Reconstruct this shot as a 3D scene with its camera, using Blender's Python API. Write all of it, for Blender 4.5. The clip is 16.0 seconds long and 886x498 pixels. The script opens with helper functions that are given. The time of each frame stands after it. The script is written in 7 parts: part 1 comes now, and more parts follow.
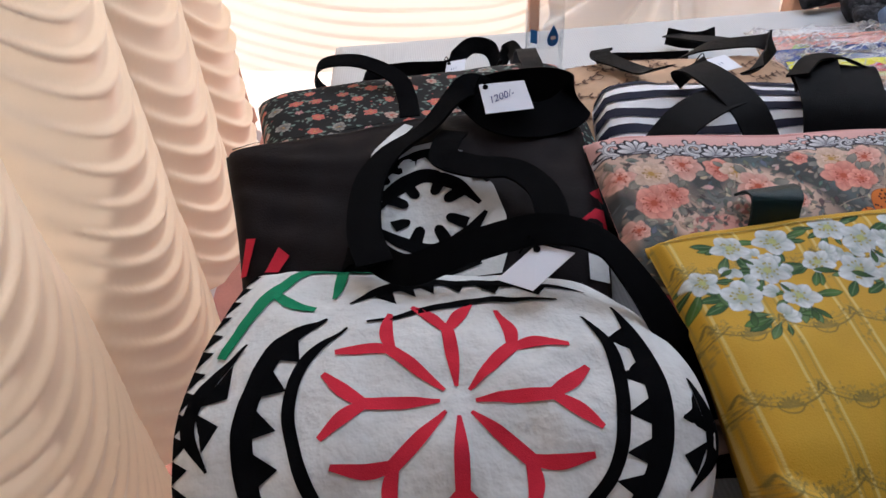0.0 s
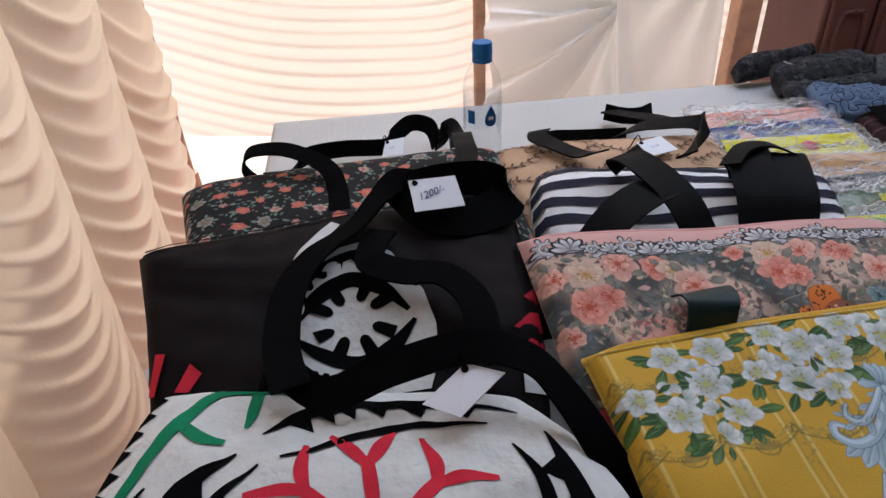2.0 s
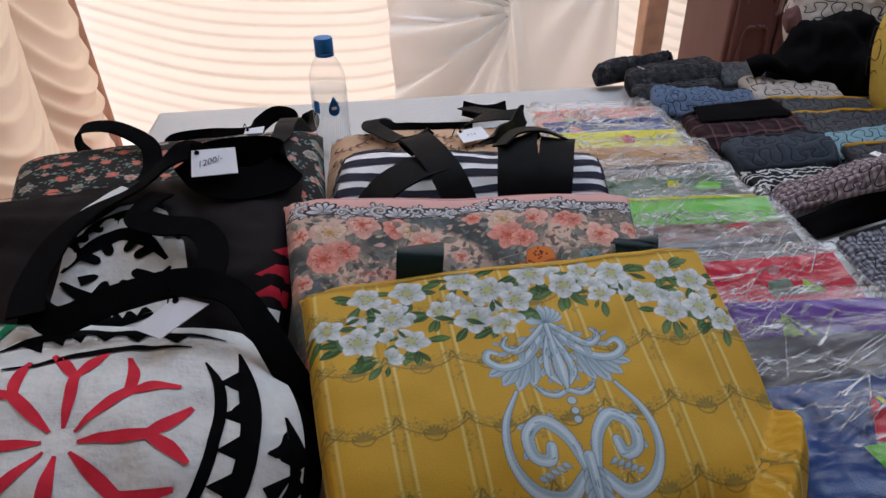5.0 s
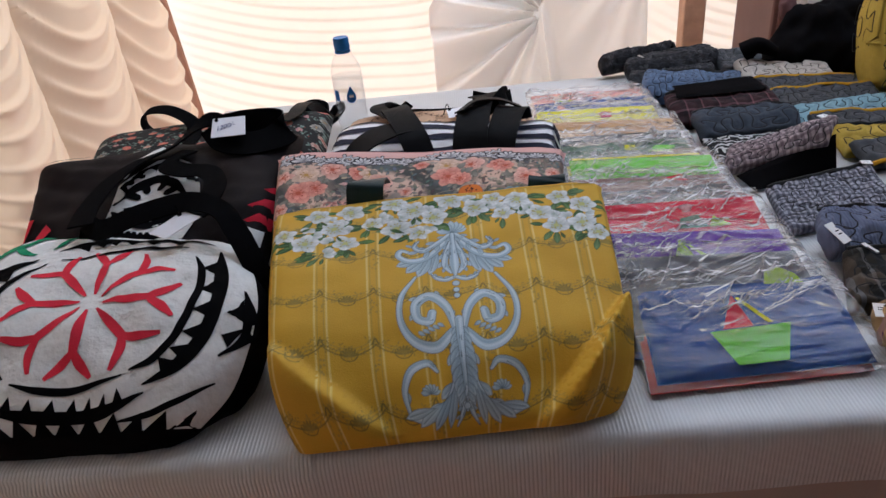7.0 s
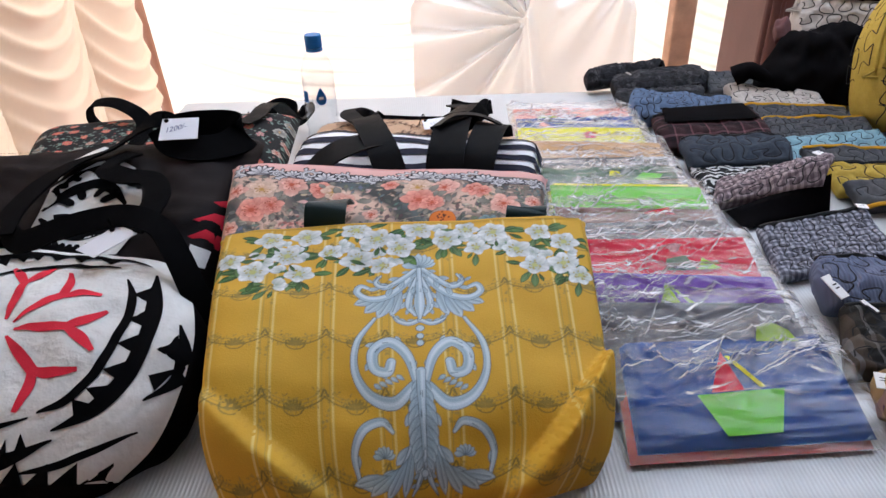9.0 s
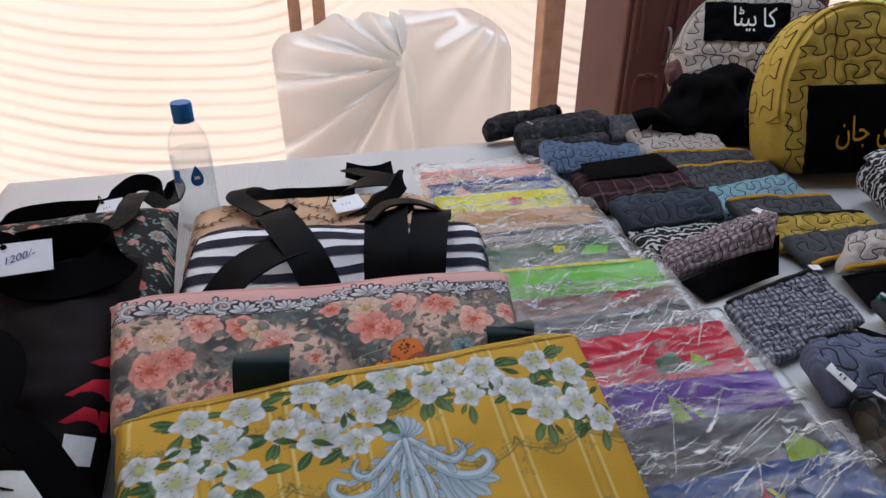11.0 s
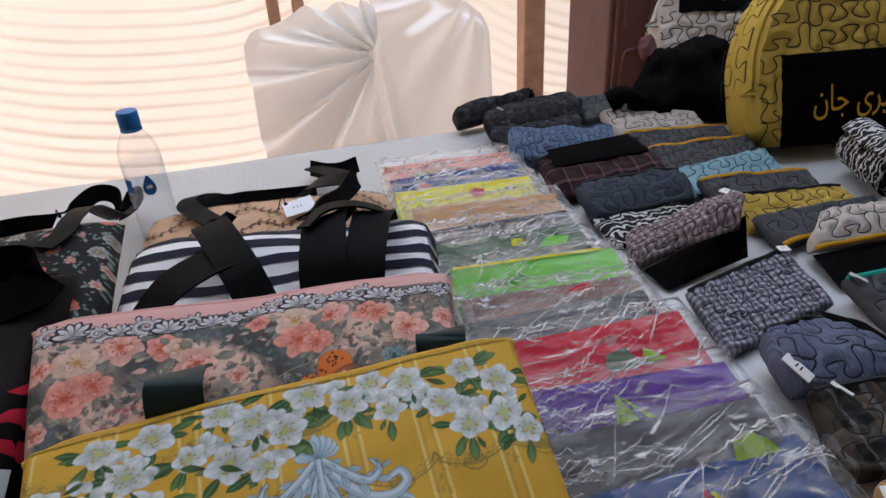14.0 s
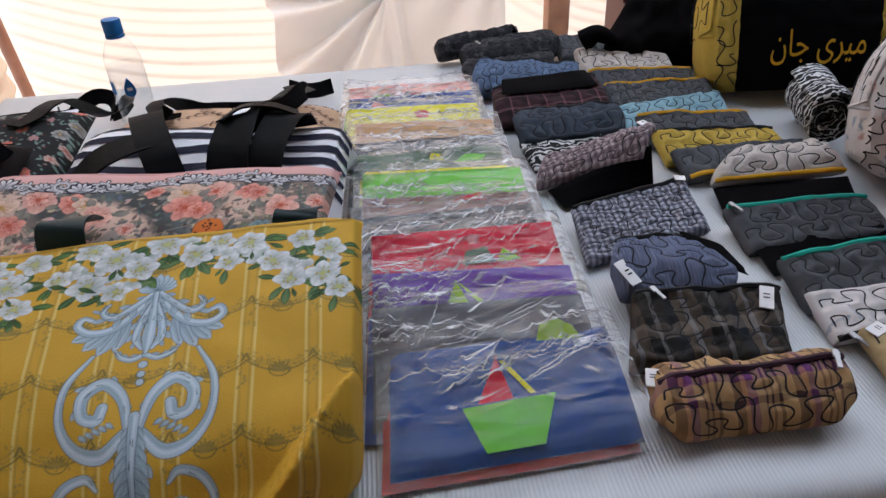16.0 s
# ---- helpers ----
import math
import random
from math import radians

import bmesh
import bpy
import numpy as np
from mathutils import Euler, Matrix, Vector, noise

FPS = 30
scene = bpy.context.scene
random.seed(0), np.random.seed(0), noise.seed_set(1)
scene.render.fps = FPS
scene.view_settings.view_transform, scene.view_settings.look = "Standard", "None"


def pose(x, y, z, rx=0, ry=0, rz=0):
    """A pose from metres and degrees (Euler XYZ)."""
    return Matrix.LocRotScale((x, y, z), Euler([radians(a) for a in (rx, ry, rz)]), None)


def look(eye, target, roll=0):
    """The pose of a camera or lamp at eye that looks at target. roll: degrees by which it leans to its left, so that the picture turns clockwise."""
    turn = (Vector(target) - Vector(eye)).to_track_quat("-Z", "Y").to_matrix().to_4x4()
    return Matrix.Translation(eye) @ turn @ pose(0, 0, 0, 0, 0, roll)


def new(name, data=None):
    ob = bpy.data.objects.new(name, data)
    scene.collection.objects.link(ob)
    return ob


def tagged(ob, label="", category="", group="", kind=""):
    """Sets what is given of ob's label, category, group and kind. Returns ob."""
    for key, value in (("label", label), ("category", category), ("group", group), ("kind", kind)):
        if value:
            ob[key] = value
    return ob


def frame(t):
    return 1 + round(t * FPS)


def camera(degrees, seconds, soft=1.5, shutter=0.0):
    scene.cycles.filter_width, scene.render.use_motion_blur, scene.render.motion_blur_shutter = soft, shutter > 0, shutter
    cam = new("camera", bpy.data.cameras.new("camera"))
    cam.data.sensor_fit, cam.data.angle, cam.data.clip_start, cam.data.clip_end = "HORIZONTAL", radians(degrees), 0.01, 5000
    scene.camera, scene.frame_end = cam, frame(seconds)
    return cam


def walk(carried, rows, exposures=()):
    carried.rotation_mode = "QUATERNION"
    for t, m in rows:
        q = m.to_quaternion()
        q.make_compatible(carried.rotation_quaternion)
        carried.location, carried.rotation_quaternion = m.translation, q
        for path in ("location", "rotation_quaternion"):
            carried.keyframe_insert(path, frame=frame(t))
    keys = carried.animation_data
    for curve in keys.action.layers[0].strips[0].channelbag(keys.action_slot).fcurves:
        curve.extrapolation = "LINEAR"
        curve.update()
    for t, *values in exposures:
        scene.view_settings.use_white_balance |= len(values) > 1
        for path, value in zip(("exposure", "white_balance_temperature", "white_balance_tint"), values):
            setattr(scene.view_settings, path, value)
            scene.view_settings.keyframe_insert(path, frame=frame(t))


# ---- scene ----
cam = camera(66.0, 16.0)
PATH = [
    (0, (-0.103, 0.141, 1.25), (-0.072, 1.715, 0.017), -4.2),
    (0.5, (-0.114, 0.143, 1.243), (-0.061, 1.719, 0.012), -2.5),
    (1, (-0.123, 0.168, 1.256), (-0.07, 1.776, 0.068), -2.5),
    (1.5, (-0.11, 0.19, 1.262), (0.006, 1.827, 0.118), -1.8),
    (2, (-0.069, 0.198, 1.27), (0.097, 1.845, 0.147), -2.6),
    (2.5, (-0.013, 0.207, 1.278), (0.054, 1.882, 0.187), -5.9),
    (3, (0.048, 0.233, 1.277), (0.003, 1.928, 0.217), -7.8),
    (3.5, (0.121, 0.259, 1.267), (0.071, 1.949, 0.198), -7.5),
    (4, (0.15, 0.244, 1.249), (0.221, 1.875, 0.094), -4.6),
    (4.5, (0.153, 0.147, 1.282), (0.281, 1.83, 0.209), -2.5),
    (5, (0.156, 0.067, 1.266), (0.356, 1.731, 0.176), -1.0),
    (5.2, (0.164, 0.032, 1.266), (0.415, 1.69, 0.176), -0.9),
    (7.3, (0.364, -0.179, 1.255), (0.239, 1.541, 0.243), -6.5),
    (7.5, (0.382, -0.19, 1.251), (0.264, 1.514, 0.21), -6.2),
    (8, (0.397, -0.177, 1.227), (0.38, 1.482, 0.111), -3.8),
    (8.5, (0.376, -0.142, 1.238), (0.297, 1.547, 0.17), -4.8),
    (9, (0.337, -0.064, 1.254), (0.319, 1.647, 0.22), -1.9),
    (9.5, (0.318, 0.017, 1.274), (0.442, 1.759, 0.299), -2.8),
    (9.7, (0.312, 0.041, 1.273), (0.599, 1.773, 0.314), -1.7),
    (11.8, (0.203, 0.168, 1.268), (0.641, 1.839, 0.259), 0.6),
    (12, (0.202, 0.169, 1.268), (0.61, 1.852, 0.268), -0.0),
    (12.5, (0.205, 0.163, 1.262), (0.539, 1.846, 0.233), -1.9),
    (13, (0.21, 0.156, 1.256), (0.537, 1.828, 0.208), -1.4),
    (13.5, (0.242, 0.165, 1.254), (0.605, 1.796, 0.156), -3.0),
    (14, (0.328, 0.155, 1.272), (0.699, 1.826, 0.237), -3.4),
    (14.5, (0.454, 0.124, 1.276), (0.879, 1.794, 0.262), -1.6),
    (15, (0.551, 0.095, 1.25), (0.97, 1.758, 0.222), -0.1),
    (15.5, (0.57, 0.068, 1.237), (0.83, 1.726, 0.15), -2.8),
    (16, (0.533, 0.004, 1.249), (0.66, 1.651, 0.122), -3.2),
]
EXPOSURES = [(t, ev, 5650, 10) for t, ev in ((0.0, 1.06), (1.5, 0.92), (2.5, 0.80), (3.5, 0.78), (4.5, 0.80), (5.0, 0.78), (7.5, 1.12), (8.0, 1.48), (8.5, 1.54), (9.0, 1.46), (9.5, 1.16), (12.0, 0.84), (13.0, 0.84), (14.5, 0.80), (15.0, 0.82), (16.0, 1.06))]
walk(cam, [(t, look(eye, target, roll)) for t, eye, target, roll in PATH], EXPOSURES)

# ---- world and light ----
world = bpy.data.worlds.new("sky")
scene.world = world
world.use_nodes = True
wn = world.node_tree.nodes
sky = wn.new("ShaderNodeTexSky")
sky.sky_type, sky.sun_disc = "NISHITA", False
SUN_EL, SUN_AZ = radians(50), radians(-20)
sky.sun_elevation, sky.sun_rotation = SUN_EL, SUN_AZ
wn["Background"].inputs[1].default_value = 0.15
world.node_tree.links.new(sky.outputs[0], wn["Background"].inputs[0])
sun = new("sun", bpy.data.lights.new("sun", "SUN"))
sun.data.energy, sun.data.angle, sun.data.color = 5.0, radians(0.6), (1.0, 0.95, 0.87)
to_sun = Vector((math.sin(SUN_AZ) * math.cos(SUN_EL), math.cos(SUN_AZ) * math.cos(SUN_EL), math.sin(SUN_EL)))
sun.matrix_world = look(to_sun * 30, (0, 0, 0))


# ---- materials ----
def mat(name, col, rough=0.8, var=0.12, scale=18.0, bump=0.15, fine=900.0, sheen=0.0, metal=0.0, col2=None, spec=0.2, island=0.0):
    m = bpy.data.materials.new(name)
    m.use_nodes = True
    t = m.node_tree
    N, L = t.nodes, t.links.new
    b = N["Principled BSDF"]
    co = N.new("ShaderNodeTexCoord")
    n1 = N.new("ShaderNodeTexNoise")
    n1.inputs["Scale"].default_value, n1.inputs["Detail"].default_value = scale, 4
    n2 = N.new("ShaderNodeTexNoise")
    n2.inputs["Scale"].default_value, n2.inputs["Detail"].default_value = fine, 2
    L(co.outputs["Object"], n1.inputs["Vector"])
    L(co.outputs["Object"], n2.inputs["Vector"])
    add = N.new("ShaderNodeMath")
    add.operation = "MULTIPLY_ADD"
    L(n2.outputs[0], add.inputs[0])
    add.inputs[1].default_value = 0.5
    L(n1.outputs[0], add.inputs[2])
    mix = N.new("ShaderNodeMix")
    mix.data_type = "RGBA"
    ramp = N.new("ShaderNodeMapRange")
    ramp.inputs[1].default_value, ramp.inputs[2].default_value = 0.45, 1.05
    L(add.outputs[0], ramp.inputs[0])
    L(ramp.outputs[0], mix.inputs[0])
    a = tuple(c * (1 - var) for c in col)
    z = col2 or tuple(min(1, c * (1 + var)) for c in col)
    mix.inputs[6].default_value, mix.inputs[7].default_value = (*a, 1), (*z, 1)
    out = mix.outputs[2]
    if island:
        g = N.new("ShaderNodeNewGeometry")
        hv = N.new("ShaderNodeHueSaturation")
        mr = N.new("ShaderNodeMapRange")
        mr.inputs[3].default_value, mr.inputs[4].default_value = 1 - island, 1 + island
        L(g.outputs["Random Per Island"], mr.inputs[0])
        L(mr.outputs[0], hv.inputs["Value"])
        L(out, hv.inputs["Color"])
        out = hv.outputs[0]
    L(out, b.inputs["Base Color"])
    b.inputs["Roughness"].default_value, b.inputs["Metallic"].default_value = rough, metal
    b.inputs["Specular IOR Level"].default_value = spec
    b.inputs["Sheen Weight"].default_value = sheen
    if bump:
        bp = N.new("ShaderNodeBump")
        bp.inputs["Strength"].default_value, bp.inputs["Distance"].default_value = bump, 0.004
        L(add.outputs[0], bp.inputs["Height"])
        L(bp.outputs[0], b.inputs["Normal"])
    return m


def drape_mat(name, col, through_part, rough=0.4, gloss=0.7, sheen=0.0):
    """Thin satin: part of the light goes through."""
    m = mat(name, col, rough, 0.05, 5.0, 0.03, 700.0, 0.0, spec=gloss)
    t = m.node_tree
    N, L = t.nodes, t.links.new
    b, o = N["Principled BSDF"], N["Material Output"]
    tr = N.new("ShaderNodeBsdfTranslucent")
    tr.inputs[0].default_value = (*col, 1)
    mx = N.new("ShaderNodeMixShader")
    mx.inputs[0].default_value = through_part
    L(b.outputs[0], mx.inputs[1])
    L(tr.outputs[0], mx.inputs[2])
    out = mx.outputs[0]
    if sheen:
        gl, top = N.new("ShaderNodeBsdfGlossy"), N.new("ShaderNodeMixShader")
        gl.inputs["Roughness"].default_value = 0.2
        top.inputs[0].default_value = sheen
        L(out, top.inputs[1])
        L(gl.outputs[0], top.inputs[2])
        out = top.outputs[0]
    L(out, o.inputs[0])
    return m


def ribbed_mat(name, col, pitch, depth=0.5, direction="X", rough=0.75):
    """Woven cloth with fine ribs."""
    m = mat(name, col, rough, 0.06, 6.0, 0.0, 500.0)
    t = m.node_tree
    N, L = t.nodes, t.links.new
    b = N["Principled BSDF"]
    co = N.new("ShaderNodeTexCoord")
    w = N.new("ShaderNodeTexWave")
    w.bands_direction = direction
    w.inputs["Scale"].default_value = math.pi * 2 / (pitch * 20)
    L(co.outputs["Object"], w.inputs[0])
    bp = N.new("ShaderNodeBump")
    bp.inputs["Strength"].default_value, bp.inputs["Distance"].default_value = depth, 0.0015
    L(w.outputs[1], bp.inputs["Height"])
    L(bp.outputs[0], b.inputs["Normal"])
    src = b.inputs["Base Color"].links[0].from_socket
    mul = N.new("ShaderNodeMix")
    mul.data_type, mul.blend_type = "RGBA", "MULTIPLY"
    mul.inputs[0].default_value = 0.12
    L(src, mul.inputs[6])
    L(w.outputs[0], mul.inputs[7])
    L(mul.outputs[2], b.inputs["Base Color"])
    return m


def check_mat(name, a, c, pitch, third=None, rough=0.85, warp=0.25, rows=None):
    """Woven check of two yarns, crossed stripes along x and y."""
    m = mat(name, a, rough, 0.08, 30.0, 0.2)
    t = m.node_tree
    N, L = t.nodes, t.links.new
    b = N["Principled BSDF"]
    co = N.new("ShaderNodeTexCoord")
    base = b.inputs["Base Color"].links[0].from_socket
    nz = N.new("ShaderNodeTexNoise")
    nz.inputs["Scale"].default_value = 40
    L(co.outputs["Object"], nz.inputs[0])
    off = N.new("ShaderNodeVectorMath")
    off.operation = "MULTIPLY_ADD"
    off.inputs[1].default_value = (pitch * warp,) * 3
    L(nz.outputs["Color"], off.inputs[0])
    L(co.outputs["Object"], off.inputs[2])
    prev = base
    for axis, p, colour, fac in (("X", pitch, c, 0.55), ("Y", rows or pitch, c, 0.55)) + ((("X", pitch * 3.7, third, 0.5), ("Y", pitch * 4.1, third, 0.45)) if third else ()):
        w = N.new("ShaderNodeTexWave")
        w.bands_direction, w.wave_profile = axis, "SIN"
        w.inputs["Scale"].default_value = math.pi * 2 / (p * 20)
        L(off.outputs[0], w.inputs[0])
        st = N.new("ShaderNodeMapRange")
        st.inputs[1].default_value, st.inputs[2].default_value, st.inputs[4].default_value = 0.42, 0.58, fac
        L(w.outputs[1], st.inputs[0])
        mx = N.new("ShaderNodeMix")
        mx.data_type = "RGBA"
        mx.inputs[7].default_value = (*colour, 1)
        L(st.outputs[0], mx.inputs[0])
        L(prev, mx.inputs[6])
        prev = mx.outputs[2]
    L(prev, b.inputs["Base Color"])
    return m


def print_mat(name, ground, blots, scale, edge=0.5, rough=0.8):
    """Printed cloth with soft blots of several colours over its ground."""
    m = mat(name, ground, rough, 0.1, 25.0, 0.12)
    t = m.node_tree
    N, L = t.nodes, t.links.new
    b = N["Principled BSDF"]
    co = N.new("ShaderNodeTexCoord")
    prev = b.inputs["Base Color"].links[0].from_socket
    for k, (colour, cover) in enumerate(blots):
        mp = N.new("ShaderNodeMapping")
        mp.inputs["Location"].default_value = (3.1 * k, 1.7 * k, 0.9 * k)
        L(co.outputs["Object"], mp.inputs[0])
        nz = N.new("ShaderNodeTexNoise")
        nz.inputs["Scale"].default_value, nz.inputs["Detail"].default_value = scale * (1 + 0.3 * k), 5
        L(mp.outputs[0], nz.inputs[0])
        st = N.new("ShaderNodeMapRange")
        st.inputs[1].default_value, st.inputs[2].default_value = 1 - cover, 1 - cover + 0.04 + 0.1 * edge
        L(nz.outputs[0], st.inputs[0])
        mx = N.new("ShaderNodeMix")
        mx.data_type = "RGBA"
        mx.inputs[7].default_value = (*colour, 1)
        L(st.outputs[0], mx.inputs[0])
        L(prev, mx.inputs[6])
        prev = mx.outputs[2]
    L(prev, b.inputs["Base Color"])
    return m


def film_mat(name, tint=(1, 1, 1), gloss=0.12, rough=0.08, crease=0.35, top=0.55, streak=(1, 1, 1), power=3.5, crumple=0.0):
    """Thin clear plastic film: see-through with creased gloss."""
    m = bpy.data.materials.new(name)
    m.use_nodes = True
    t = m.node_tree
    N, L = t.nodes, t.links.new
    N.remove(N["Principled BSDF"])
    o = N["Material Output"]
    tr, gl, mx = N.new("ShaderNodeBsdfTransparent"), N.new("ShaderNodeBsdfGlossy"), N.new("ShaderNodeMixShader")
    tr.inputs[0].default_value = (*tint, 1)
    gl.inputs["Roughness"].default_value = rough
    fr = N.new("ShaderNodeLayerWeight")
    pw4 = N.new("ShaderNodeMath")
    pw4.operation = "POWER"
    pw4.inputs[1].default_value = power
    L(fr.outputs["Facing"], pw4.inputs[0])
    mr = N.new("ShaderNodeMapRange")
    mr.inputs[2].default_value, mr.inputs[3].default_value, mr.inputs[4].default_value = 1.0, gloss, top
    L(pw4.outputs[0], mr.inputs[0])
    L(mr.outputs[0], mx.inputs[0])
    co, bp = N.new("ShaderNodeTexCoord"), N.new("ShaderNodeBump")
    bp.inputs["Strength"].default_value, bp.inputs["Distance"].default_value = crease, 0.02
    mp = N.new("ShaderNodeMapping")
    mp.inputs["Scale"].default_value, mp.inputs["Rotation"].default_value = streak, (0, 0, 0.25)
    L(co.outputs["Object"], mp.inputs[0])
    out = mx.outputs[0]
    if crumple:
        # flat facets between the folds; fold attribute paints crease white, glints and haze as diffuse
        heights = []
        for scale, weight in ((24.0, 1.0), (62.0, 0.40)):
            f1, k = N.new("ShaderNodeTexVoronoi"), N.new("ShaderNodeMath")
            f1.inputs["Scale"].default_value = scale
            L(mp.outputs[0], f1.inputs["Vector"])
            k.operation = "MULTIPLY"
            k.inputs[1].default_value = weight
            L(f1.outputs["Distance"], k.inputs[0])
            heights.append(k.outputs[0])
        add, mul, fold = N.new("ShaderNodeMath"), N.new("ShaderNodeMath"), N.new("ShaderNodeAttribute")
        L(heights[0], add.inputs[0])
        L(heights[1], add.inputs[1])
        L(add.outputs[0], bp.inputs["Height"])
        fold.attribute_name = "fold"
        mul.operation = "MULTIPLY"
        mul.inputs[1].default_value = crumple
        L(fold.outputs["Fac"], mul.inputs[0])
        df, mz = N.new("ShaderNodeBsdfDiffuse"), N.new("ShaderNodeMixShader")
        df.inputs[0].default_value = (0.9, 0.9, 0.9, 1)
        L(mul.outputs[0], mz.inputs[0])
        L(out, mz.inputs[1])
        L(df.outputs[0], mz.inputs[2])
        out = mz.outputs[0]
    else:
        nz = N.new("ShaderNodeTexNoise")
        nz.inputs["Scale"].default_value, nz.inputs["Detail"].default_value, nz.inputs["Distortion"].default_value = 22, 4, 1.5
        L(mp.outputs[0], nz.inputs[0])
        L(nz.outputs[0], bp.inputs["Height"])
    L(bp.outputs[0], gl.inputs["Normal"])
    L(bp.outputs[0], fr.inputs["Normal"])
    L(tr.outputs[0], mx.inputs[1])
    L(gl.outputs[0], mx.inputs[2])
    L(out, o.inputs[0])
    return m


M_CREAM = drape_mat("peach_satin", (0.87, 0.665, 0.45), 0.17, 0.35, 0.8, 0.10)
M_BACK = drape_mat("cream_satin", (0.92, 0.78, 0.62), 0.275, 0.4)
# added out of view: grey canvas dims the front, white panel lights the back
M_DIM_CANVAS = drape_mat("dimming_canvas", (0.30, 0.31, 0.33), 0.022, 0.6, 0.2)
M_LIGHT_PANEL = drape_mat("back_light_panel", (0.92, 0.92, 0.92), 0.88, 0.6, 0.2)
M_CLOTH = ribbed_mat("table_cloth", (0.49, 0.505, 0.515), 0.0042, 0.3, "X", 0.42)
M_CLOTH.node_tree.nodes["Principled BSDF"].inputs["Specular IOR Level"].default_value = 1.0
M_SKIRT = mat("skirt_cloth", (0.38, 0.32, 0.285), 0.7, 0.1, 3.0, 0.1)
M_CARPET = mat("carpet", (0.42, 0.16, 0.10), 0.95, 0.2, 8.0, 0.6, 300.0)
M_WOOD = mat("raw_timber", (0.50, 0.30, 0.19), 0.7, 0.25, 22.0, 0.3)
M_BAMBOO = mat("pole", (0.45, 0.24, 0.15), 0.6, 0.2, 14.0, 0.2)
M_DOOR = mat("brown_lacquer", (0.12, 0.055, 0.047), 0.45, 0.15, 9.0, 0.1)
M_SATIN = drape_mat("white_satin", (0.97, 0.99, 0.985), 0.92, 0.25, 0.9, 0.20)
M_BLACK = mat("black_cloth", (0.005, 0.0045, 0.005), 0.8, 0.25, 25.0, 0.25, 900, 0.0, spec=0.015)
M_BLACKF = mat("black_poplin", (0.010, 0.0075, 0.008), 0.6, 0.3, 14.0, 0.3, 600, 0.0, spec=0.06)
M_WEB = mat("black_webbing", (0.004, 0.004, 0.0045), 0.85, 0.25, 60.0, 0.35, 1500, 0.0, spec=0.015)
M_STRAP = mat("black_strap", (0.0055, 0.0055, 0.006), 0.55, 0.3, 30.0, 0.3, spec=0.05)
M_GREENSTRAP = mat("dark_green_strap", (0.008, 0.024, 0.025), 0.4, 0.2, 30.0, 0.3, spec=0.25)
M_CALICO = mat("white_calico", (0.62, 0.63, 0.62), 0.9, 0.08, 34.0, 0.8, 110)
M_APBLACK = mat("applique_black", (0.004, 0.004, 0.0045), 0.85, 0.2, 40.0, 0.2, spec=0.015)
M_APRED = mat("applique_red", (0.55, 0.022, 0.045), 0.85, 0.12, 40.0, 0.2)
M_APGREEN = mat("applique_green", (0.01, 0.19, 0.085), 0.85, 0.12, 40.0, 0.2)
M_THREAD = mat("dark_thread", (0.02, 0.02, 0.022), 0.9, 0.1, 40.0, 0.0)
M_PAPER = mat("paper", (0.72, 0.74, 0.80), 0.7, 0.03, 20.0, 0.05)
M_INK = mat("blue_ink", (0.05, 0.07, 0.2), 0.7, 0.05, 20.0, 0.0)
M_WHITE = mat("white_label", (0.8, 0.8, 0.8), 0.7, 0.04, 60.0, 0.05)
M_METAL = mat("zip_metal", (0.32, 0.31, 0.30), 0.45, 0.1, 60.0, 0.05, 900, 0, 0.9)


# ---- building helpers ----
class Geo:
    """Collects points and faces of one mesh."""

    def __init__(self):
        self.v, self.f = [], []

    def add(self, v, f):
        n = len(self.v)
        self.v.extend(tuple(p) for p in v)
        self.f.extend(tuple(i + n for i in q) for q in f)
        return self

    def box(self, lo, hi, m=None):
        c = [Vector((x, y, z)) for x in (lo[0], hi[0]) for y in (lo[1], hi[1]) for z in (lo[2], hi[2])]
        if m is not None:
            c = [m @ p for p in c]
        return self.add(c, [(0, 1, 3, 2), (4, 6, 7, 5), (0, 4, 5, 1), (2, 3, 7, 6), (0, 2, 6, 4), (1, 5, 7, 3)])


def thing(name, place, label, category, group="", kind=""):
    ob = new(name)
    ob.empty_display_size = 0.05
    ob.location = place
    return tagged(ob, label, category, group, kind)


def root(ob):
    while ob.parent:
        ob = ob.parent
    return ob


def part(name, geo, material, parent=None, label="", smooth=True, bevel=0.0, sharp=55):
    me = bpy.data.meshes.new(name)
    o = root(parent).location if parent else Vector((0, 0, 0))
    me.from_pydata([(p[0] - o[0], p[1] - o[1], p[2] - o[2]) for p in geo.v], [], geo.f)
    if sharp:
        bm = bmesh.new()
        bm.from_mesh(me)
        bmesh.ops.recalc_face_normals(bm, faces=bm.faces)
        bm.to_mesh(me)
        bm.free()
    for p in me.polygons:
        p.use_smooth = smooth
    if smooth and sharp:
        me.set_sharp_from_angle(angle=radians(sharp))
    me.materials.append(material)
    ob = new(name, me)
    if parent:
        ob.parent = parent
    if label:
        ob["label"] = label
    if bevel:
        b = ob.modifiers.new("bevel", "BEVEL")
        b.width, b.segments, b.limit_method = bevel, 2, "ANGLE"
    return ob


def structure(name, geo, material, label, category, smooth=False, bevel=0.0):
    return tagged(part(name, geo, material, None, "", smooth, bevel), label, category, "", "structure")


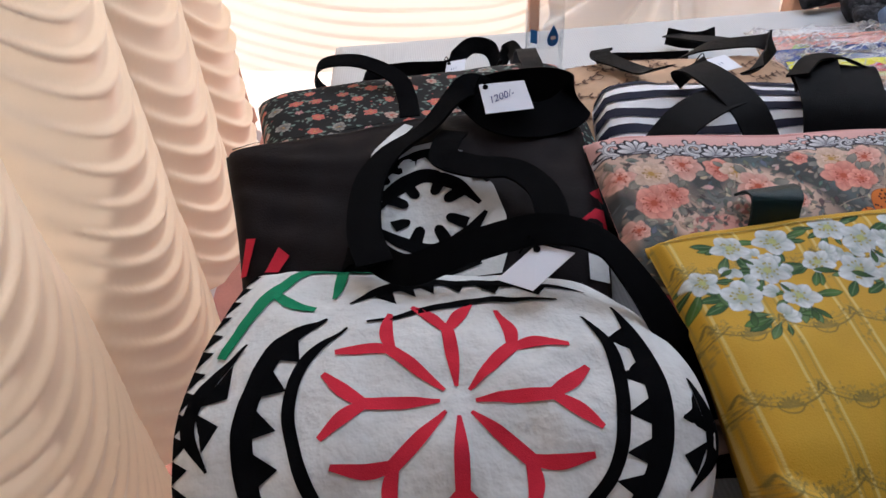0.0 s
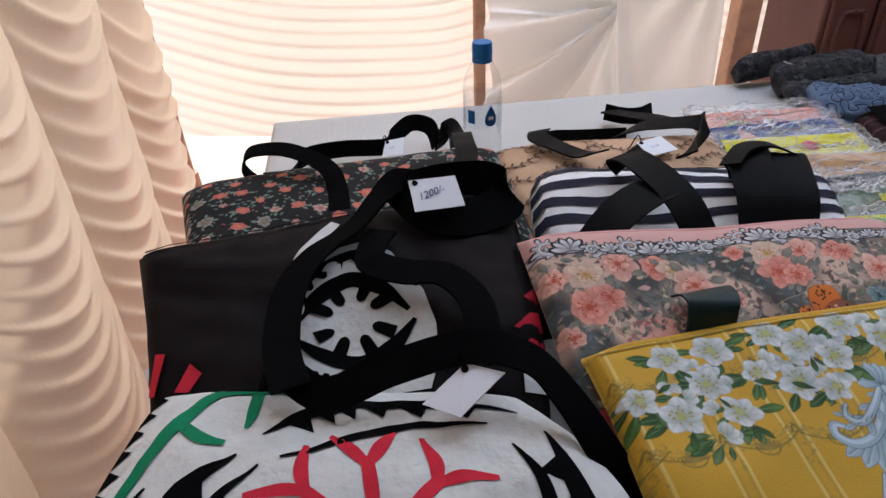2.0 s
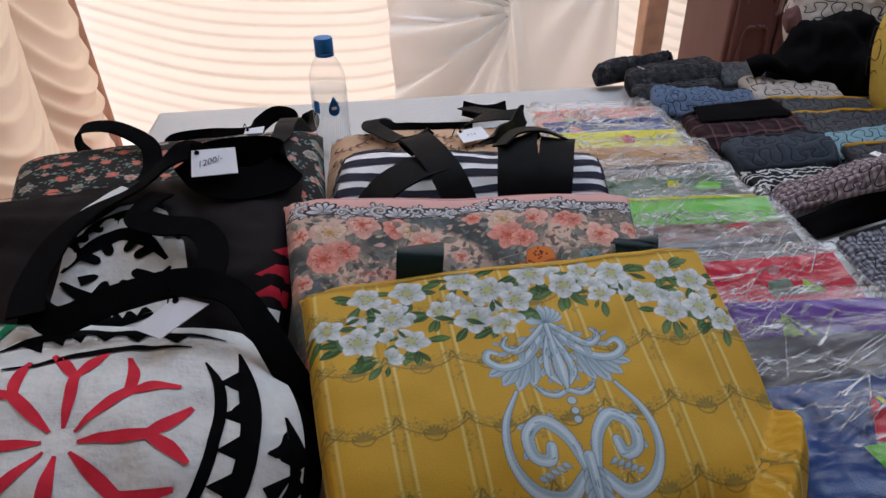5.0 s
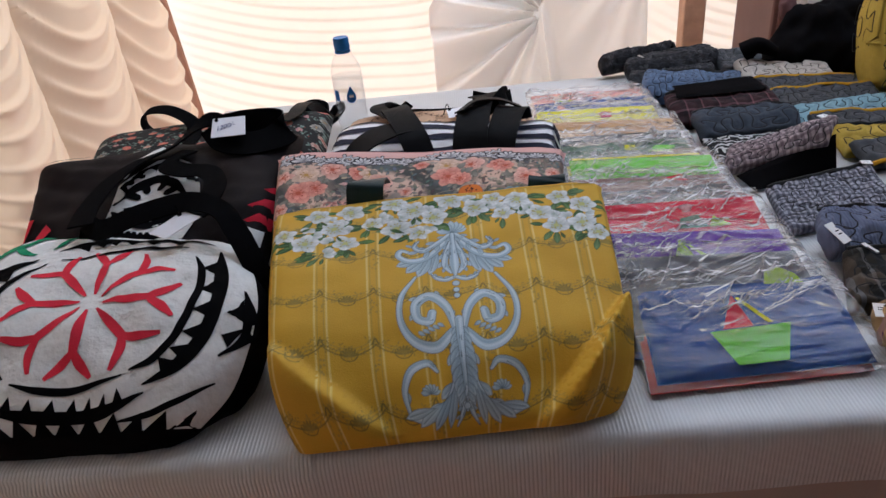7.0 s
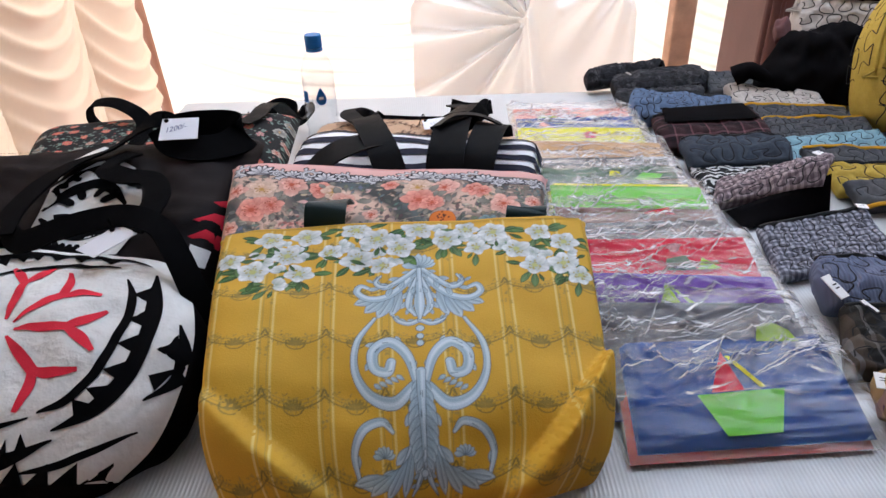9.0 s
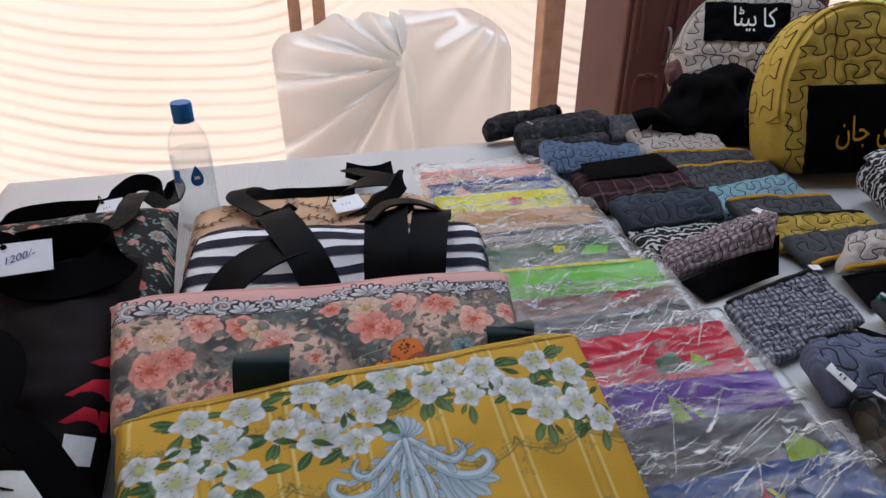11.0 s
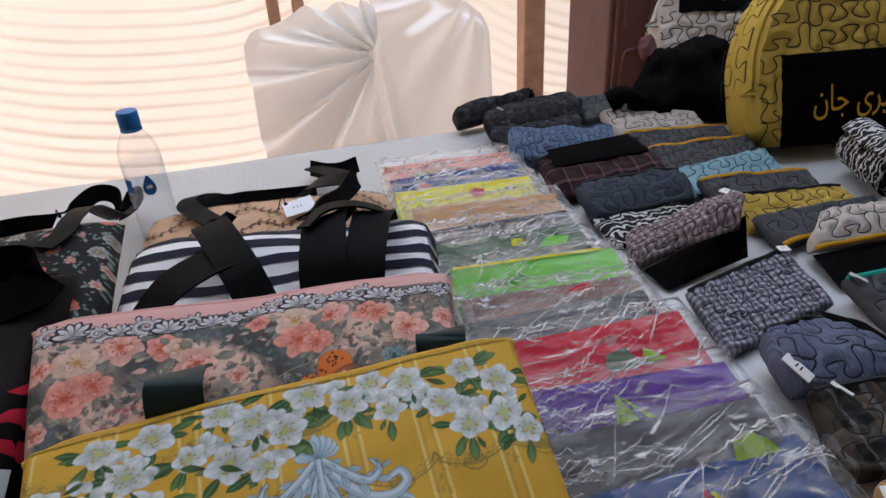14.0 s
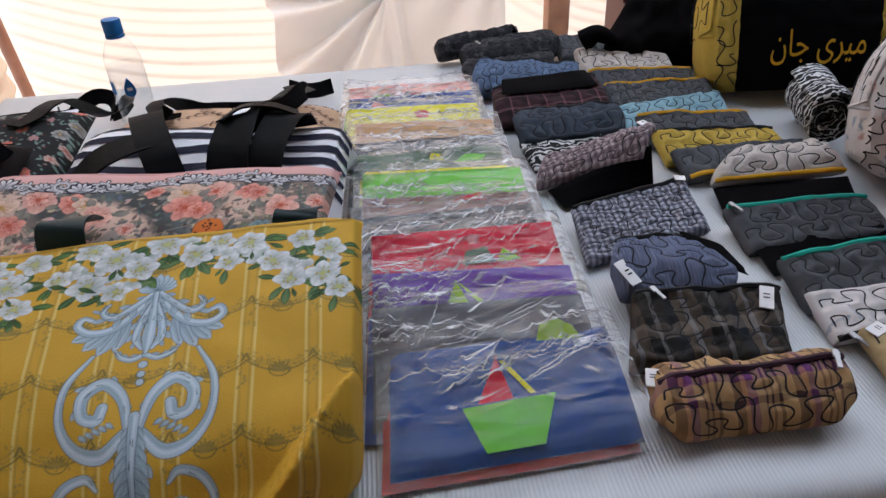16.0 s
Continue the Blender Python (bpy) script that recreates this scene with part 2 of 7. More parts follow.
def smooth_path(pts, n):
    """Catmull-Rom through the points: n + 1 samples at even steps of the parameter."""
    p = [Vector(q) for q in pts]
    p = [2 * p[0] - p[1]] + p + [2 * p[-1] - p[-2]]
    out = []
    for k in range(n + 1):
        s = k / n * (len(p) - 3)
        i = min(int(s), len(p) - 4)
        t = s - i
        a, b, c, d = p[i : i + 4]
        out.append(0.5 * (2 * b + (c - a) * t + (2 * a - 5 * b + 4 * c - d) * t * t + (3 * b - a - 3 * c + d) * t**3))
    return out


def nz(x, y, z=0.0):
    return noise.noise(Vector((x, y, z)))


class Sheet:
    """A soft flat thing given by its upper face: rows of (left, right) from the near end to the far one."""

    def __init__(self, rows, thick=0.03, bulge=0.0, amp=0.003, freq=14.0, seed=0.0, pw=5.0, floor=0.752, n=(28, 24), shape=None, wave=None, rim=0.5):
        self.rows, self.amp, self.freq, self.seed, self.pw, self.floor, self.n = rows, amp, freq, seed, pw, floor, n
        self.thick = thick if callable(thick) else (lambda u, v: thick)
        self.bulge, self.shape, self.wave, self.rim = bulge, shape, wave, rim
        L = smooth_path([r[0] for r in rows], 40) if len(rows) > 2 else smooth_path([rows[0][0], rows[1][0]], 40)
        R = smooth_path([r[1] for r in rows], 40) if len(rows) > 2 else smooth_path([rows[0][1], rows[1][1]], 40)
        mid = [(a + b) / 2 for a, b in zip(L, R)]
        s = [0.0]
        for a, b in zip(mid, mid[1:]):
            s.append(s[-1] + (b - a).length)
        self.L, self.R, self.s = L, R, s
        self.lv = s[-1]
        self.lu = sum((b - a).length for a, b in zip(L, R)) / len(L)

    def flat(self, u, v):
        if self.shape:
            u, v = self.shape(u, v)
        d = max(0.0, min(1.0, v)) * self.lv
        i = max(0, min(len(self.s) - 2, int(np.searchsorted(self.s, d)) - 1))
        t = (d - self.s[i]) / max(1e-9, self.s[i + 1] - self.s[i])
        return self.L[i].lerp(self.L[i + 1], t).lerp(self.R[i].lerp(self.R[i + 1], t), u)

    def normal(self, u, v):
        e = 0.01
        u0, u1, v0, v1 = max(0, u - e), min(1, u + e), max(0, v - e), min(1, v + e)
        n = (self.flat(u1, v) - self.flat(u0, v)).cross(self.flat(u, v1) - self.flat(u, v0))
        return n.normalized() if n.length > 1e-12 else Vector((0, 0, 1))

    def prof(self, u, v):
        return (max(0, 1 - abs(2 * u - 1) ** self.pw) * max(0, 1 - abs(2 * v - 1) ** self.pw)) ** 0.5

    def at(self, u, v, off=0.0):
        p, n, q = self.flat(u, v), self.normal(u, v), self.prof(u, v)
        h = -self.rim * self.thick(u, v) * (1 - q) + self.bulge * q
        h += self.amp * q * (nz(p.x * self.freq, p.y * self.freq, self.seed) + 0.5 * nz(p.x * self.freq * 2.7, p.y * self.freq * 2.7, self.seed + 5))
        if self.wave:
            h += self.wave(u, v) * q
        p = p + n * (h + off)
        p.z = max(p.z, self.floor + 0.002 + max(0, off))
        return p

    def under(self, u, v):
        p, n, q = self.flat(u, v), self.normal(u, v), self.prof(u, v)
        t = self.thick(u, v)
        p = p - n * (t - (1 - self.rim) * t * (1 - q))
        p.z = max(p.z, self.floor)
        return p

    def body(self):
        nu, nv = self.n
        g = Geo()
        top = [self.at(i / nu, j / nv) for j in range(nv + 1) for i in range(nu + 1)]
        ix = lambda i, j: j * (nu + 1) + i  # noqa: E731
        low, lown = {}, []
        for j in range(nv + 1):
            for i in range(nu + 1):
                if i in (0, nu) or j in (0, nv):
                    low[i, j] = ix(i, j)
                else:
                    low[i, j] = len(top) + len(lown)
                    lown.append(self.under(i / nu, j / nv))
        f = []
        for j in range(nv):
            for i in range(nu):
                f.append((ix(i, j), ix(i + 1, j), ix(i + 1, j + 1), ix(i, j + 1)))
                f.append((low[i, j], low[i, j + 1], low[i + 1, j + 1], low[i + 1, j]))
        return g.add(top + lown, f)

    # flat pieces laid on the upper face, in metres from its near left corner
    def xy(self, x, y, off=0.0012):
        return self.at(min(1, max(0, x / self.lu)), min(1, max(0, y / self.lv)), off)

    def band(self, g, pts, widths, off=0.0015, n=0, thick=0.0012):
        """A strip of cloth along a line, of changing width."""
        n = n or 8 * (len(pts) - 1)
        line = smooth_path([(*p, 0) for p in pts], n)
        ws = smooth_path([(w, 0, 0) for w in (widths if isinstance(widths, (list, tuple)) else [widths] * len(pts))], n)
        v, f = [], []
        for k, p in enumerate(line):
            d = (line[min(n, k + 1)] - line[max(0, k - 1)]).normalized()
            s = Vector((-d.y, d.x, 0)) * max(1e-4, ws[k].x) / 2
            a, b = p + s, p - s
            for q in (a, b):
                v.append(self.xy(q.x, q.y, off))
            if k:
                m = 2 * k
                f.append((m - 2, m, m + 1, m - 1))
        g.add(v, f)

    def patch(self, g, poly, off=0.0015, ring=2):
        """A small flat piece, as a fan round its middle."""
        c = Vector((sum(p[0] for p in poly) / len(poly), sum(p[1] for p in poly) / len(poly)))
        n = len(poly)
        v = [self.xy(c.x, c.y, off)]
        f = []
        for k in range(1, ring + 1):
            for p in poly:
                q = c.lerp(Vector(p), k / ring)
                v.append(self.xy(q.x, q.y, off))
        for i in range(n):
            j = (i + 1) % n
            f.append((0, 1 + i, 1 + j))
            for k in range(1, ring):
                f.append((1 + (k - 1) * n + i, 1 + k * n + i, 1 + k * n + j, 1 + (k - 1) * n + j))
        g.add(v, f)


def ribbon(pts, width, hints, thick=0.0025, n=0, twist=None):
    """A flat strap through points; hints: the way its width runs at each point."""
    n = n or 14 * (len(pts) - 1)
    line, side = smooth_path(pts, n), smooth_path(hints, n)
    g = Geo()
    v, f = [], []
    for k, p in enumerate(line):
        d = (line[min(n, k + 1)] - line[max(0, k - 1)]).normalized()
        s = side[k] - d * side[k].dot(d)
        s = s.normalized() * width / 2 if s.length > 1e-6 else Vector((width / 2, 0, 0))
        o = d.cross(s).normalized() * thick / 2
        v += [p + s + o, p - s + o, p - s - o, p + s - o]
        if k:
            m = 4 * k
            for i in range(4):
                f.append((m - 4 + i, m - 4 + (i + 1) % 4, m + (i + 1) % 4, m + i))
    f += [(0, 1, 2, 3), (4 * n + 3, 4 * n + 2, 4 * n + 1, 4 * n)]
    return g.add(v, f)


def tube(pts, r, n=0, sides=8):
    n = n or 8 * (len(pts) - 1)
    line = smooth_path(pts, n)
    g = Geo()
    v, f = [], []
    for k, p in enumerate(line):
        d = (line[min(n, k + 1)] - line[max(0, k - 1)]).normalized()
        a = d.orthogonal().normalized()
        b = d.cross(a)
        rr = r if not callable(r) else r(k / n)
        v += [p + (a * math.cos(q) + b * math.sin(q)) * rr for q in (2 * math.pi * i / sides for i in range(sides))]
        if k:
            for i in range(sides):
                j = (i + 1) % sides
                f.append(((k - 1) * sides + i, (k - 1) * sides + j, k * sides + j, k * sides + i))
    f += [tuple(range(sides))[::-1], tuple(range(n * sides, (n + 1) * sides))]
    return g.add(v, f)


def lathe(profile, at, sides=32):
    g = Geo()
    n = len(profile)
    v = [(at[0] + r * math.cos(2 * math.pi * i / sides), at[1] + r * math.sin(2 * math.pi * i / sides), at[2] + z) for r, z in profile for i in range(sides)]
    f = [(k * sides + i, k * sides + (i + 1) % sides, (k + 1) * sides + (i + 1) % sides, (k + 1) * sides + i) for k in range(n - 1) for i in range(sides)]
    f += [tuple(range(sides))[::-1], tuple(range((n - 1) * sides, n * sides))]
    return g.add(v, f)


def meander_lines(sheet, pitch=0.03, seed=1, margin=0.008):
    """Lines of wandering quilting stitches over a whole sheet."""
    rnd = random.Random(seed)
    lines = []
    rows = max(1, round((sheet.lv - 2 * margin) / (pitch * 0.95)))
    step = (sheet.lv - 2 * margin) / rows
    for r in range(rows):
        y0 = margin + (r + 0.5) * step
        pts, s, ph = [], 0.0, rnd.random() * 6
        top = (sheet.lu - 2 * margin) / pitch
        while s < top:
            a = -0.20 - 0.07 * math.sin(1.7 * s + ph)
            x = s + a * math.sin(4 * math.pi * s) + 0.10 * math.sin(1.3 * s + ph)
            y = (0.40 + 0.16 * math.sin(2.3 * s + 2 * ph)) * math.sin(2 * math.pi * s) + 0.16 * math.sin(3.1 * s + ph)
            pts.append((margin + max(0, min(top, x)) * pitch, y0 + y * step))
            s += 1 / 26
        if len(pts) > 3:
            lines.append(pts)
    return lines


def meander(sheet, lines, width=0.0013, off=0.0012):
    g = Geo()
    for pts in lines:
        sheet.band(g, pts, width, off, len(pts) - 1, 0.001)
    return g


def puff_field(xs, ys, lines, height, reach):
    """Height of padded cloth that is pulled down along its stitches."""
    q = np.array([p for l in lines for p in l])
    out = np.empty(len(xs))
    for a in range(0, len(xs), 512):
        d2 = ((xs[a : a + 512, None] - q[None, :, 0]) ** 2 + (ys[a : a + 512, None] - q[None, :, 1]) ** 2).min(1)
        out[a : a + 512] = height * (1 - np.exp(-d2 / reach**2))
    return out


def padded(sheet, lines, height=0.0034, reach=0.0048):
    """The body of a sheet, puffed up between its stitches."""
    nu, nv = sheet.n
    g = sheet.body()
    u, v = np.meshgrid(np.arange(nu + 1) / nu, np.arange(nv + 1) / nv)
    x, y = u.ravel() * sheet.lu, v.ravel() * sheet.lv
    rim = np.clip(np.minimum(np.minimum(x, sheet.lu - x), np.minimum(y, sheet.lv - y)) / 0.008, 0, 1)
    h = puff_field(x, y, lines, height, reach) * rim
    for k in range(len(h)):
        p = g.v[k]
        g.v[k] = (p[0], p[1], p[2] + h[k])
    return g


# ---- printed cloth ----
def upsample(nc, nf):
    """Weights that carry nc even samples to nf smoothly."""
    w = np.zeros((nf, nc))
    for k in range(nf):
        s = k / (nf - 1) * (nc - 1)
        i = min(int(s), nc - 2)
        t = s - i
        for d, c in ((-1, (-t + 2 * t * t - t**3) / 2), (0, (2 - 5 * t * t + 3 * t**3) / 2), (1, (t + 4 * t * t - 3 * t**3) / 2), (2, (t**3 - t * t) / 2)):
            w[k, min(nc - 1, max(0, i + d))] += c
    return w


class Cloth:
    """The printed pattern of a cloth, drawn in metres: x across, y from the near edge."""

    def __init__(self, w, h, res, col, seed=1):
        self.w, self.h, self.res = w, h, res
        self.nx, self.ny = int(w / res) + 1, int(h / res) + 1
        self.rnd = np.random.RandomState(seed)
        self.c = np.empty((self.ny, self.nx, 3))
        self.c[:] = col
        self.x, self.y = np.linspace(0, w, self.nx), np.linspace(0, h, self.ny)

    def cloud(self, size):
        a, b = max(4, int(self.w / size)), max(4, int(self.h / size))
        return np.clip(0.5 + 0.32 * (upsample(b, self.ny) @ self.rnd.randn(b, a) @ upsample(a, self.nx).T), 0, 1)

    def wash(self, col, size, level, soft=0.15, alpha=1.0):
        m = np.clip((self.cloud(size) - level) / soft, 0, 1)[..., None] * alpha
        self.c = self.c * (1 - m) + np.array(col) * m

    def window(self, x0, x1, y0, y1):
        i0, i1 = max(0, int(x0 / self.w * (self.nx - 1))), min(self.nx, int(x1 / self.w * (self.nx - 1)) + 2)
        j0, j1 = max(0, int(y0 / self.h * (self.ny - 1))), min(self.ny, int(y1 / self.h * (self.ny - 1)) + 2)
        if i1 <= i0 or j1 <= j0:
            return None
        return (slice(j0, j1), slice(i0, i1)), self.x[None, i0:i1], self.y[j0:j1, None]

    def lay(self, win, mask, col):
        m = mask[..., None]
        self.c[win] = self.c[win] * (1 - m) + np.asarray(col) * m

    def petal(self, x, y, a, l, w, base, tip, edge=None, blunt=0.6, alpha=1.0, vein=0.0):
        q = self.window(x - l * 1.1 - w, x + l * 1.1 + w, y - l * 1.1 - w, y + l * 1.1 + w)
        if not q:
            return
        win, X, Y = q
        u = ((X - x) * math.cos(a) + (Y - y) * math.sin(a)) / l
        v = -(X - x) * math.sin(a) + (Y - y) * math.cos(a)
        uc = np.clip(u, 0, 1)
        hw = w / 2 * np.sin(math.pi * uc ** (1.4 if blunt > 0.5 else 0.8)) ** blunt
        d = hw - np.abs(v)
        m = np.clip(d / (0.9 * self.res) + 0.3, 0, 1) * (u > 0) * (u < 1) * alpha
        col = np.asarray(base) * (1 - uc[..., None]) + np.asarray(tip) * uc[..., None]
        if vein:
            col = col * (1 + vein * np.sin(v / w * 17)[..., None])
        if edge is not None:
            e = np.clip(1 - d / (1.6 * self.res), 0, 1)[..., None]
            col = col * (1 - e) + np.asarray(edge) * e
        self.lay(win, m, col)

    def stroke(self, pts, widths, col, alpha=1.0, n=0, soft=0.8, shift=0.0):
        n = n or 10 * (len(pts) - 1)
        line = smooth_path([(*p, 0) for p in pts], n)
        if not isinstance(widths, (list, tuple)):
            widths = [widths] * len(pts)
        ws = smooth_path([(q, 0, 0) for q in widths], n)
        P = []
        for k, p in enumerate(line):
            d = (line[min(n, k + 1)] - line[max(0, k - 1)]).normalized()
            r = max(0.0002, ws[k].x / 2)
            P.append((p.x - d.y * shift * r, p.y + d.x * shift * r, r))
        big = max(p[2] for p in P) + 2 * self.res
        q = self.window(min(p[0] for p in P) - big, max(p[0] for p in P) + big, min(p[1] for p in P) - big, max(p[1] for p in P) + big)
        if not q:
            return
        win, X, Y = q
        best = np.full((Y.shape[0], X.shape[1]), -1.0)
        for (ax, ay, ar), (bx, by, br) in zip(P, P[1:]):
            dx, dy = bx - ax, by - ay
            t = np.clip(((X - ax) * dx + (Y - ay) * dy) / max(1e-12, dx * dx + dy * dy), 0, 1)
            best = np.maximum(best, (ar + (br - ar) * t) - np.hypot(X - ax - dx * t, Y - ay - dy * t))
        self.lay(win, np.clip(best / (soft * self.res) + 0.5, 0, 1) * alpha, col)

    def dot(self, x, y, r, col, alpha=1.0):
        q = self.window(x - r * 1.3, x + r * 1.3, y - r * 1.3, y + r * 1.3)
        if q:
            win, X, Y = q
            self.lay(win, np.clip((r - np.hypot(X - x, Y - y)) / self.res + 0.5, 0, 1) * alpha, col)

    def blossom(self, x, y, r, base, tip, edge, core, n=5, squash=1.0, stamens=9, ring=1):
        R = self.rnd
        for layer in range(ring):
            rr = r * (1 - 0.38 * layer)
            a0 = R.rand() * 6.28
            for k in range(n):
                a = a0 + 6.283 * k / n + R.uniform(-0.18, 0.18)
                sh = R.uniform(0.82, 1.1)
                self.petal(x, y, a, rr * R.uniform(0.8, 1.15), rr * R.uniform(0.62, 0.95), np.array(base) * (0.75 + 0.25 * layer), np.minimum(1, np.array(tip) * sh), edge, 0.75, 0.95, 0.05)
        for k in range(stamens):
            a = R.rand() * 6.28
            l = r * R.uniform(0.25, 0.5)
            self.stroke([(x, y), (x + l * math.cos(a), y + l * math.sin(a))], 0.0007, core, 0.7, 3)
            self.dot(x + l * math.cos(a), y + l * math.sin(a), 0.0008, np.array(core) * 0.6)
        self.dot(x, y, r * 0.15, core)

    def onto(self, name, sheet, parent, label="", off=0.0007, rough=0.8):
        """The face of a bag with this print on it."""
        a, b = 64, 56
        p = np.array([[tuple(sheet.at(i / a, j / b, off)) for i in range(a + 1)] for j in range(b + 1)])
        wu, wv = upsample(a + 1, self.nx), upsample(b + 1, self.ny)
        q = np.stack([wv @ p[..., k] @ wu.T for k in range(3)], -1) - np.array(root(parent).location)
        me = bpy.data.meshes.new(name)
        i, j = np.meshgrid(np.arange(self.nx - 1), np.arange(self.ny - 1))
        s = (j * self.nx + i).ravel()
        me.from_pydata(q.reshape(-1, 3), [], np.stack([s, s + 1, s + 1 + self.nx, s + self.nx], -1))
        at = me.color_attributes.new("print", "FLOAT_COLOR", "POINT")
        at.data.foreach_set("color", np.concatenate([np.clip(self.c, 0, 1), np.ones((self.ny, self.nx, 1))], -1).astype(np.float32).ravel())
        me.polygons.foreach_set("use_smooth", np.ones(len(me.polygons), dtype=bool))
        m = mat(name + "_cotton", (0.5, 0.5, 0.5), rough, 0.08, 20.0, 0.2, 700, spec=0.15)
        N, L = m.node_tree.nodes, m.node_tree.links.new
        bs = N["Principled BSDF"]
        src = bs.inputs["Base Color"].links[0].from_socket
        an = N.new("ShaderNodeAttribute")
        an.attribute_name = "print"
        mul = N.new("ShaderNodeMix")
        mul.data_type, mul.blend_type = "RGBA", "MULTIPLY"
        mul.inputs[0].default_value = 1.0
        two = N.new("ShaderNodeMix")
        two.data_type, two.blend_type = "RGBA", "ADD"
        two.inputs[0].default_value = 1.0
        L(src, two.inputs[6])
        L(src, two.inputs[7])
        L(an.outputs[0], mul.inputs[6])
        L(two.outputs[2], mul.inputs[7])
        L(mul.outputs[2], bs.inputs["Base Color"])
        me.materials.append(m)
        ob = new(name, me)
        ob.parent = parent
        if label:
            ob["label"] = label
        return ob


def plaid_mat(name, pitch, across, along, mix=0.5, rough=0.88):
    """Woven plaid: bands (place in the repeat, colour) of warp and weft."""
    m = mat(name, (0.5, 0.5, 0.5), rough, 0.14, 60.0, 0.3, 1200)
    N, L = m.node_tree.nodes, m.node_tree.links.new
    b = N["Principled BSDF"]
    src = b.inputs["Base Color"].links[0].from_socket
    co, sp = N.new("ShaderNodeTexCoord"), N.new("ShaderNodeSeparateXYZ")
    wob, off = N.new("ShaderNodeTexNoise"), N.new("ShaderNodeVectorMath")
    wob.inputs["Scale"].default_value = 30
    off.operation = "MULTIPLY_ADD"
    off.inputs[1].default_value = (pitch * 0.08,) * 3
    L(co.outputs["Object"], wob.inputs[0])
    L(wob.outputs["Color"], off.inputs[0])
    L(co.outputs["Object"], off.inputs[2])
    L(off.outputs[0], sp.inputs[0])
    outs = []
    for axis, bands in ((0, across), (1, along)):
        d = N.new("ShaderNodeMath")
        d.operation = "MULTIPLY"
        d.inputs[1].default_value = 1 / pitch
        f = N.new("ShaderNodeMath")
        f.operation = "FRACT"
        L(sp.outputs[axis], d.inputs[0])
        L(d.outputs[0], f.inputs[0])
        r = N.new("ShaderNodeValToRGB")
        r.color_ramp.interpolation = "CONSTANT"
        while len(r.color_ramp.elements) < len(bands):
            r.color_ramp.elements.new(0.5)
        for e, (p, c) in zip(r.color_ramp.elements, bands):
            e.position, e.color = p, (*c, 1)
        L(f.outputs[0], r.inputs[0])
        outs.append(r.outputs[0])
    mx = N.new("ShaderNodeMix")
    mx.data_type = "RGBA"
    mx.inputs[0].default_value = mix
    L(outs[0], mx.inputs[6])
    L(outs[1], mx.inputs[7])
    mu = N.new("ShaderNodeMix")
    mu.data_type, mu.blend_type = "RGBA", "MULTIPLY"
    mu.inputs[0].default_value = 0.9
    tw = N.new("ShaderNodeMix")
    tw.data_type, tw.blend_type = "RGBA", "ADD"
    tw.inputs[0].default_value = 1.0
    L(src, tw.inputs[6])
    L(src, tw.inputs[7])
    L(mx.outputs[2], mu.inputs[6])
    L(tw.outputs[2], mu.inputs[7])
    L(mu.outputs[2], b.inputs["Base Color"])
    return m


# ---- the place ----
g = Geo().add([(-60, -60, 0), (60, -60, 0), (60, 60, 0), (-60, 60, 0)], [(0, 1, 2, 3)])
structure("ground", g, mat("dry_earth", (0.5, 0.38, 0.29), 0.95, 0.15, 2.0, 0.4, 80.0), "dry sunlit sandy ground around the tent", "ground")
g = Geo().box((-0.72, -3.1, 0.001), (4.0, 2.62, 0.012))
structure("carpet", g, M_CARPET, "worn orange-red carpet covering the tent floor", "carpet")


def swagged(name, line, z0, z1, panel, sag, spacing, depth, puff, inward, material, label, shift=0.0, step=0.02, hem=0.0, tilt=0.0, thick=0.0, end=0.0, lip=0.7, fine=0.6, tight=()):
    """A hanging wall of ruched cloth: panels side by side, each with folds that sag between its seams."""
    a, b = Vector(line[0]), Vector(line[1])
    length = (b - a).length
    d = (b - a).normalized()
    n = Vector(inward).normalized()
    nx, nzs = int(length / step), int((z1 - z0) / (step * fine))
    v, f = [], []
    for j in range(nzs + 1):
        for i in range(nx + 1):
            s = length * i / nx
            k = (s + shift) / panel
            p = k - math.floor(k)
            c = math.floor(k)
            arch = 1 - (2 * p - 1) ** 2
            lean = 1 + tilt * (p - 0.5)
            zz = z0 + (z1 - z0) * j / nzs - hem * arch * (1 - j / nzs) ** 3
            gap = spacing * (tight[int(c) % len(tight)] if tight else 1.0)
            ph = (zz + sag * (arch ** 0.8) * lean + 0.05 * nz(s * 1.3, zz * 0.8, c)) / gap + 0.6 * nz(s * 1.6, zz * 3.0, 7 + c)
            fr = ph - math.floor(ph)
            uneven = 0.55 + 0.45 * nz(c * 3.1 + math.floor(ph) * 1.37, s * 1.5, 2.0)
            w = (fr / lip) ** 1.7 if fr < lip else 0.5 + 0.5 * math.cos(math.pi * (fr - lip) / (1 - lip))
            off = puff * arch ** 0.6 + depth * gap / spacing * max(0.15, uneven) * w * (0.35 + 0.65 * arch ** 0.5) + 0.01 * nz(s * 3, zz * 3, 1)
            if end:
                off *= min(1, max(0, (length - s) / end)) ** 0.5
            q = a + d * s + n * off
            v.append((q.x, q.y, zz))
    ix = lambda i, j: j * (nx + 1) + i  # noqa: E731
    for j in range(nzs):
        for i in range(nx):
            f.append((ix(i, j), ix(i + 1, j), ix(i + 1, j + 1), ix(i, j + 1)))
    ob = structure(name, Geo().add(v, f), material, label, "drape", True)
    if thick:
        so = ob.modifiers.new("cloth", "SOLIDIFY")
        so.thickness = thick
    return ob


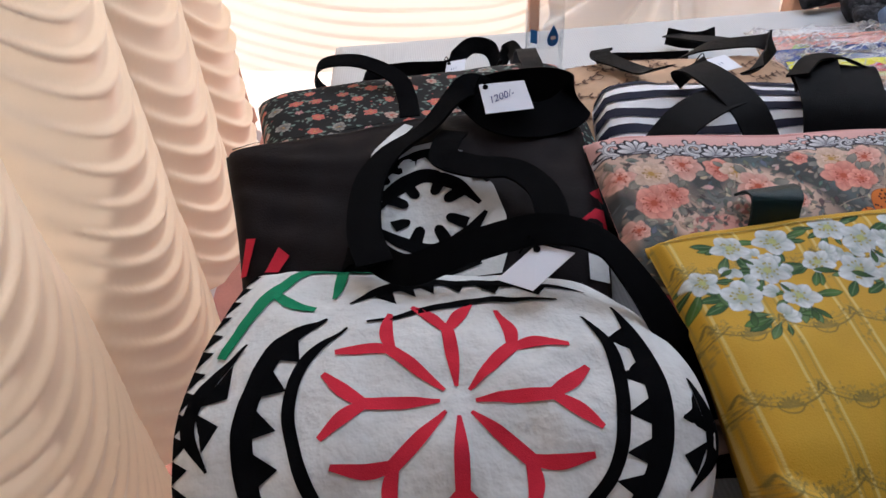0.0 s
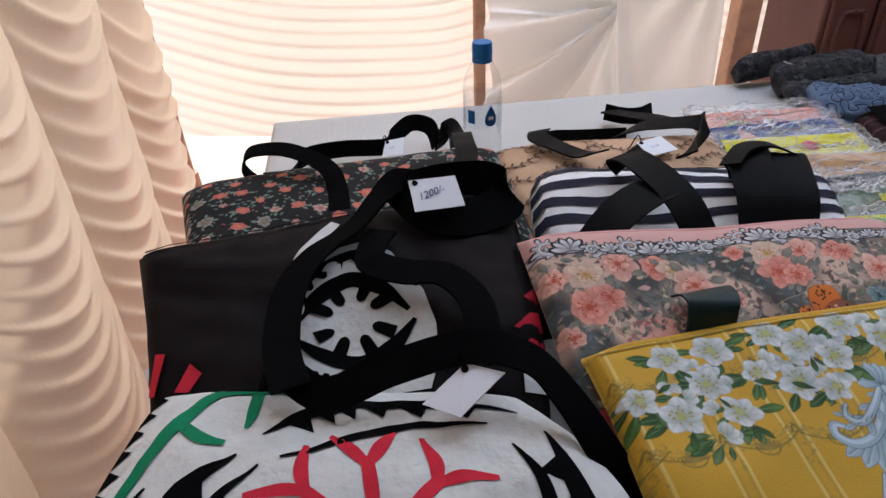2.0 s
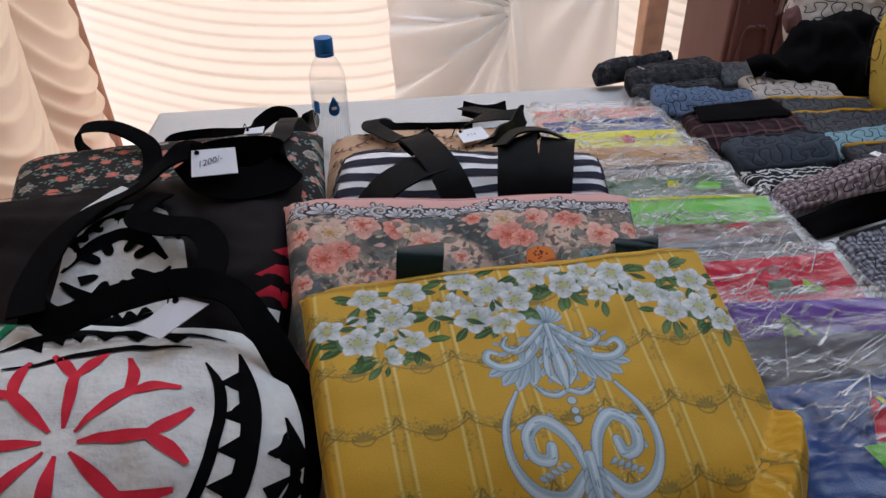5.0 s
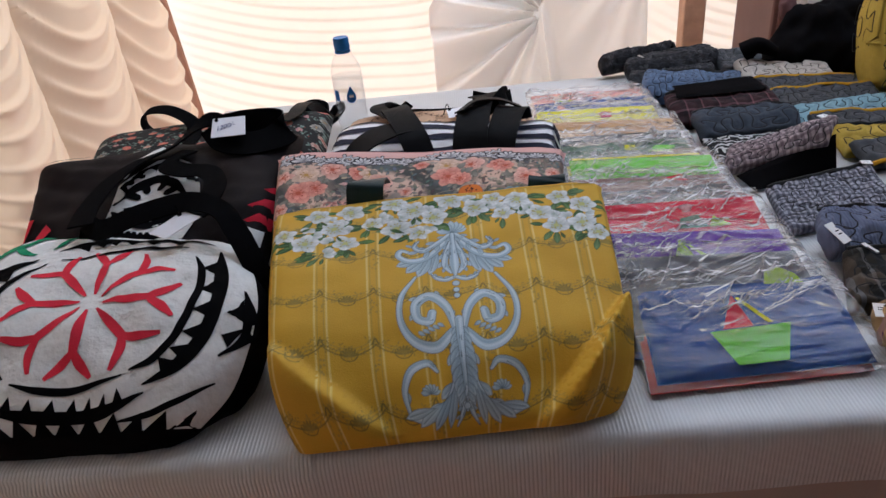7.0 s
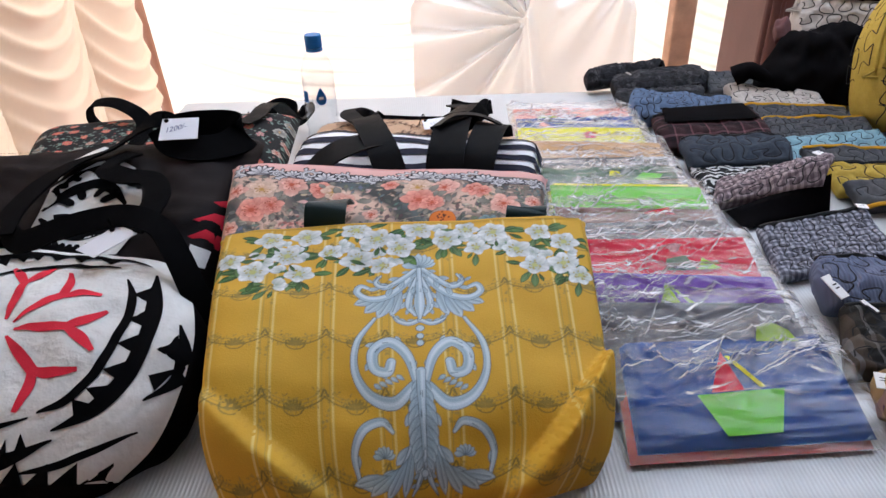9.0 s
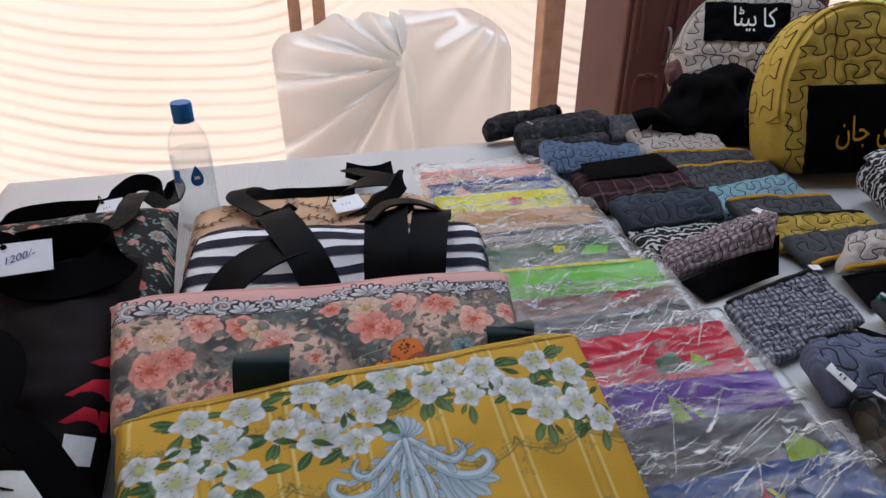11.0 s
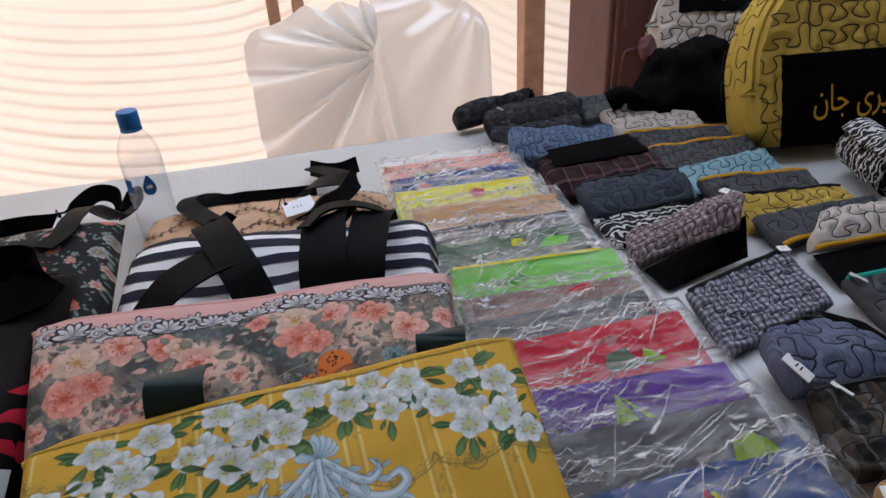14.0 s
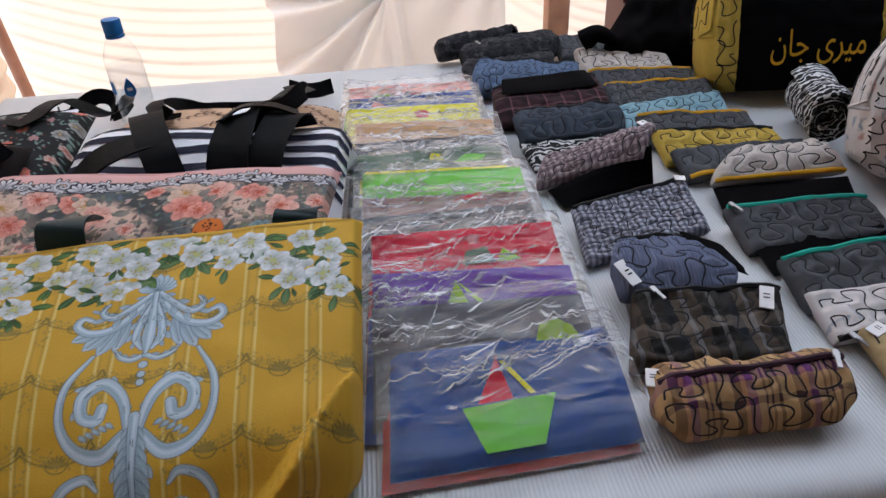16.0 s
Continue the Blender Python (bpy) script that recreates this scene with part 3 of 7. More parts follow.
swagged("wall_left", ((-0.60, -0.05, 0), (-0.782, 2.42, 0)), 0.14, 2.7, 0.51, 0.17, 0.085, 0.030, 0.09, (1, 0.05, 0), M_CREAM, "peach satin tent wall gathered into sagging ruched panels", 0.02, 0.011, 0.05, end=0.12, fine=0.45, tight=(0.55, 0.55, 0.7, 0.95, 1.0))
swagged("wall_left_front", ((-0.60, -3.1, 0), (-0.60, -0.05, 0)), 0.14, 2.7, 0.51, 0.13, 0.062, 0.022, 0.07, (1, 0, 0), M_CREAM, "peach satin tent wall with sagging ruched panels", 0.0, 0.03, 0.05)
swagged("wall_back", ((-1.3, 2.68, 0), (4.1, 2.68, 0)), 0.28, 2.7, 1.9, 0.42, 0.050, 0.012, 0.02, (0, -1, 0), M_BACK, "cream satin tent wall hanging in wide shallow swags", -0.20, 0.018, 0.1, 0.4, lip=0.8, fine=0.28)
# unseen walls, added to close the place and keep its front dim
swagged("wall_right", ((4.1, 2.68, 0), (4.1, -3.1, 0)), 0.1, 2.7, 0.8, 0.2, 0.08, 0.02, 0.04, (-1, 0, 0), M_DIM_CANVAS, "unseen grey canvas wall with ruched panels, added to dim the front", 0.0, 0.05)
swagged("wall_front", ((4.1, -3.1, 0), (-0.6, -3.1, 0)), 0.1, 2.7, 0.8, 0.2, 0.08, 0.02, 0.04, (0, 1, 0), M_DIM_CANVAS, "unseen grey canvas wall with ruched panels, added to dim the front", 0.0, 0.05)
# unseen roof, split in two so the back gets more daylight than the front
for name, y0, y1, m, lab in (("ceiling", -3.3, 0.95, M_DIM_CANVAS, "unseen grey canvas roof, added to dim the front"), ("ceiling_back", 0.95, 2.9, M_LIGHT_PANEL, "unseen thin white roof panel, added to let daylight onto the back")):
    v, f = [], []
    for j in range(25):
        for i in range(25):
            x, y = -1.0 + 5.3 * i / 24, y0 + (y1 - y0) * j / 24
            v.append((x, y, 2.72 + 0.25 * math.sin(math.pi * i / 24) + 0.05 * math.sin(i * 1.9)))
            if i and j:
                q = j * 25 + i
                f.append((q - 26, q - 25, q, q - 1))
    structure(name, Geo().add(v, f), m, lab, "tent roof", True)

# poles
p = thing("tent_pole", (-0.775, 2.60, 0), "thin reddish-brown bamboo tent pole leaning outwards", "pole")
part("pole", tube([(-0.775, 2.60, 0.0), (-0.78, 2.55, 0.7), (-0.80, 2.5, 1.6), (-0.82, 2.48, 2.68)], 0.022, 24), M_BAMBOO, p)
part("foot_binding", tube([(-0.775, 2.6, 0.04), (-0.776, 2.596, 0.10)], 0.034, 6), M_BAMBOO, p, "rope binding at the foot")
for k, (x, y, w) in enumerate(((1.126, 2.26, 0.036), (0.337, 2.60, 0.02), (0.42, 2.60, 0.02))):
    p = thing("timber_post", (x, y, 0), "raw light-brown timber tent post standing before the drape", "post", "tent posts")
    part("post", Geo().box((x - w, y - w, 0), (x + w, y + w, 2.7)), M_WOOD, p, "", False, 0.006)

# tall brown cupboard with moulded door
cb = thing("cupboard", (1.80, 2.50, 0), "tall dark-brown cupboard with rounded door mouldings", "cupboard")
part("body", Geo().box((1.412, 2.28, 0.0), (2.20, 2.62, 1.9)), M_DOOR, cb, "", False, 0.012)
for x0, x1 in ((1.427, 1.577), (1.587, 2.185)):
    d = part("door", Geo().box((x0, 2.262, 0.08), (x1, 2.281, 1.86)), M_DOOR, cb, "", False, 0.008)
    for z0, z1 in ((0.15, 0.62), (0.70, 1.75)):
        a, b = x0 + 0.03, x1 - 0.03
        part("moulding", tube([(a, 2.258, z0), (a, 2.258, z1 - 0.05), (a + 0.04, 2.258, z1), (b - 0.04, 2.258, z1), (b, 2.258, z1 - 0.05), (b, 2.258, z0)], 0.007, 30), M_DOOR, d)
    part("handle", tube([(x1 - 0.02, 2.255, 0.66), (x1 - 0.02, 2.235, 0.68), (x1 - 0.02, 2.235, 0.76), (x1 - 0.02, 2.255, 0.78)], 0.006), M_METAL, d, "dull metal handle")

# table with cloth and skirt
X0, X1, Y0, Y1, ZT = -0.262, 2.3, 0.315, 1.458, 0.75
tb = thing("table", (0.9, 0.9, 0), "long table under a ribbed pale grey cloth with a pinkish skirt", "table")
g = Geo()
v, f = [], []
ring = [(-0.004, -0.075), (-0.003, -0.05), (-0.001, -0.02), (0.004, -0.006), (0.012, -0.001), (0.03, 0.0), (0.2, 0.0)]
for inset, dz in ring:
    m = 64
    for k in range(4 * m):
        s, t = divmod(k, m)
        t /= m
        x0, x1, y0, y1 = X0 + inset, X1 - inset, Y0 + inset, Y1 - inset
        x, y = ((x0 + (x1 - x0) * t, y0), (x1, y0 + (y1 - y0) * t), (x1 - (x1 - x0) * t, y1), (x0, y1 - (y1 - y0) * t))[s]
        wv = (0.006 * nz(x * 7, y * 7, 3) + 0.004 * nz(x * 19, y * 19, 4)) if dz < -0.01 else 0
        nrm = ((0, -1), (1, 0), (0, 1), (-1, 0))[s]
        v.append((x + nrm[0] * wv, y + nrm[1] * wv, ZT + dz + (0.004 * nz(x * 5, y * 5, 9) if dz < -0.06 else 0)))
n = 4 * 64
for r in range(len(ring) - 1):
    for k in range(n):
        f.append((r * n + k, r * n + (k + 1) % n, (r + 1) * n + (k + 1) % n, (r + 1) * n + k))
f.append(tuple(range((len(ring) - 1) * n, len(ring) * n)))
part("table_cloth", g.add(v, f), M_CLOTH, tb, "pale grey ribbed cloth, creased at the edge")
g = Geo()
v, f = [], []
n = 900
for j in range(9):
    z = 0.70 - 0.69 * j / 8
    for k in range(n):
        s = k / n * 2 * (X1 - X0 + Y1 - Y0)
        a = X1 - X0
        b = Y1 - Y0
        if s < a:
            x, y, nn = X0 + s, Y0, (0, -1)
        elif s < a + b:
            x, y, nn = X1, Y0 + s - a, (1, 0)
        elif s < 2 * a + b:
            x, y, nn = X1 - (s - a - b), Y1, (0, 1)
        else:
            x, y, nn = X0, Y1 - (s - 2 * a - b), (-1, 0)
        o = 0.012 * nz(s * 6, z * 0.8, 0) + 0.012 * j / 8 * math.sin(s * 31 + 3 * nz(s * 2, 0, 0)) + 0.002
        x, y = x - nn[0] * 0.02, y - nn[1] * 0.02
        v.append((x + nn[0] * o, y + nn[1] * o, z))
for j in range(8):
    for k in range(n):
        f.append((j * n + k, j * n + (k + 1) % n, (j + 1) * n + (k + 1) % n, (j + 1) * n + k))
part("skirt", g.add(v, f), M_SKIRT, tb, "dusty pink table skirt hanging to the floor")
for x in (X0 + 0.08, 1.0, X1 - 0.08):
    for y in (Y0 + 0.08, Y1 - 0.08):
        part("leg", Geo().box((x - 0.02, y - 0.02, 0), (x + 0.02, y + 0.02, 0.72)), M_METAL, tb, "", False)


# ---- chair under a satin cover ----
def covered_chair(cx, y, w, ztop):
    ch = thing("covered_chair", (cx, y + 0.1, 0), "chair under a creased glossy white satin cover behind the table", "chair")
    v, f = [], []
    nu, nv = 230, 200
    for j in range(nv + 1):
        for i in range(nu + 1):
            u, t = i / nu * 2 - 1, j / nv
            top = ztop - 0.10 * abs(u) ** 4.0 + 0.006 * nz(u * 3, 0, 4)
            zz = 0.02 + (top - 0.02) * t
            hw = w / 2 * (1 - 0.05 * (1 - t))
            x = cx + u * hw
            px, pz = cx + 0.0, ztop - 0.115
            rad = math.hypot(x - px, zz - pz)
            if x < px:
                ang = math.atan2(pz - zz, px - x)
                ridge = (0.5 + 0.5 * math.sin(ang * 15.0 + 0.5 + 1.2 * nz(ang * 3, 3, 0)))
                fold = 0.070 * ridge * min(1, rad / 0.05) * max(0, min(1, (1.35 - ang) * 2)) * (0.5 + min(1, rad / 0.2))
                fold += 0.010 * max(0, -ang)
            else:
                rx, rz = cx + w * 0.48, ztop + 0.02
                an2 = math.atan2(rz - zz, rx - x)
                r2 = math.hypot(rx - x, rz - zz)
                ridge = (0.5 + 0.5 * math.sin(an2 * 13.0 + 0.9))
                fold = 0.032 * ridge * min(1, r2 / 0.10) * math.exp(-max(0, r2 - 0.25) * 4) * min(1, (x - px) / 0.08)
            if zz < pz + 0.03:
                drop = pz + 0.03 - zz
                sx = px + 0.10 * drop
                fold -= 0.050 * math.exp(-((x - sx) / (0.008 + 0.04 * drop)) ** 2) * min(1, drop / 0.04)
                fold += 0.016 * math.exp(-((x - sx + 0.03) / 0.02) ** 2) * min(1, drop / 0.04)
            yy = y + 0.10 * u * u + 0.11 * t - fold + 0.006 * nz(x * 5, zz * 5, 1)
            yy += 0.05 * max(0, (t - 0.96) / 0.04) ** 2
            v.append((x, yy, zz))
    for j in range(nv):
        for i in range(nu):
            f.append((j * (nu + 1) + i, j * (nu + 1) + i + 1, (j + 1) * (nu + 1) + i + 1, (j + 1) * (nu + 1) + i))
    part("cover_back", Geo().add(v, f), M_SATIN, ch)
    s = Sheet([((cx - w / 2 + 0.05, y + 0.12, 0.44), (cx + w / 2 - 0.05, y + 0.12, 0.44)), ((cx - w / 2 + 0.03, y + 0.52, 0.46), (cx + w / 2 - 0.03, y + 0.52, 0.46))], 0.44, 0.01, 0.004, floor=0.0, pw=12)
    part("cover_seat", s.body(), M_SATIN, ch)
    return ch


covered_chair(0.575, 1.80, 0.66, 0.93)


# ---- bottle ----
def bottle(x, y):
    b = thing("water_bottle", (x, y, ZT + 0.002), "clear plastic water bottle, half full, with a blue cap", "bottle")
    z0 = ZT + 0.002
    mp = film_mat("bottle_plastic", (0.985, 0.988, 0.99), 0.05, 0.05, 0.08, 0.6)
    pr = [(0.012, 0.004), (0.026, 0.0), (0.0305, 0.006), (0.031, 0.02), (0.029, 0.028), (0.031, 0.036), (0.029, 0.045), (0.031, 0.053), (0.029, 0.062), (0.0305, 0.07), (0.030, 0.075), (0.030, 0.125), (0.0305, 0.13), (0.029, 0.145), (0.024, 0.160), (0.016, 0.174), (0.0135, 0.180), (0.0135, 0.188)]
    o = part("bottle_body", lathe(pr, (x, y, z0)), mp, b)
    o.visible_shadow = False
    wm = film_mat("water", (0.965, 0.975, 0.98), 0.03, 0.03, 0.02, 0.4)
    wp = [(max(0.005, r - 0.0012), z + 0.001) for r, z in pr[:13]]
    w = part("water", lathe(wp, (x, y, z0)), wm, b, "still clear water")
    w.visible_shadow = False
    part("cap", lathe([(0.0145, 0.182), (0.0152, 0.184), (0.0152, 0.202), (0.014, 0.205), (0.002, 0.205)], (x, y, z0), 40), mat("blue_cap", (0.025, 0.16, 0.44), 0.4, 0.05, 30, 0.0), b)
    part("cap_ring", lathe([(0.0150, 0.176), (0.0153, 0.177), (0.0153, 0.180), (0.0150, 0.181)], (x, y, z0), 40), mat("blue_ring", (0.03, 0.16, 0.45), 0.4, 0.05, 30, 0.0), b)
    lb = lathe([(0.0303, 0.079), (0.0306, 0.08), (0.0306, 0.121), (0.0303, 0.122)], (x, y, z0), 40)
    lab = part("label", lb, film_mat("label_film", (0.95, 0.97, 0.99), 0.04, 0.2, 0.02, 0.2), b, "clear label with a blue drop mark")
    lab.visible_shadow = False
    g1, g2 = Geo(), Geo()

    def onto(gg, poly, r):
        c = [(x + r * math.sin(a), y - r * math.cos(a), z0 + z) for a, z in poly]
        gg.add(c, [tuple(range(len(c)))])

    drop = [(0.25 + 0.42 * math.sin(t) * (math.sin(t / 2) ** 1.3), 0.098 + 0.017 * math.cos(t) + 0.002) for t in (2 * math.pi * k / 24 for k in range(24))]
    onto(g1, drop, 0.0312)
    onto(g2, [(0.12, 0.094), (0.38, 0.094), (0.38, 0.099), (0.12, 0.099)], 0.0316)
    onto(g1, [(-0.95, 0.087), (-0.55, 0.087), (-0.55, 0.108), (-0.95, 0.108)], 0.0312)
    part("drop_mark", g1, mat("label_blue", (0.01, 0.12, 0.42), 0.5, 0.05, 30, 0.0), lab)
    part("mark_bar", g2, M_WHITE, lab)
    return b


bottle(0.102, 1.185)


# ---- bags ----
def closed(name, sheet, material, parent, label=""):
    return part(name, sheet.body(), material, parent, label)


def base_of(rows, z=0.752):
    p = Vector(rows[0][0]) + Vector(rows[0][1])
    return (p.x / 2, p.y / 2, z)


def leaf_on(s, g, x, y, a, l, w=0.3, off=0.0012):
    d, e = Vector((math.cos(a), math.sin(a))), Vector((-math.sin(a), math.cos(a)))
    c = Vector((x, y))
    s.patch(g, [c, c + d * l * 0.3 + e * l * w * 0.45, c + d * l * 0.7 + e * l * w * 0.35, c + d * l, c + d * l * 0.65 - e * l * w * 0.4, c + d * l * 0.3 - e * l * w * 0.45], off, 1)


def price_tag(corners, label, note="", parent=None):
    a, b, c, d = [Vector(p) for p in corners]
    t = thing("price_tag", c, label, "price tag", "price tags")
    n = (b - a).cross(d - a).normalized()
    if n.z < 0:
        n = -n
    v = []
    for o in (0.0, 0.0009):
        v += [a + n * o, b + n * o, c + n * o, d + n * o]
    part("card", Geo().add(v, [(0, 1, 2, 3), (4, 5, 6, 7), (0, 1, 5, 4), (1, 2, 6, 5), (2, 3, 7, 6), (3, 0, 4, 7)]), M_PAPER, t, "", False)
    x = (b - a)
    y = (a - d)
    if note:
        cu = bpy.data.curves.new("price", "FONT")
        cu.body, cu.size, cu.align_x = note, 0.013, "LEFT"
        o = new("price_writing", cu)
        me = bpy.data.meshes.new_from_object(o)
        bpy.data.objects.remove(o)
        xn, yn = x.normalized(), n.cross(x.normalized())
        g = Geo()
        st = d + x * 0.14 + y * 0.30
        g.add([st + xn * q.co.x * 0.8 + yn * (q.co.y + q.co.x * 0.25) + n * 0.0016 for q in me.vertices], [tuple(p.vertices) for p in me.polygons])
        part("price_writing", g, M_INK, t, "handwritten price", False)
    else:
        g = Geo()
        for k in range(3):
            q = a.lerp(b, 0.3 + 0.12 * k) - y * 0.45 + n * 0.0016
            g.add([q, q + x * 0.025, q + x * 0.05 - y * 0.16, q + x * 0.025 - y * 0.16], [(0, 1, 2, 3)])
        part("ink_mark", g, M_INK, t, "", False)
    h = a.lerp(c, 0.12) + n * 0.001
    part("tag_hole", tube([h, h + n * 0.0012], 0.003, 2, 10), M_APBLACK, t)
    part("tag_string", tube([h + n * 0.001, h + Vector((-0.004, 0.006, 0.010)), h + Vector((-0.012, 0.012, -0.012))], 0.0008, 10, 5), M_APBLACK, t)
    return t


# white appliqued round bag
WROWS = [((-0.20, 0.318, 0.757), (0.0, 0.318, 0.757)), ((-0.295, 0.375, 0.80), (0.072, 0.365, 0.80)), ((-0.315, 0.45, 0.845), (0.098, 0.43, 0.845)), ((-0.305, 0.53, 0.862), (0.085, 0.50, 0.862)), ((-0.273, 0.64, 0.862), (0.03, 0.59, 0.862))]
wb = thing("applique_bag", base_of(WROWS), "round white cotton bag with black, red and green applique patterns", "bag")
WS = Sheet(WROWS, lambda u, v: 0.11 - 0.07 * v, 0.012, 0.0055, 20, 1, 6, n=(48, 40))
closed("body", WS, M_BLACK, wb, "black cotton gusset")
pan = Geo()
v, f = [], []
N = 44
for j in range(N + 1):
    for i in range(N + 1):
        v.append(WS.at(0.025 + 0.95 * i / N, 0.105 + 0.88 * j / N, 0.0012))
        if i and j:
            m = j * (N + 1) + i
            f.append((m - N - 2, m - N - 1, m, m - 1))
part("white_panel", pan.add(v, f), M_CALICO, wb, "stitched white cotton face")
CX, CY = 0.192, 0.175


def polar(a, r):
    return (CX + r * math.cos(radians(a)), CY + r * math.sin(radians(a)))


for k in range(8):
    a = 45 * k + 90
    g = Geo()
    far = 0.062
    WS.band(g, [polar(a, 0.011), polar(a, 0.035), polar(a, far + 0.002)], [0.0025, 0.009, 0.009], 0.0022)
    for sgn in (-1, 1):
        WS.band(g, [polar(a, far - 0.004), polar(a + sgn * 8, far + 0.011), polar(a + sgn * (18 if k % 2 else 15), far + 0.027)], [0.007, 0.010, 0.004], 0.0022)
    part("red_applique", g, M_APRED, wb)


def toothed(pts, w, teeth, length, side):
    """A curved black band that runs out to points, with pointed teeth on one side."""
    g = Geo()
    WS.band(g, pts, [0.002] + [w] * (len(pts) - 2) + [0.002], 0.0022, 30)
    line = smooth_path([(*q, 0) for q in pts], 60)
    for k in range(teeth):
        c = int(6 + 48 * (k + 0.5) / teeth)
        h = int(48 / teeth * 0.42)
        d = (line[c + 1] - line[c - 1]).normalized()
        n = Vector((-d.y, d.x, 0)) * side
        tip = line[c] + n * (w * 0.5 + length) + d * length * 0.25
        a, b = line[max(0, c - h)] + n * w * 0.3, line[min(60, c + h)] + n * w * 0.3
        WS.patch(g, [(a.x, a.y), (tip.x, tip.y), (b.x, b.y)], 0.0021, 2)
    return g


for nm, pts, w, teeth, ln, sd in (
    ("thin_arc", [(0.120, 0.238), (0.094, 0.212), (0.086, 0.176), (0.091, 0.146), (0.104, 0.112), (0.125, 0.092)], 0.0085, 0, 0, 1),
    ("thin_arc", [(0.292, 0.245), (0.298, 0.215), (0.293, 0.170), (0.285, 0.130), (0.270, 0.106), (0.252, 0.095)], 0.0085, 0, 0, 1),
    ("thin_arc", [(0.134, 0.243), (0.183, 0.258), (0.235, 0.266), (0.285, 0.266)], 0.007, 0, 0, 1),
    ("thin_arc", [(0.135, 0.086), (0.165, 0.078), (0.202, 0.077), (0.246, 0.091)], 0.008, 0, 0, 1),
    ("toothed_arc", [(0.104, 0.248), (0.074, 0.224), (0.062, 0.187), (0.058, 0.151), (0.066, 0.112), (0.085, 0.085), (0.11, 0.07)], 0.014, 6, 0.014, 1),
    ("toothed_arc", [(0.322, 0.258), (0.318, 0.215), (0.316, 0.170), (0.310, 0.128), (0.295, 0.098), (0.268, 0.080)], 0.014, 6, 0.014, -1),
    ("toothed_arc", [(0.120, 0.264), (0.158, 0.286), (0.195, 0.294), (0.25, 0.292), (0.32, 0.285)], 0.013, 6, 0.012, -1),
    ("toothed_arc", [(0.10, 0.062), (0.148, 0.053), (0.20, 0.050), (0.24, 0.055), (0.272, 0.072)], 0.013, 7, 0.012, 1),
    ("leaf_applique", [(0.048, 0.228), (0.026, 0.195), (0.020, 0.165), (0.036, 0.136)], 0.012, 2, 0.016, 1),
    ("leaf_applique", [(0.340, 0.190), (0.346, 0.160), (0.346, 0.130), (0.330, 0.108)], 0.010, 2, 0.014, -1),
    ("leaf_applique", [(0.336, 0.080), (0.310, 0.062), (0.285, 0.050), (0.255, 0.044)], 0.008, 0, 0, 1),
    ("leaf_applique", [(0.030, 0.095), (0.050, 0.065), (0.080, 0.048)], 0.009, 0, 0, 1),
):
    part(nm, toothed(pts, w, teeth, ln, sd), M_APBLACK, wb)
# green corner shape
g = Geo()
gx, gy = 0.018, WS.lv - 0.010
WS.band(g, [(gx + 0.012, gy - 0.10), (gx + 0.03, gy - 0.045), (gx + 0.055, gy - 0.002)], [0.008, 0.014, 0.012], 0.0026)
WS.band(g, [(gx + 0.05, gy - 0.004), (gx + 0.09, gy - 0.001), (gx + 0.14, gy - 0.004)], [0.012, 0.010, 0.003], 0.0026)
WS.band(g, [(gx + 0.035, gy - 0.04), (gx + 0.055, gy - 0.055), (gx + 0.075, gy - 0.062)], [0.008, 0.010, 0.006], 0.0026)
WS.band(g, [(gx + 0.09, gy - 0.004), (gx + 0.09, gy - 0.03), (gx + 0.088, gy - 0.048)], [0.012, 0.010, 0.004], 0.0026)
part("green_applique", g, M_APGREEN, wb)
# black teeth along the edge
g = Geo()
for k in range(16):
    y = 0.13 * WS.lv + (k + 0.5) * 0.85 * WS.lv / 16
    h = 0.85 * WS.lv / 32
    x = 0.022 * WS.lu
    WS.patch(g, [(x, y - h), (x + 0.014, y), (x, y + h)], 0.0026, 1)
for k in range(12):
    x = 0.03 * WS.lu + (k + 0.5) * 0.94 * WS.lu / 12
    h = 0.94 * WS.lu / 24
    WS.patch(g, [(x - h, 0.10 * WS.lv), (x, 0.10 * WS.lv + 0.02), (x + h, 0.10 * WS.lv)], 0.0026, 1)
part("edge_zigzag", g, M_APBLACK, wb)
part("strap", ribbon([(-0.186, 0.635, 0.857), (-0.165, 0.615, 0.887), (-0.126, 0.574, 0.892), (-0.074, 0.578, 0.907), (-0.013, 0.581, 0.917), (0.030, 0.566, 0.912), (0.054, 0.541, 0.892), (0.075, 0.513, 0.862), (0.105, 0.482, 0.807), (0.117, 0.447, 0.747)], 0.027, [(0.2, 1, 0.2), (0, 1, 0.4), (0, 0.8, 0.6), (0, 0.8, 0.6), (0, 0.8, 0.5), (0.3, 0.9, 0.2), (0.8, 0.6, 0), (0.9, 0.4, 0.2), (0.7, 0.3, 0.4), (0.7, 0.2, 0.4)]), M_WEB, wb, "wide black woven strap")

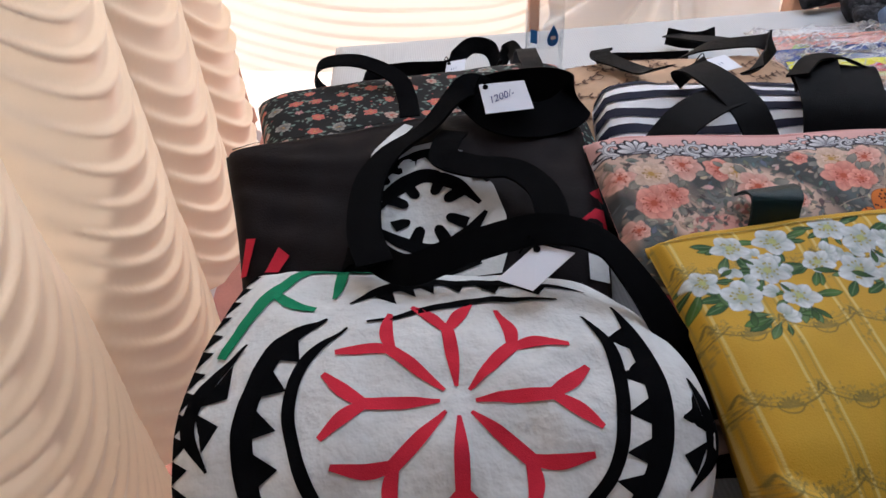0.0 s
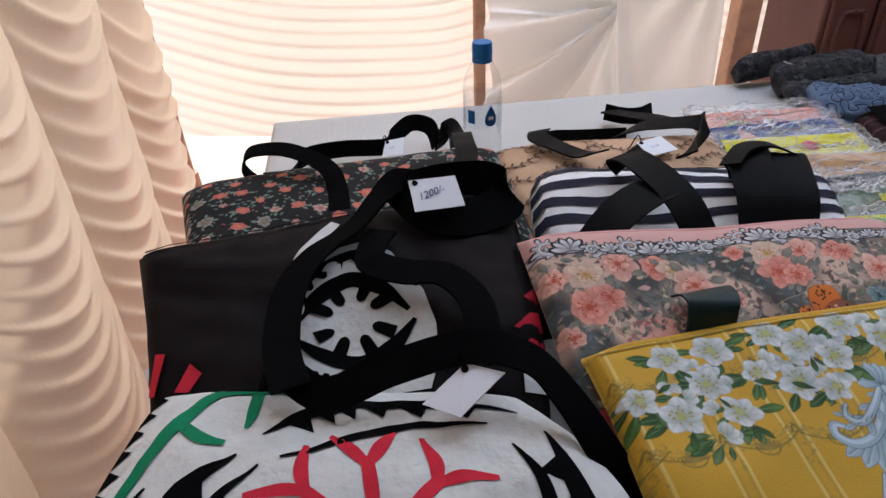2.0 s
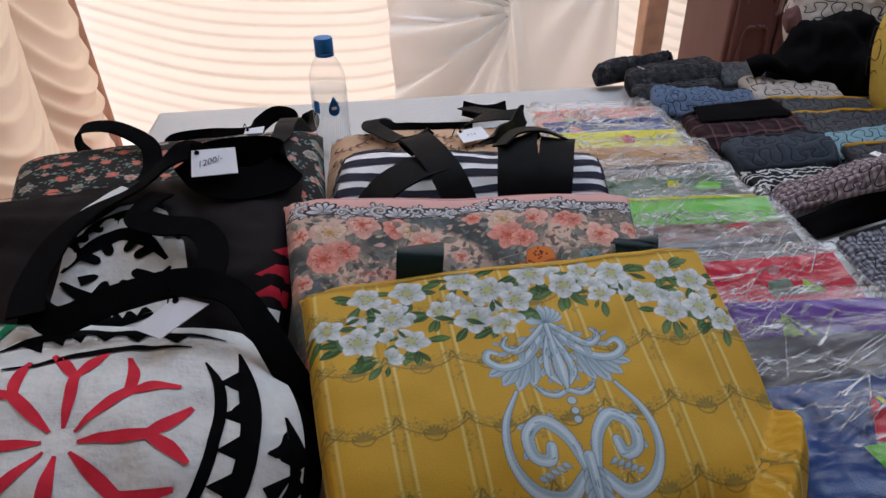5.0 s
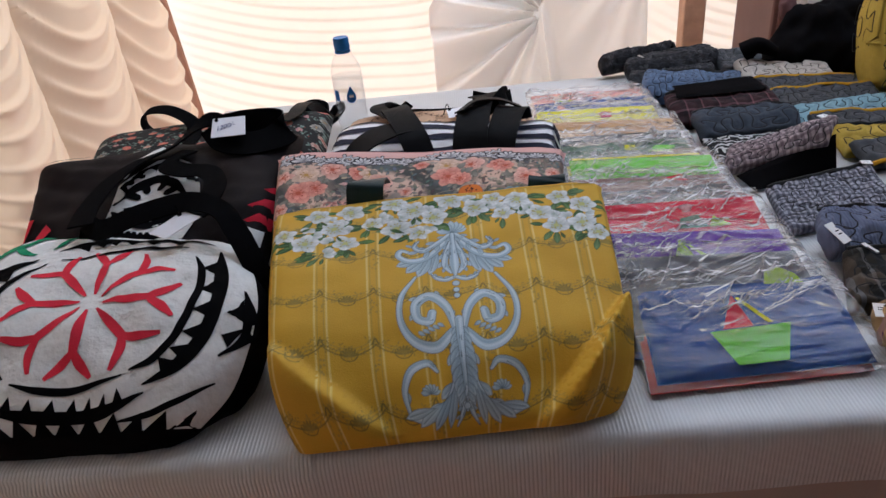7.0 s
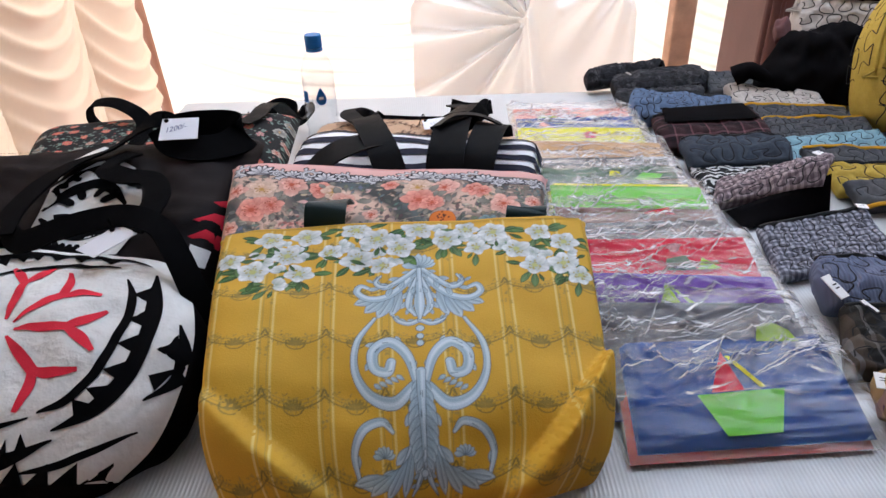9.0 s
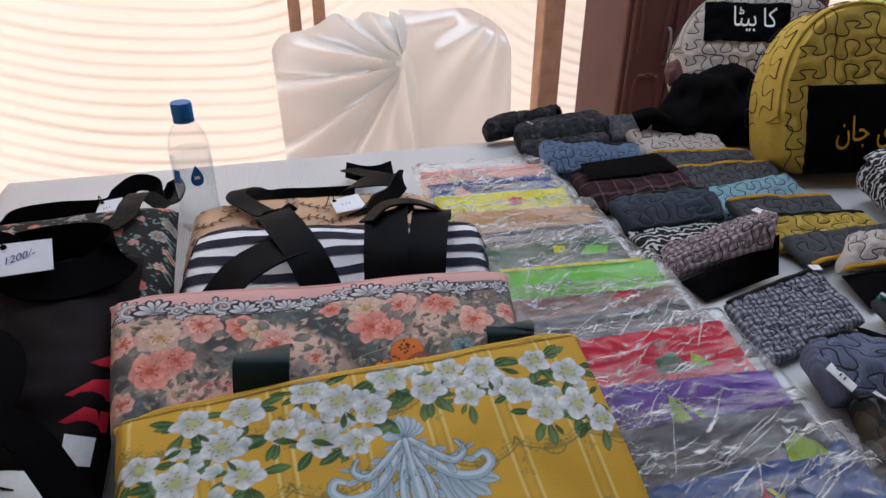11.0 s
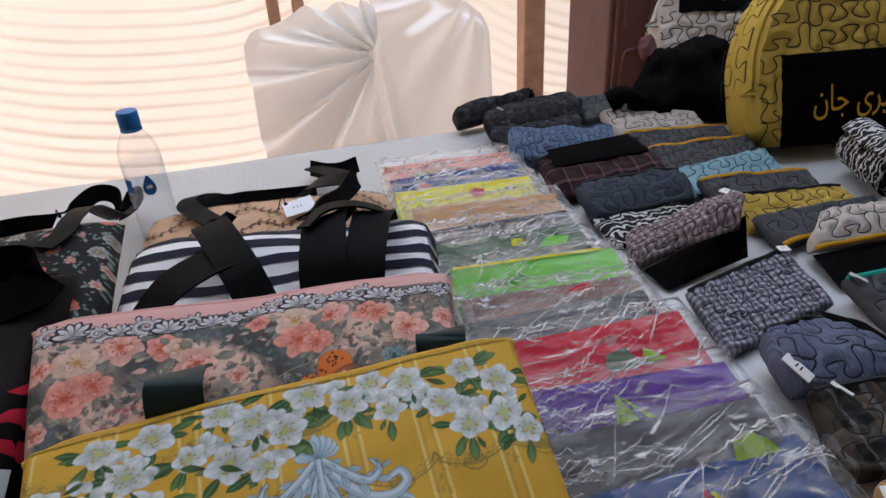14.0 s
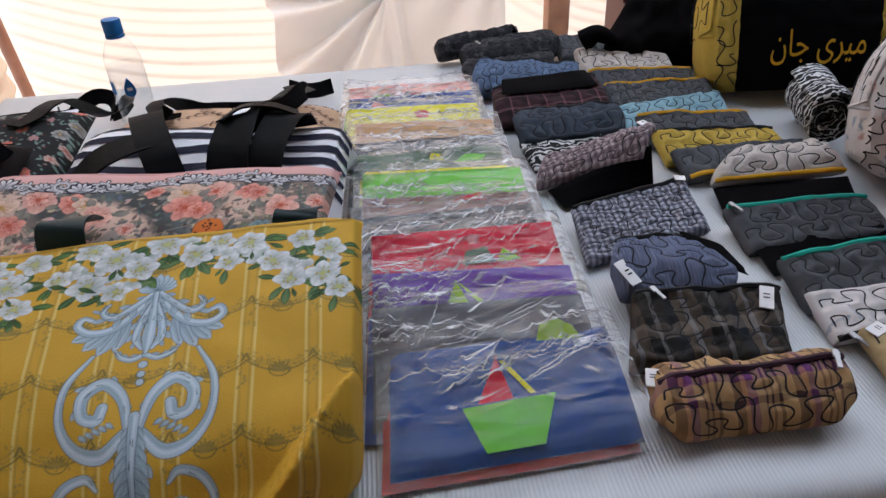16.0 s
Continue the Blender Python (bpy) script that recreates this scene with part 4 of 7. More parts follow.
# black bag with a white medallion
BROWS = [((-0.28, 0.55, 0.80), (0.05, 0.53, 0.80)), ((-0.298, 0.69, 0.858), (0.068, 0.666, 0.862)), ((-0.316, 0.792, 0.900), (0.077, 0.858, 0.898))]
bb = thing("medallion_bag", base_of(BROWS), "black cotton tote with a black and white applique medallion", "bag")
BS = Sheet(BROWS, lambda u, v: 0.05 - 0.02 * v, 0.018, 0.006, 15, 4, 9, n=(56, 46), wave=lambda u, v: 0.003 * math.sin(9 * u + 14 * v + 3 * nz(u * 3, v * 3, 5)) ** 3)
closed("body", BS, M_BLACKF, bb)
g = Geo()
BS.patch(g, [(0.137, 0.095), (0.137, 0.150), (0.138, 0.192), (0.157, 0.212), (0.186, 0.232), (0.2095, 0.238), (0.233, 0.2235), (0.2586, 0.176), (0.267, 0.1434), (0.266, 0.109), (0.258, 0.085), (0.20, 0.080), (0.15, 0.085)], 0.0022, 6)
part("medallion", g, M_CALICO, bb, "white cotton medallion")
g = Geo()
BS.band(g, [(0.140, 0.208), (0.153, 0.231), (0.168, 0.252), (0.184, 0.272)], [0.008, 0.012, 0.013, 0.010], 0.0026)
part("white_arc", g, M_CALICO, bb)
HUB = (0.1935, 0.1545)
for lid, ws in (([(0.1400, 0.151), (0.160, 0.178), (0.191, 0.196), (0.2178, 0.184), (0.2445, 0.158)], [0.004, 0.015, 0.017, 0.015, 0.004]), ([(0.1415, 0.138), (0.164, 0.122), (0.197, 0.112), (0.228, 0.126), (0.2490, 0.1498)], [0.004, 0.013, 0.015, 0.014, 0.004])):
    g = Geo()
    BS.band(g, lid, ws, 0.0030)
    part("black_crescent", g, M_APBLACK, bb)
for deg, out in ((153, 0.036), (115, 0.042), (68, 0.042), (30, 0.037), (209, 0.034), (250, 0.038), (293, 0.038), (333, 0.037)):
    g = Geo()
    c, q = math.cos(radians(deg)), math.sin(radians(deg))
    BS.band(g, [(HUB[0] + r * 1.12 * c, HUB[1] + r * q) for r in (out, (out + 0.019) / 2, 0.021, 0.0175)], [0.013, 0.0115, 0.0095, 0.003], 0.0033)
    part("black_finger", g, M_APBLACK, bb)
for arc, inward in (([(0.1389, 0.176), (0.1526, 0.199), (0.1767, 0.2165), (0.2089, 0.222), (0.236, 0.207), (0.254, 0.180)], -1), ([(0.150, 0.098), (0.178, 0.090), (0.205, 0.088), (0.240, 0.098)], 1)):
    g = Geo()
    BS.band(g, arc, [0.005] + [0.009] * (len(arc) - 2) + [0.005], 0.0030)
    line = smooth_path([(*q, 0) for q in arc], 70)
    for k in range(8):
        c = 5 + int(60 * k / 7)
        d = (line[c + 1] - line[c - 1]).normalized()
        n = Vector((-d.y, d.x, 0)) * inward
        a, b = line[c] - d * 0.0075 + n * 0.003, line[c] + d * 0.0075 + n * 0.003
        e, f2 = line[c] - d * 0.002 + n * 0.011, line[c] + d * 0.002 + n * 0.011
        BS.patch(g, [(a.x, a.y), (e.x, e.y), (f2.x, f2.y), (b.x, b.y)], 0.0031, 1)
    part("black_scallop", g, M_APBLACK, bb)
for poly in ([(0.335, 0.135), (0.352, 0.152), (0.362, 0.158), (0.364, 0.140)], [(0.333, 0.115), (0.350, 0.128), (0.364, 0.130), (0.364, 0.112)], [(0.348, 0.165), (0.362, 0.182), (0.364, 0.168)], [(0.006, 0.100), (0.018, 0.136), (0.028, 0.134), (0.014, 0.098)], [(0.034, 0.098), (0.050, 0.122), (0.060, 0.112), (0.048, 0.096)]):
    g = Geo()
    BS.patch(g, poly, 0.003, 1)
    part("red_applique", g, M_APRED, bb)
g = Geo()
BS.patch(g, [(BS.lu * 0.93, 0.08), (BS.lu * 0.985, 0.08), (BS.lu * 0.985, 0.105), (BS.lu * 0.93, 0.105)], 0.003, 1)
part("white_corner", g, M_CALICO, bb)
g = Geo()
BS.band(g, [(0.01, BS.lv - 0.012), (BS.lu * 0.5, BS.lv - 0.012), (BS.lu - 0.01, BS.lv - 0.012)], 0.006, 0.004)
part("zip", g, M_APBLACK, bb, "black zip along the opening")
part("strap", ribbon([(-0.151, 0.578, 0.898), (-0.161, 0.626, 0.900), (-0.157, 0.69, 0.906), (-0.136, 0.735, 0.912), (-0.098, 0.768, 0.918), (-0.072, 0.798, 0.930), (-0.050, 0.815, 0.938), (-0.034, 0.812, 0.930), (-0.026, 0.785, 0.918)], 0.031, [(1, 0, 0), (1, 0, 0.1), (1, -0.2, 0.1), (0.8, -0.6, 0.2), (0.6, -0.7, 0.3), (0.6, -0.7, 0.2), (0.3, -0.8, -0.4), (-0.2, -0.6, -0.8), (-0.5, -0.4, -0.7)]), M_WEB, bb, "black woven strap")
part("strap", ribbon([(-0.046, 0.812, 0.930), (-0.022, 0.784, 0.917), (0.014, 0.776, 0.912), (0.048, 0.786, 0.913), (0.064, 0.808, 0.917), (0.042, 0.828, 0.922), (0.0, 0.832, 0.922), (-0.030, 0.828, 0.920)], 0.042, [(0.4, 0.8, 0.5), (0.1, 0.9, 0.5), (0, 0.9, 0.5), (-0.2, 0.8, 0.5), (-0.5, 0.4, 0.7), (0, 0.4, 0.9), (0, 0.3, 1), (0, 0.3, 1)]), M_WEB, bb, "wide black woven strap in a loop")
part("strap", ribbon([(-0.070, 0.765, 0.912), (-0.080, 0.741, 0.914), (-0.083, 0.712, 0.914), (-0.055, 0.694, 0.912), (-0.021, 0.686, 0.911), (0.000, 0.652, 0.909), (0.002, 0.612, 0.904), (-0.010, 0.588, 0.896)], 0.029, [(1, 0, 0), (1, 0, 0.1), (0.7, 0.7, 0.2), (0.1, 1, 0.2), (0.3, 1, 0.1), (0.9, 0.4, 0), (1, 0, 0), (1, 0, 0)]), M_WEB, bb, "black woven strap")
price_tag([(-0.040, 0.806, 0.942), (0.008, 0.808, 0.942), (0.013, 0.774, 0.926), (-0.037, 0.771, 0.926)], "white card price tag tied to a black strap", "1200/-")
price_tag([(-0.018, 0.573, 0.908), (0.010, 0.560, 0.906), (-0.028, 0.533, 0.894), (-0.054, 0.550, 0.894)], "white card price tag lying on the applique bag", "")

# black floral bag
FROWS = [((-0.27, 0.72, 0.83), (0.1, 0.70, 0.83)), ((-0.292, 0.855, 0.868), (0.1, 0.82, 0.866)), ((-0.316, 0.978, 0.882), (0.094, 1.028, 0.880))]
fb = thing("floral_tote", base_of(FROWS), "black tote bag printed with small red and cream flowers", "bag")
FS = Sheet(FROWS, lambda u, v: 0.075 - 0.02 * v, 0.008, 0.004, 10, 8, 7)
closed("body", FS, mat("black_print_ground", (0.012, 0.012, 0.0125), 0.75, 0.2, 30, 0.2, spec=0.1), fb)
FC = Cloth(FS.lu, FS.lv, 0.0009, (0.012, 0.012, 0.0125), 4)
rnd = random.Random(4)
spots = []
for k in range(1500):
    x, y = rnd.uniform(0.004, FS.lu - 0.004), rnd.uniform(0.08, FS.lv - 0.004)
    if all((x - a) ** 2 + (y - b) ** 2 > 0.024**2 for a, b in spots):
        spots.append((x, y))
for k in range(700):
    x, y, a = rnd.uniform(0, FS.lu), rnd.uniform(0.06, FS.lv), rnd.random() * 6.28
    if k % 3:
        FC.petal(x, y, a, rnd.uniform(0.005, 0.009), 0.0028, (0.04, 0.07, 0.06), (0.14, 0.19, 0.17), None, 0.8)
    else:
        FC.dot(x, y, rnd.uniform(0.0008, 0.0016), rnd.choice(((0.22, 0.06, 0.05), (0.2, 0.15, 0.12), (0.10, 0.12, 0.11))))
for k, (x, y) in enumerate(spots):
    kind = rnd.random()
    for q in range(3):
        a = rnd.random() * 6.28
        FC.petal(x + 0.004 * math.cos(a), y + 0.004 * math.sin(a), a, rnd.uniform(0.009, 0.013), 0.004, (0.04, 0.07, 0.06), (0.16, 0.22, 0.19), None, 0.8)
    if kind < 0.45:
        FC.blossom(x, y, rnd.uniform(0.0065, 0.0095), (0.33, 0.04, 0.035), (0.46, 0.10, 0.08), (0.40, 0.22, 0.17), (0.42, 0.20, 0.08), 6, 1, 4, 2)
    elif kind < 0.75:
        FC.blossom(x, y, rnd.uniform(0.006, 0.0095), (0.30, 0.14, 0.11), (0.46, 0.36, 0.30), (0.22, 0.12, 0.10), (0.34, 0.07, 0.05), 6, 1, 4, 2)
    elif kind < 0.9:
        FC.blossom(x, y, rnd.uniform(0.005, 0.0075), (0.32, 0.09, 0.10), (0.44, 0.22, 0.22), (0.3, 0.2, 0.2), (0.4, 0.3, 0.2), 5, 1, 3, 1)
    else:
        FC.blossom(x, y, 0.010, (0.10, 0.10, 0.10), (0.30, 0.29, 0.26), (0.06, 0.06, 0.06), (0.3, 0.2, 0.1), 9, 1, 4, 1)
FC.c *= 1.3
FC.onto("printed_face", FS, fb, "small red and cream flowers on black")
part("strap", ribbon([(-0.222, 1.0, 0.855), (-0.236, 0.995, 0.880), (-0.222, 0.985, 0.906), (-0.175, 0.965, 0.914), (-0.13, 0.94, 0.90), (-0.118, 0.91, 0.885), (-0.116, 0.865, 0.882)], 0.024, [(0, 1, 0), (0, 1, 0), (0, 1, 0.1), (0.1, 1, 0.2), (0.5, 0.8, 0.2), (1, 0.3, 0), (1, 0, 0)]), M_WEB, fb, "black woven handle")
part("strap", ribbon([(-0.205, 1.02, 0.858), (-0.208, 1.12, 0.80), (-0.202, 1.20, 0.772), (-0.178, 1.25, 0.769), (-0.122, 1.262, 0.769), (-0.050, 1.255, 0.770), (-0.030, 1.275, 0.782), (-0.004, 1.292, 0.792), (0.026, 1.280, 0.788), (0.034, 1.240, 0.772)], 0.028, [(1, 0, 0), (1, 0, 0.2), (0.7, 0.1, 0.7), (0, 0.3, 1), (0, 0.3, 1), (0, 0.3, 1), (-0.4, 0.3, 0.9), (0, 0.5, 0.9), (0.3, 0.4, 0.9), (0.5, 0.2, 0.9)]), M_WEB, fb, "black handle lying behind the bag")
part("strap", ribbon([(0.034, 1.240, 0.772), (0.046, 1.262, 0.775), (0.060, 1.272, 0.790), (0.066, 1.235, 0.790), (0.058, 1.15, 0.810), (0.05, 1.06, 0.872), (0.045, 1.0, 0.888), (0.043, 0.955, 0.890), (0.028, 0.925, 0.890)], 0.027, [(0.5, 0.2, 0.9), (0, 0.3, 0.9), (0.5, 0.3, 0.8), (0.8, -0.2, 0.5), (1, 0, 0.2), (1, 0, 0), (1, 0.1, 0), (1, 0.2, 0), (0.7, -0.6, 0)]), M_STRAP, fb, "black handle folded over the print")
price_tag([(-0.052, 1.232, 0.790), (-0.020, 1.240, 0.790), (-0.026, 1.205, 0.777), (-0.060, 1.200, 0.777)], "small white card tag on a black handle", "")

# beige lace print bag
EROWS = [((0.10, 0.84, 0.79), (0.44, 0.87, 0.79)), ((0.095, 0.955, 0.822), (0.445, 1.0, 0.812)), ((0.101, 1.135, 0.822), (0.466, 1.122, 0.810))]
eb = thing("lace_print_bag", base_of(EROWS), "beige handbag with a brown lace print and black handles", "bag")
ES = Sheet(EROWS, 0.055, 0.012, 0.004, 11, 12, 5)
closed("body", ES, mat("beige_print", (0.50, 0.33, 0.21), 0.75, 0.12, 40, 0.15), eb)
g = Geo()
for k, (y, ph) in enumerate(((0.10, 0), (0.155, 1.5), (0.205, 3), (0.25, 0.6), (0.28, 2))):
    if y > ES.lv - 0.01:
        continue
    pts = [(0.01 + (ES.lu - 0.02) * q / 30, y + 0.012 * math.sin(q * 0.9 + ph)) for q in range(31)]
    ES.band(g, pts, 0.0018, 0.0012)
    for q in range(0, 31):
        for sgn in (-1, 1):
            leaf_on(ES, g, pts[q][0], pts[q][1], sgn * (0.6 + 0.9 * rnd.random()), 0.010, 0.45, 0.0011)
        if q % 4 == 0:
            a, b = pts[q]
            ES.band(g, [(a + 0.009 * math.cos(t), b - 0.012 + 0.007 * math.sin(t)) for t in (0, 1.2, 2.4, 3.6, 4.8, 6)], 0.0014, 0.0012)
part("lace_print", g, mat("lace_brown", (0.13, 0.075, 0.05), 0.8, 0.2, 60, 0), eb)["kind"] = "stuff"
for pts, hh in (
    ([(0.222, 0.975, 0.868), (0.208, 1.005, 0.850), (0.185, 1.045, 0.846), (0.166, 1.085, 0.844), (0.178, 1.118, 0.838), (0.204, 1.185, 0.790), (0.236, 1.222, 0.772), (0.275, 1.222, 0.769), (0.319, 1.217, 0.769), (0.352, 1.212, 0.770)], [(1, 0.3, 0), (1, 0.4, 0), (1, 0.4, 0), (0.9, -0.1, 0.2), (0.8, -0.4, 0.3), (0.3, 0.2, 0.9), (0, 0.3, 1), (0, 0.3, 1), (0, 0.3, 1), (0, 0.3, 1)]),
    ([(0.402, 1.165, 0.812), (0.386, 1.215, 0.800), (0.368, 1.265, 0.786), (0.352, 1.312, 0.774)], [(0.9, 0.35, 0.1), (0.9, 0.35, 0.1), (0.9, 0.4, 0), (0.9, 0.4, 0)]),
    ([(0.350, 1.318, 0.770), (0.378, 1.296, 0.769), (0.406, 1.292, 0.769), (0.434, 1.308, 0.769)], [(0, 0.3, 1), (0, 0.4, 0.9), (0, 0.4, 0.9), (0, 0.3, 1)]),
    ([(0.325, 1.20, 0.775), (0.345, 1.15, 0.815), (0.370, 1.10, 0.840), (0.402, 1.075, 0.850), (0.404, 1.055, 0.856), (0.378, 1.02, 0.850), (0.345, 0.975, 0.862), (0.325, 0.945, 0.868)], [(0.8, 0.5, 0), (0.6, 0.7, 0.1), (0.4, 0.9, 0.1), (0.3, 0.8, 0.3), (-0.3, 0.4, 0.8), (0.2, 0.3, 0.9), (0.5, 0.2, 0.8), (0.8, -0.2, 0.4)]),
):
    part("handle", ribbon(pts, 0.029, hh), M_STRAP, eb, "black folded handle")
price_tag([(0.297, 1.04, 0.842), (0.338, 1.055, 0.842), (0.345, 1.01, 0.842), (0.302, 0.997, 0.842)], "white card tag with a round printed mark", "")

# striped bag
SROWS = [((0.115, 0.66, 0.79), (0.455, 0.66, 0.79)), ((0.103, 0.80, 0.846), (0.468, 0.785, 0.838)), ((0.112, 0.90, 0.868), (0.478, 0.865, 0.858)), ((0.122, 0.95, 0.858), (0.485, 0.91, 0.848)), ((0.126, 0.975, 0.82), (0.488, 0.945, 0.81))]
sb = thing("striped_bag", base_of(SROWS), "navy and white striped handbag with wide black handles", "bag")
SS = Sheet(SROWS, 0.06, 0.004, 0.005, 14, 15, 18)
closed("body", SS, mat("white_canvas", (0.74, 0.74, 0.76), 0.8, 0.05, 40, 0.2), sb)
y = SS.lv * 0.36
k = 0
while y < SS.lv * 0.93:
    g = Geo()
    SS.band(g, [(SS.lu * q / 12 + 0.0, y + 0.004 * math.sin(q * 0.7 + k)) for q in range(13)], 0.0135, 0.0012, 36)
    part("stripe", g, mat("navy_stripe", (0.014, 0.015, 0.032), 0.8, 0.15, 40, 0.1) if not k else bpy.data.materials["navy_stripe"], sb)
    y += 0.0285
    k += 1
for pts, hh, w in (
    ([(0.146, 0.770, 0.866), (0.178, 0.788, 0.890), (0.212, 0.806, 0.899), (0.242, 0.820, 0.898)], [(-0.5, 0.8, 0), (-0.5, 0.8, 0.1), (-0.5, 0.8, 0.1), (-0.5, 0.8, 0)], 0.044),
    ([(0.264, 0.768, 0.866), (0.252, 0.792, 0.893), (0.239, 0.824, 0.906), (0.225, 0.865, 0.910), (0.219, 0.893, 0.903), (0.232, 0.905, 0.886)], [(1, 0.35, 0), (1, 0.3, 0), (1, 0.25, 0), (1, 0.2, 0), (0.9, 0.3, 0.1), (0.9, 0.4, 0)], 0.043),
    ([(0.332, 0.765, 0.860), (0.336, 0.790, 0.888), (0.342, 0.820, 0.902), (0.347, 0.848, 0.908), (0.356, 0.868, 0.902), (0.368, 0.880, 0.882)], [(1, 0, 0), (1, 0, 0), (1, 0, 0.05), (1, 0.1, 0.1), (0.9, 0.3, 0.1), (0.9, 0.4, 0)], 0.050),
    ([(0.374, 0.765, 0.856), (0.382, 0.790, 0.884), (0.391, 0.820, 0.896), (0.402, 0.855, 0.901), (0.411, 0.880, 0.890), (0.416, 0.898, 0.866)], [(1, 0, 0), (1, -0.1, 0), (1, -0.1, -0.1), (1, -0.1, -0.15), (1, 0, -0.1), (1, 0, 0)], 0.044),
    ([(0.322, 0.838, 0.908), (0.350, 0.862, 0.915), (0.384, 0.868, 0.912), (0.418, 0.872, 0.896)], [(0, 1, -0.2), (0, 1, -0.2), (0, 1, -0.2), (0, 1, -0.2)], 0.026),
):
    part("handle", ribbon(pts, w, hh), M_STRAP, sb, "wide black fabric handle")

# pink floral tote
PROWS = [((0.09, 0.45, 0.775), (0.44, 0.47, 0.775)), ((0.074, 0.60, 0.862), (0.447, 0.63, 0.842)), ((0.062, 0.745, 0.906), (0.472, 0.765, 0.870))]
pb = thing("rose_print_tote", base_of(PROWS), "pink and grey tote bag printed with roses and a scroll border", "bag")
PS = Sheet(PROWS, 0.03, 0.006, 0.004, 9, 19, 18, wave=lambda u, v: -0.008 * math.exp(-((u - 0.5) / 0.12) ** 2) * max(0, v - 0.8) * 5)
closed("body", PS, mat("pink_hem", (0.58, 0.31, 0.29), 0.8, 0.1, 40, 0.1), pb)
PU, PV = PS.lu, PS.lv
PC = Cloth(PU, PV, 0.0008, (0.18, 0.175, 0.16), 11)
PC.wash((0.50, 0.43, 0.37), 0.035, 0.44, 0.25)
PC.wash((0.06, 0.075, 0.08), 0.028, 0.50, 0.22)
PC.wash((0.10, 0.16, 0.18), 0.022, 0.66, 0.15, 0.6)
rnd = random.Random(11)
for k in range(2600):
    x, y, a = rnd.uniform(0, PU), rnd.uniform(0.02, PV - 0.035), rnd.random() * 6.28
    c = rnd.choice(((0.05, 0.075, 0.08), (0.11, 0.13, 0.115), (0.08, 0.13, 0.15), (0.21, 0.22, 0.19), (0.36, 0.34, 0.29), (0.05, 0.05, 0.055), (0.07, 0.09, 0.09)))
    z = tuple(q * rnd.uniform(1.2, 1.9) for q in c)
    l = rnd.uniform(0.005, 0.015)
    PC.petal(x, y, a, l, l * rnd.uniform(0.3, 0.5), c, z, tuple(q * 0.6 for q in c), 0.9, 0.85)
for k in range(60):
    x, y, a = rnd.uniform(0, PU), rnd.uniform(0.06, PV - 0.045), rnd.uniform(-0.6, 0.6)
    PC.stroke([(x, y), (x + 0.012, y + 0.012 * a), (x + 0.03, y + 0.02 * a)], 0.0007, rnd.choice(((0.07, 0.06, 0.06), (0.35, 0.33, 0.28))), 0.8, 6)
# plain pink ground with a trellis
for x, y, l, w in ((0.062, 0.148, 0.065, 0.075), (0.075, 0.175, 0.05, 0.06), (0.19, 0.20, 0.05, 0.05), (0.33, 0.17, 0.05, 0.05)):
    PC.petal(x, PV - y, 0.0, l, w, (0.56, 0.36, 0.33), (0.58, 0.38, 0.35), None, 0.5)
for k in range(4):
    for j in range(3):
        x, y = 0.072 + 0.020 * k, PV - 0.125 - 0.024 * j
        PC.stroke([(x + 0.009 * math.cos(t) * (1 + 0.25 * math.cos(4 * t)), y + 0.011 * math.sin(t) * (1 + 0.25 * math.cos(4 * t))) for t in (2 * math.pi * q / 16 for q in range(17))], 0.0012, (0.42, 0.26, 0.25), 0.7, 32)
for k in range(260):
    t, r = rnd.random() * 6.28, rnd.uniform(0.85, 1.25)
    x, y = 0.094 + 0.034 * r * math.cos(t), PV - 0.152 + 0.040 * r * math.sin(t)
    c = rnd.choice(((0.05, 0.075, 0.08), (0.12, 0.15, 0.14), (0.36, 0.30, 0.27), (0.20, 0.10, 0.10)))
    l = rnd.uniform(0.005, 0.012)
    PC.petal(x, y, rnd.random() * 6.28, l, l * 0.45, c, tuple(q * 1.6 for q in c), None, 0.9, 0.9)
PALE, CREAMP, CORAL, HEART = (0.62, 0.47, 0.42), (0.58, 0.53, 0.46), (0.52, 0.21, 0.16), (0.36, 0.10, 0.06)
